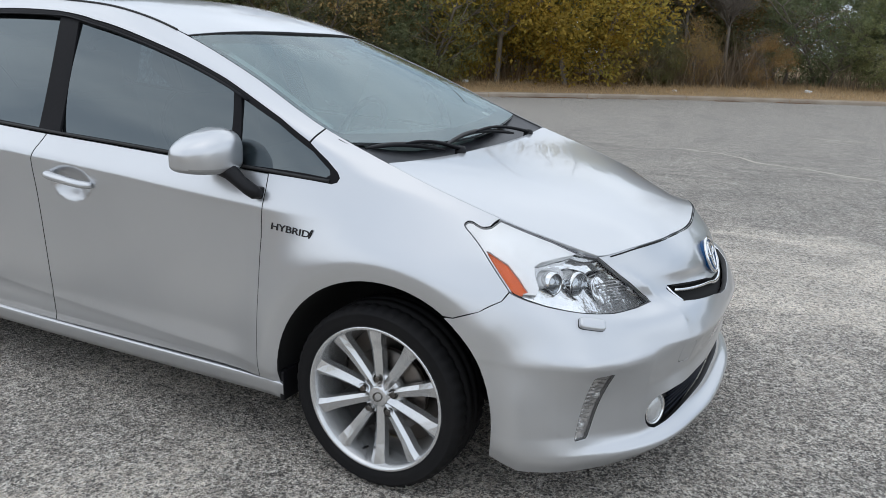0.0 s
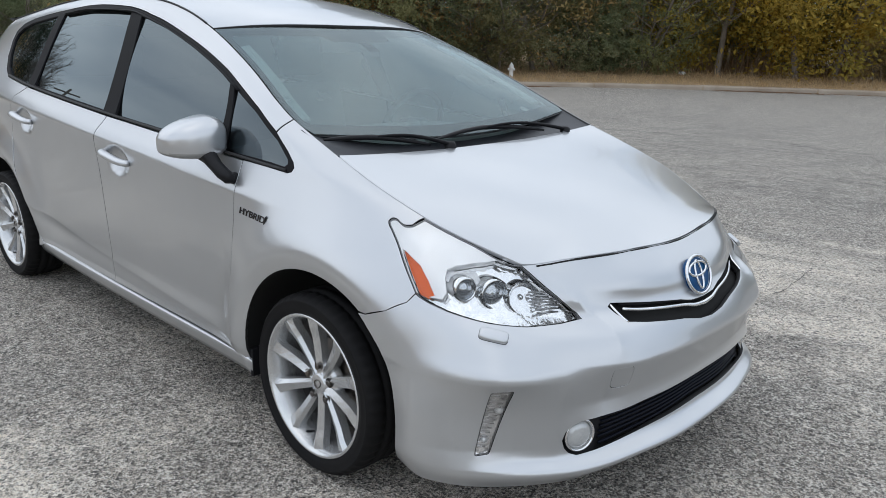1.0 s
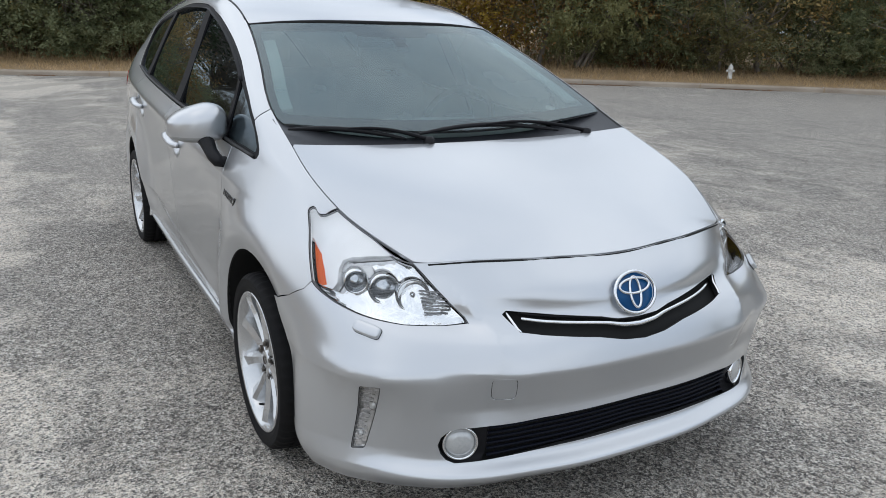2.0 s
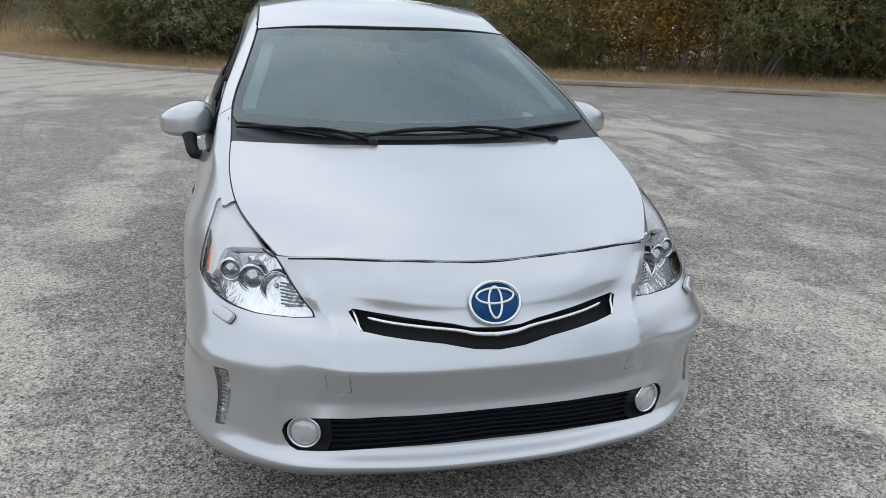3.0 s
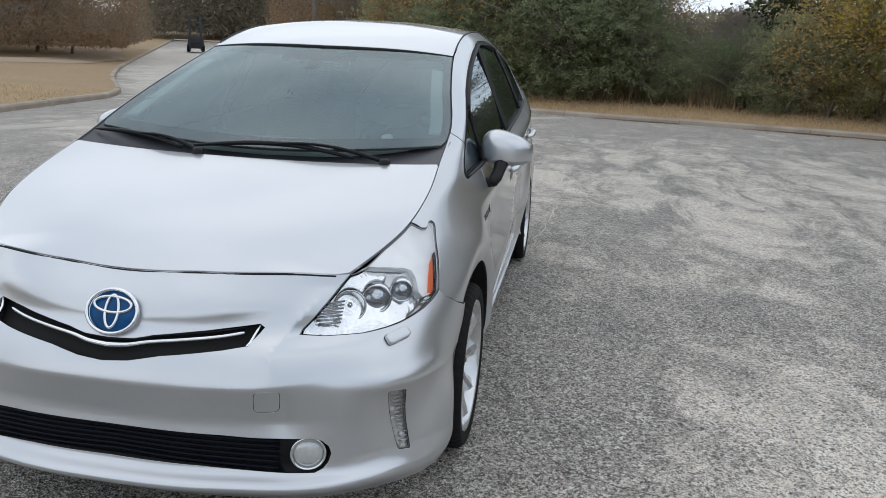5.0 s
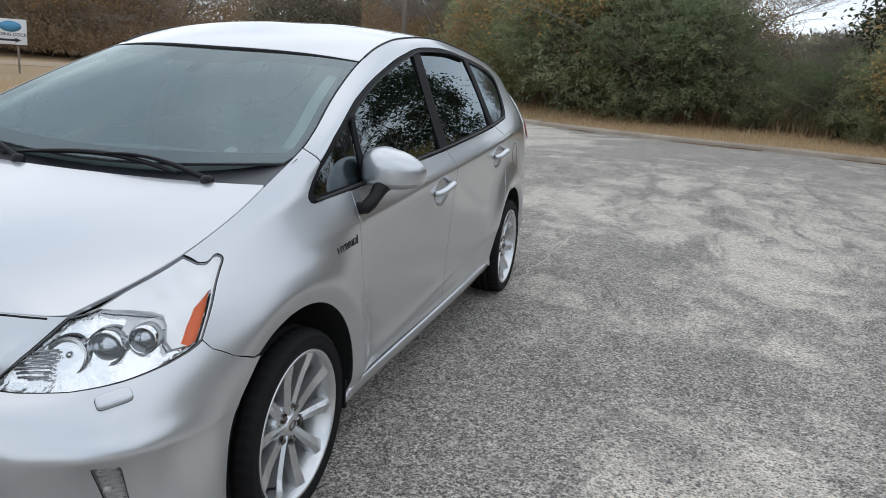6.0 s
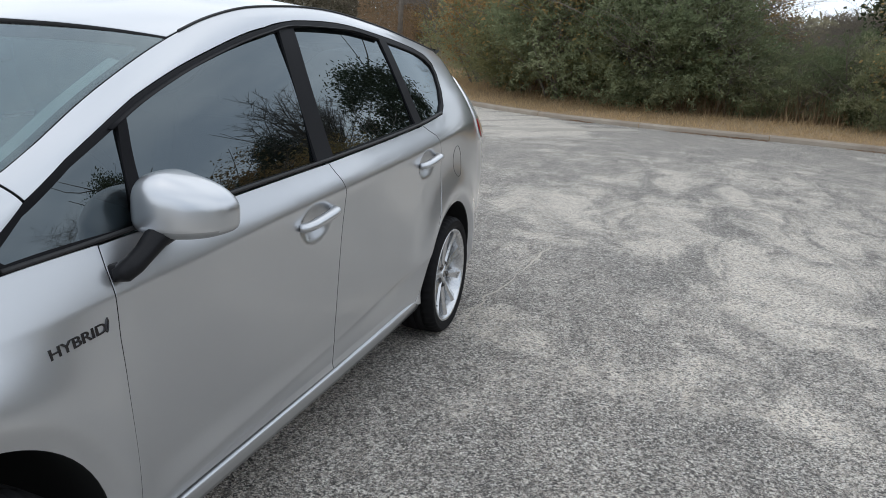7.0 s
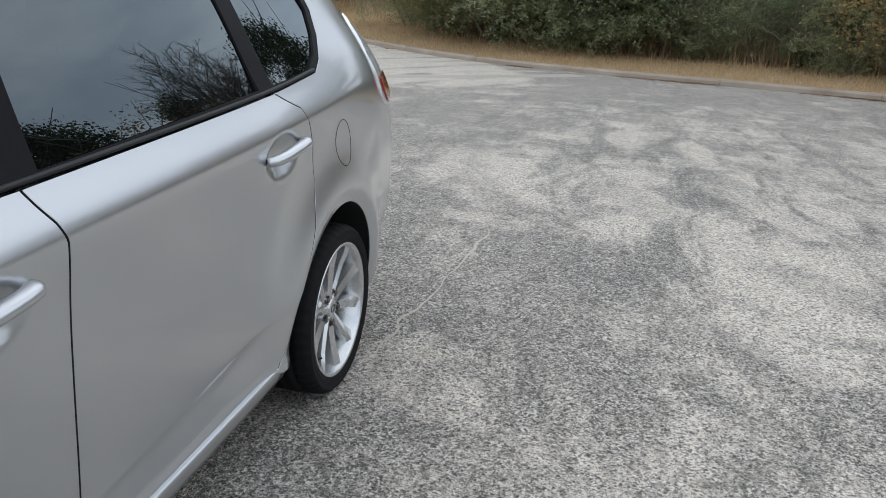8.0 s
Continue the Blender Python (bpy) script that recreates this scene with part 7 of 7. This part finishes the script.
BEARING = np.degrees(np.arctan2(KERB[:, 1], KERB[:, 0])) % 360


def at_bearing(deg, d):
    return along(int(np.argmin(np.abs(BEARING - deg))), d)


# front rows of the wood, by bearing from the car
for deg, d, pat, sc in (
    (62, 5.0, greens[1], 0.9), (66, 6.5, greens[2], 0.9), (70, 5.2, greens[0], 0.8), (74, 6.5, greens[1], 0.9), (78, 5.4, greens[2], 0.7), (81, 7.0, greens[0], 0.9),
    (85, 7.5, bares[2], 0.8), (88.0, 6.4, fan, 0.42), (91.5, 7.4, fan, 0.46), (87, 10.5, greens[2], 1.15), (89.5, 11, rusts[0], 1.25), (92, 10.8, greens[0], 1.2), (93.5, 9.5, rusts[1], 1.1), (86.5, 5.0, rusts[1], 0.34), (91.5, 5.2, rusts[0], 0.36), (93.5, 5.4, greens[2], 0.42), (96, 5.0, rusts[1], 0.30), (94, 8.0, bares[0], 0.7), (84, 9.5, rusts[0], 0.8), (90, 10.0, rusts[1], 0.9), (95, 9.0, greens[2], 0.8),
    (98.5, 5.2, golds[0], 0.95), (102.5, 4.8, golds[1], 1.0), (106.5, 5.4, golds[0], 1.0), (109.5, 6.5, golds[1], 0.85),
    (111.5, 5.5, greens[2], 0.8), (114, 6.0, rusts[1], 0.9), (116.5, 5.6, greens[0], 0.8), (119, 6.0, greens[1], 0.9), (121.5, 5.2, rusts[0], 1.0), (124, 5.4, greens[2], 0.9), (126.5, 6.0, greens[0], 1.0),
    (129, 5.6, rusts[1], 0.9), (131.5, 6.5, greens[1], 1.0), (134, 6.4, greens[0], 1.05), (137, 5.2, greens[2], 1.0), (140, 5.4, rusts[0], 0.95), (143, 5.2, rusts[1], 1.05), (145.5, 5.8, golds[1], 0.7), (148, 5.4, rusts[0], 0.9),
    (151, 5.6, rusts[1], 1.0), (152.5, 5.0, greens[2], 0.6), (154, 6.0, golds[0], 0.72), (156.5, 5.2, rusts[0], 0.8), (159.5, 5.0, greens[0], 0.5), (162, 5.2, greens[1], 0.54), (164.5, 4.8, greens[0], 0.48), (167.5, 5.2, greens[1], 0.5), (171, 4.9, greens[0], 0.46), (174, 5.0, greens[0], 0.60), (177, 5.2, greens[2], 0.7), (180, 5.0, greens[1], 1.1), (183, 5.2, greens[0], 1.1), (186, 5.4, greens[2], 1.0), (188, 4.6, greens[1], 1.1), (190.5, 4.8, rusts[0], 1.1), (192, 4.2, greens[0], 1.0), (194, 4.6, rusts[1], 1.1), (195.5, 4.2, greens[2], 0.9), (197, 4.4, greens[0], 0.8), (198.5, 4.6, rusts[0], 1.0), (200, 4.6, greens[1], 0.9),
):
    x, y = at_bearing(deg, d - (1.9 if deg < 160 else 0.9))
    plant(pat, x, y, sc, group="wood's edge")
for deg, d, pat, sc, turn in ((98, 9.0, greens[0], 1.2, 40), (101, 9.5, greens[1], 1.3, 130), (104, 9.0, greens[2], 1.15, 220), (107, 9.5, greens[0], 1.2, 300)):
    plant(pat, *at_bearing(deg, d), sc, turn=turn, group="wood behind the edge", tall=sc)
for k in range(26):
    i = int(rng.uniform(14, len(KERB) - 26))
    x, y = along(i, rng.uniform(8.5, 15))
    if 158 < BEARING[i] < 179:
        continue
    plant((greens + rusts + [bares[2], bares[1], greens[0], greens[1]])[k % 9], x, y, rng.uniform(0.8, 1.05), group="wood behind the edge")
# taller trees that stand over the edge and mirror in the windows
TALL = {(131.5, tall_green.name): 1.1, (134.3, tall_green.name): 1.02, (137, tall_green.name): 0.86, (139.6, tall_green.name): 0.72, (142.4, tall_green.name): 0.68, (146.6, tall_green.name): 0.84, (150.9, fan.name): 1.0, (161, tall_green.name): 1.0, (193.5, tall_green.name): 0.9}
for deg, d, pat, sc in ((104, 13, bares[0], 1.0), (118, 11, bares[0], 0.9), (126, 13, tall_green, 0.7), (131.5, 9.5, tall_green, 0.75), (134.3, 10, tall_green, 0.7), (137, 9.5, tall_green, 0.65), (139.6, 10, tall_green, 0.6), (142.4, 9.5, tall_green, 0.6), (146.6, 9.5, tall_green, 0.42), (150.9, 10.5, fan, 1.0), (161, 10, tall_green, 0.85), (164, 13, bares[1], 0.7), (168, 10, bares[1], 0.6), (170.5, 9, bares[1], 0.55), (173, 10, bares[1], 0.6), (182, 12, rusts[0], 1.35), (193.5, 6.5, tall_green, 0.68), (189, 7.5, bares[0], 0.9), (184, 13, tall_green, 0.7), (191, 12, bares[0], 0.8), (197, 13, bares[2], 1.0)):
    x, y = at_bearing(deg, d)
    plant(pat, x, y, sc, group="tall trees", tall=TALL.get((deg, pat.name)))
for deg, r, pat, sc in ((191.8, 46, fan, 1.2), (188.4, 44, tall_green, 1.25), (195, 50, fan, 1.15)):
    plant(pat, r * math.cos(radians(deg)), r * math.sin(radians(deg)), sc, group="tall trees", tall=sc)
for k in range(26):
    i = int(rng.uniform(len(KERB) - 36, len(KERB) - 3))
    x, y = along(i, rng.uniform(4.5, 13))
    plant((bares + rusts + greens)[k % 8], x, y, rng.uniform(0.8, 1.2), group="wood along the lane")
# far side of the lane and the field, and round behind the camera
for k in range(34):
    a = radians(rng.uniform(204, 250))
    r = rng.uniform(40, 54)
    plant((bares + rusts + [bares[1], greens[2]])[k % 7], r * math.cos(a), r * math.sin(a), rng.uniform(0.7, 1.1), group="thicket over the field")
# unseen trees behind the camera, added to close the place and feed reflections
for k in range(26):
    a = radians(rng.uniform(250, 420))
    r = rng.uniform(34, 50)
    plant((greens + rusts)[k % 5], r * math.cos(a), r * math.sin(a), rng.uniform(0.9, 1.25), group="trees behind")


def strew(count, i0, i1, d0, d1, high, lean, width, mat, name, label, dense=0.0, line=None, out=None):
    """Stalks over a belt along the kerb."""
    line, out = (KERB, KERB_OUT) if line is None else (line, out)
    t = rng.uniform(i0, i1, count)
    i = np.clip(t.astype(int), 0, len(line) - 2)
    f = (t - i)[:, None]
    p = line[i] * (1 - f) + line[i + 1] * f
    d = rng.uniform(d0, d1, count)
    p = p + out[i] * d[:, None]
    if dense:
        keep = np.array([noise.noise((x * dense, y * dense, 3.1)) for x, y in p]) > rng.uniform(-0.25, 0.3, count)
        p, d = p[keep], d[keep]
    z = bank(p[:, 0], p[:, 1], d) - 0.02
    base = np.column_stack([p, z])
    h = high * rng.uniform(0.45, 1.25, len(p))
    tip = base + np.column_stack([rng.normal(0, lean, len(p)) * h, rng.normal(0, lean, len(p)) * h, h])
    ob = blades(name, base, tip, width * rng.uniform(0.6, 1.5, len(p)), mat)
    return tagged(ob, label, "grass" if "grass" in name else "scrub", kind="stuff")


def index_of(deg):
    return int(np.argmin(np.abs(BEARING - deg)))


strew(110000, 8, len(KERB) - 30, 0.16, 4.6, 0.13, 0.55, 0.006, GRASS, "verge_grass", "short dry grass on the verge")
strew(16000, 8, len(KERB) - 30, 2.2, 5.0, 0.32, 0.35, 0.008, GRASS, "long_grass", "longer dry grass before the wood", dense=0.6)
strew(9000, 12, len(KERB) - 26, 3.0, 7.0, 1.2, 0.22, 0.011, SCRUB, "scrub", "leafless brown undergrowth", dense=0.35)
strew(1200, index_of(86), index_of(97), 3.0, 8.0, 1.7, 0.5, 0.016, SCRUB, "scrub", "tangled leafless thicket")
strew(1500, index_of(90), index_of(112), 3.4, 4.8, 1.0, 0.18, 0.012, REED, "reed_grass", "tall dry reddish grass", dense=0.9)
strew(1300, index_of(127.5), index_of(132.5), 3.4, 5.0, 1.3, 0.42, 0.008, REED, "reed_grass", "clump of tall dry reddish grass")
strew(2600, index_of(164), index_of(197), 3.0, 4.6, 0.95, 0.15, 0.010, REED, "reed_grass", "tall dry reddish grass below the shrubs", dense=0.8)
strew(30000, 8, 36, 0.2, 14.0, 0.13, 0.5, 0.010, GRASS, "field_grass", "dry grass of the open field", line=FIELD, out=FIELD_OUT)
# pine straw and leaves washed against the foot of the kerb
t = rng.uniform(8, len(KERB) - 28, 30000)
i = np.clip(t.astype(int), 0, len(KERB) - 2)
f = (t - i)[:, None]
p = KERB[i] * (1 - f) + KERB[i + 1] * f - KERB_OUT[i] * np.abs(rng.normal(0.05, 0.13, len(t)))[:, None]
keep = np.array([noise.noise((x * 0.55, y * 0.55, 8.7)) for x, y in p]) > rng.uniform(0.12, 0.4, len(t))
p = p[keep]
base = np.column_stack([p, rise(p[:, 0], p[:, 1]) + 0.006 + 0.012 * rng.random(len(p))])
tip = base + rng.normal(0, 0.05, (len(p), 3)) * [1, 1, 0.12]
tagged(blades("leaf_litter", base, tip, 0.009 * rng.uniform(0.5, 1.5, len(p)), STRAW, wide=0.5), "reddish leaf litter washed against the kerb", "litter", kind="stuff")
n_thick = 16000
ang, rad = np.radians(rng.uniform(202, 252, n_thick)), rng.uniform(37, 52, n_thick)
px, py = rad * np.cos(ang), rad * np.sin(ang)
pz = bank(px, py, np.full(n_thick, 25.0)) - 0.1
off_road = ~inside(np.column_stack([px, py]), LOT)
px, py, pz = px[off_road], py[off_road], pz[off_road]
n_thick = len(px)
hh = rng.uniform(0.6, 3.4, n_thick)
base = np.column_stack([px, py, pz])
tip = base + np.column_stack([rng.normal(0, 0.5, n_thick) * hh, rng.normal(0, 0.5, n_thick) * hh, hh * 0.8])
tagged(blades("thicket", base, tip, 0.009 * rng.uniform(0.6, 1.6, n_thick), SCRUB), "brown leafless thicket on the bank", "scrub", kind="stuff")
n_mass = 90000
ang, rad = np.radians(rng.uniform(199, 256, n_mass)), rng.uniform(36.5, 58, n_mass)
px, py = rad * np.cos(ang), rad * np.sin(ang)
off_road = ~inside(np.column_stack([px, py]), LOT)
px, py, ang, rad = px[off_road], py[off_road], ang[off_road], rad[off_road]
n_mass = len(px)
base = np.column_stack([px, py, bank(px, py, np.full(n_mass, 25.0)) + 6.5 * rng.random(n_mass) ** 1.1 * (0.75 + 0.3 * np.sin(ang * 23)) * np.clip((rad - 35) / 14, 0.08, 1)])
tip = base + rng.normal(0, 0.13, (n_mass, 3))
tagged(blades("thicket", base, tip, 0.045 * rng.uniform(0.6, 1.5, n_mass), BROWN_LEAF, wide=0.5), "brown leafy thicket on the bank beyond the field", "scrub", kind="stuff")
n_low = 45000
ang, rad = np.radians(rng.uniform(203, 256, n_low)), 35.5 + 13 * rng.random(n_low) ** 1.3
px, py = rad * np.cos(ang), rad * np.sin(ang)
off_road = ~inside(np.column_stack([px, py]), LOT)
px, py, ang, rad = px[off_road], py[off_road], ang[off_road], rad[off_road]
n_low = len(px)
lump = np.array([0.5 + 0.9 * noise.noise((x * 0.35, y * 0.35, 2.2)) for x, y in zip(px, py)])
base = np.column_stack([px, py, bank(px, py, np.full(n_low, 25.0)) + rng.random(n_low) ** 1.4 * np.clip(0.35 + 1.6 * lump + 0.12 * (rad - 36), 0.15, 3.0)])
tip = base + rng.normal(0, 0.11, (n_low, 3))
tagged(blades("thicket", base, tip, 0.03 * rng.uniform(0.5, 1.5, n_low), BROWN_LEAF, wide=0.5), "low reddish-brown scrub at the edge of the field", "scrub", kind="stuff")
# wood that closes the far end of the lane
n_end = 45000
ang, rad = np.radians(rng.normal(206, 4.5, n_end)), rng.uniform(82, 97, n_end)
px, py = rad * np.cos(ang), rad * np.sin(ang)
base = np.column_stack([px, py, bank(px, py, np.full(n_end, 25.0)) + 9.0 * rng.random(n_end) ** 1.1 * (0.8 + 0.25 * np.sin(ang * 61))])
tip = base + rng.normal(0, 0.3, (n_end, 3))
tagged(blades("far_wood", base, tip, 0.08 * rng.uniform(0.6, 1.5, n_end), FAR, wide=0.5), "brown leafy wood beyond the lane", "wood", kind="stuff")
# leaf mass of the deep wood, so that no sky shows low between the trees
n_far = 60000
t = rng.uniform(6, len(KERB) - 2, n_far)
i = np.clip(t.astype(int), 0, len(KERB) - 2)
d = rng.uniform(15, 24, n_far)
p = KERB[i] + KERB_OUT[i] * d[:, None] + rng.normal(0, 0.5, (n_far, 2))
seen = np.degrees(np.arctan2(p[:, 1] - 1.8, p[:, 0] - 3.0)) % 360
low_gap = np.exp(-(((seen - 173.4) / 3.8) ** 6))
hz = (4.6 - 1.5 * low_gap) * rng.random(n_far) ** 0.8
base = np.column_stack([p, bank(p[:, 0], p[:, 1], d) + hz])
tip = base + rng.normal(0, 0.16, (n_far, 3))
tagged(blades("far_wood", base, tip, 0.045 * rng.uniform(0.6, 1.5, n_far), FAR, wide=0.5), "shaded depth of the wood", "wood", kind="stuff")


# ---- things on the verge ----
def hydrant(x, y, z):
    h = empty("fire_hydrant", Matrix.Translation((x, y, z)) @ Matrix.Diagonal((0.72, 0.72, 0.72, 1)))
    white = material("white_hydrant_paint", (0.66, 0.66, 0.64), rough=0.5, var=0.4, scale=9, tint=(0.42, 0.40, 0.36))
    bm = bmesh.new()
    lathe(bm, [(0.0, 0.0), (0.13, 0.0), (0.13, 0.03), (0.085, 0.05), (0.08, 0.40), (0.10, 0.42), (0.10, 0.45), (0.085, 0.47)], 20, axis="z")
    part("barrel", bm, white, h)
    bm = bmesh.new()
    lathe(bm, [(0.09, 0.47), (0.085, 0.53), (0.06, 0.58), (0.03, 0.60), (0.03, 0.64), (0.0, 0.64)], 20, axis="z")
    part("bonnet", bm, white, h)
    for a in (0, 180, 90):
        bm = bmesh.new()
        lathe(bm, [(0.0, 0.15 if a != 90 else 0.18), (0.05, 0.15 if a != 90 else 0.18), (0.055, 0.12), (0.045, 0.10), (0.045, 0.05)], 14, axis="x")
        bmesh.ops.transform(bm, matrix=Matrix.Translation((0, 0, 0.37)) @ Matrix.Rotation(radians(a + 40), 4, "Z"), verts=bm.verts[:])
        part("outlet_cap", bm, white, h)
    tagged(h, "white-painted fire hydrant standing in dry grass", "hydrant")


def land(x, y):
    return field_land(x, y)


hydrant(-11.3, 15.8, land(-11.3, 15.8) - 0.06)


def litter(x, y, s, seed, label="crumpled white litter lying in the grass"):
    bm = bmesh.new()
    bmesh.ops.create_icosphere(bm, subdivisions=2, radius=s)
    r = random.Random(seed)
    for v in bm.verts:
        v.co *= r.uniform(0.55, 1.2)
        v.co.z *= 0.55
    ob = part("litter", bm, material("white_litter", (0.7, 0.7, 0.7), rough=0.5, var=0.2), None, smooth=False)
    ob.location = (x, y, land(x, y) + s * 0.2)
    tagged(ob, label, "litter", group="litter on the verge")


for k, (deg, d, s) in enumerate(((108.5, 3.2, 0.13), (97, 3.6, 0.10), (93.5, 1.4, 0.08), (84, 2.2, 0.13), (146, 3.4, 0.17), (140, 3.6, 0.12))):
    x, y = at_bearing(deg, d)
    litter(x, y, s, k)


def sign_board(x, y, z):
    root = empty("sign", Matrix.Translation((x, y, z)) @ Matrix.Rotation(radians(48), 4, "Z"))
    white = material("white_board", (0.75, 0.76, 0.78), rough=0.5, var=0.1)
    blue = material("sign_blue", (0.08, 0.30, 0.50), rough=0.5, fine=0.1)
    dark = material("sign_black", (0.02, 0.025, 0.035), rough=0.5, fine=0.1)
    bm = bmesh.new()
    box(bm, (-0.015, -0.5, 1.0), (0.015, 0.5, 1.75), 0.004)
    board = part("board", bm, white, root)
    for y0 in (-0.4, 0.25):
        bm = bmesh.new()
        box(bm, (-0.07, y0 - 0.03, -0.1), (-0.017, y0 + 0.03, 1.8), 0.004)
        part("post", bm, BARK, root)
    bm = bmesh.new()
    lathe(bm, [(0.0, 0.02), (1.0, 0.02), (1.0, 0.012)], 32, axis="x")
    bmesh.ops.transform(bm, matrix=Matrix.Translation((0, 0.06, 1.53)) @ Matrix.Diagonal((1, 0.30, 0.16, 1)), verts=bm.verts[:])
    part("oval", bm, blue, board)
    up = Matrix(((0, 0, 1, 0.02), (1, 0, 0, 0.0), (0, 1, 0, 1.29), (0, 0, 0, 1)))
    letters("LOADING DOCK", 0.13, 0.002, dark, board, up, name="lettering")
    bm = bmesh.new()
    box(bm, (0.015, -0.32, 1.10), (0.022, 0.18, 1.16))
    vs = [bm.verts.new(p) for p in ((0.022, 0.18, 1.06), (0.022, 0.34, 1.13), (0.022, 0.18, 1.20))]
    bm.faces.new(vs)
    part("arrow", bm, dark, board)
    tagged(root, "white sign board with a dark arrow on wooden posts", "sign")


sign_board(-15.6, -18.1, land(-15.6, -18.1) - 0.15)


def utility_pole(x, y, z, h, label):
    root = empty("utility_pole", Matrix.Translation((x, y, z)))
    bm = bmesh.new()
    tube(bm, [(0, 0, -0.3), (0, 0, h * 0.5), (0, 0, h)], [0.16, 0.14, 0.11], 10)
    part("pole", bm, BARK, root)
    for hz in (h - 0.5, h - 1.5):
        bm = bmesh.new()
        box(bm, (-0.06, -1.1, hz), (0.06, 1.1, hz + 0.12), 0.01)
        part("cross_arm", bm, BARK, root)
    root.matrix_basis = Matrix.Translation((x, y, z)) @ Matrix.Rotation(radians(35), 4, "Z")
    tagged(root, label, "pole")


utility_pole(-38.5, -14.0, land(-38.5, -14.0), 8.5, "plain dark wooden pole at the lane")


def forklift(x, y, z):
    root = empty("forklift", Matrix.Translation((x, y, z)) @ Matrix.Rotation(radians(28), 4, "Z"))
    navy = material("dark_machine_paint", (0.035, 0.038, 0.05), rough=0.5, var=0.3, scale=6)
    bm = bmesh.new()
    box(bm, (-1.1, -0.55, 0.25), (0.8, 0.55, 1.05), 0.08)
    part("body", bm, navy, root)
    for y0 in (-0.38, 0.38):
        bm = bmesh.new()
        box(bm, (0.85, y0 - 0.06, 0.1), (1.0, y0 + 0.06, 2.5), 0.01)
        part("mast_rail", bm, navy, root)
        bm = bmesh.new()
        tube(bm, [(-0.7, y0, 1.0), (-0.5, y0, 2.1), (0.5, y0, 2.15), (0.7, y0, 1.0)], 0.04, 6)
        part("guard_bar", bm, navy, root)
        bm = bmesh.new()
        box(bm, (1.0, y0 - 0.06, 0.1), (2.0, y0 + 0.06, 0.15), 0.01)
        part("fork", bm, navy, root)
        for x0 in (-0.7, 0.55):
            bm = bmesh.new()
            lathe(bm, [(0.0, -0.1), (0.25, -0.1), (0.28, -0.06), (0.28, 0.06), (0.25, 0.1), (0.0, 0.1)], 18)
            bmesh.ops.translate(bm, verts=bm.verts[:], vec=(x0, y0 * 1.35, 0.28))
            part("wheel", bm, RUBBER, root)
    bm = bmesh.new()
    for hz in (0.7, 1.6, 2.45):
        box(bm, (0.88, -0.42, hz), (0.98, 0.42, hz + 0.08), 0.01)
    box(bm, (-0.6, -0.42, 2.1), (0.6, 0.42, 2.16), 0.01)
    part("cross_bar", bm, navy, root)
    tagged(root, "dark forklift truck standing at the end of the lane", "forklift")


forklift(-49.3, -26.9, float(rise(-49.3, -26.9)) + 0.02)
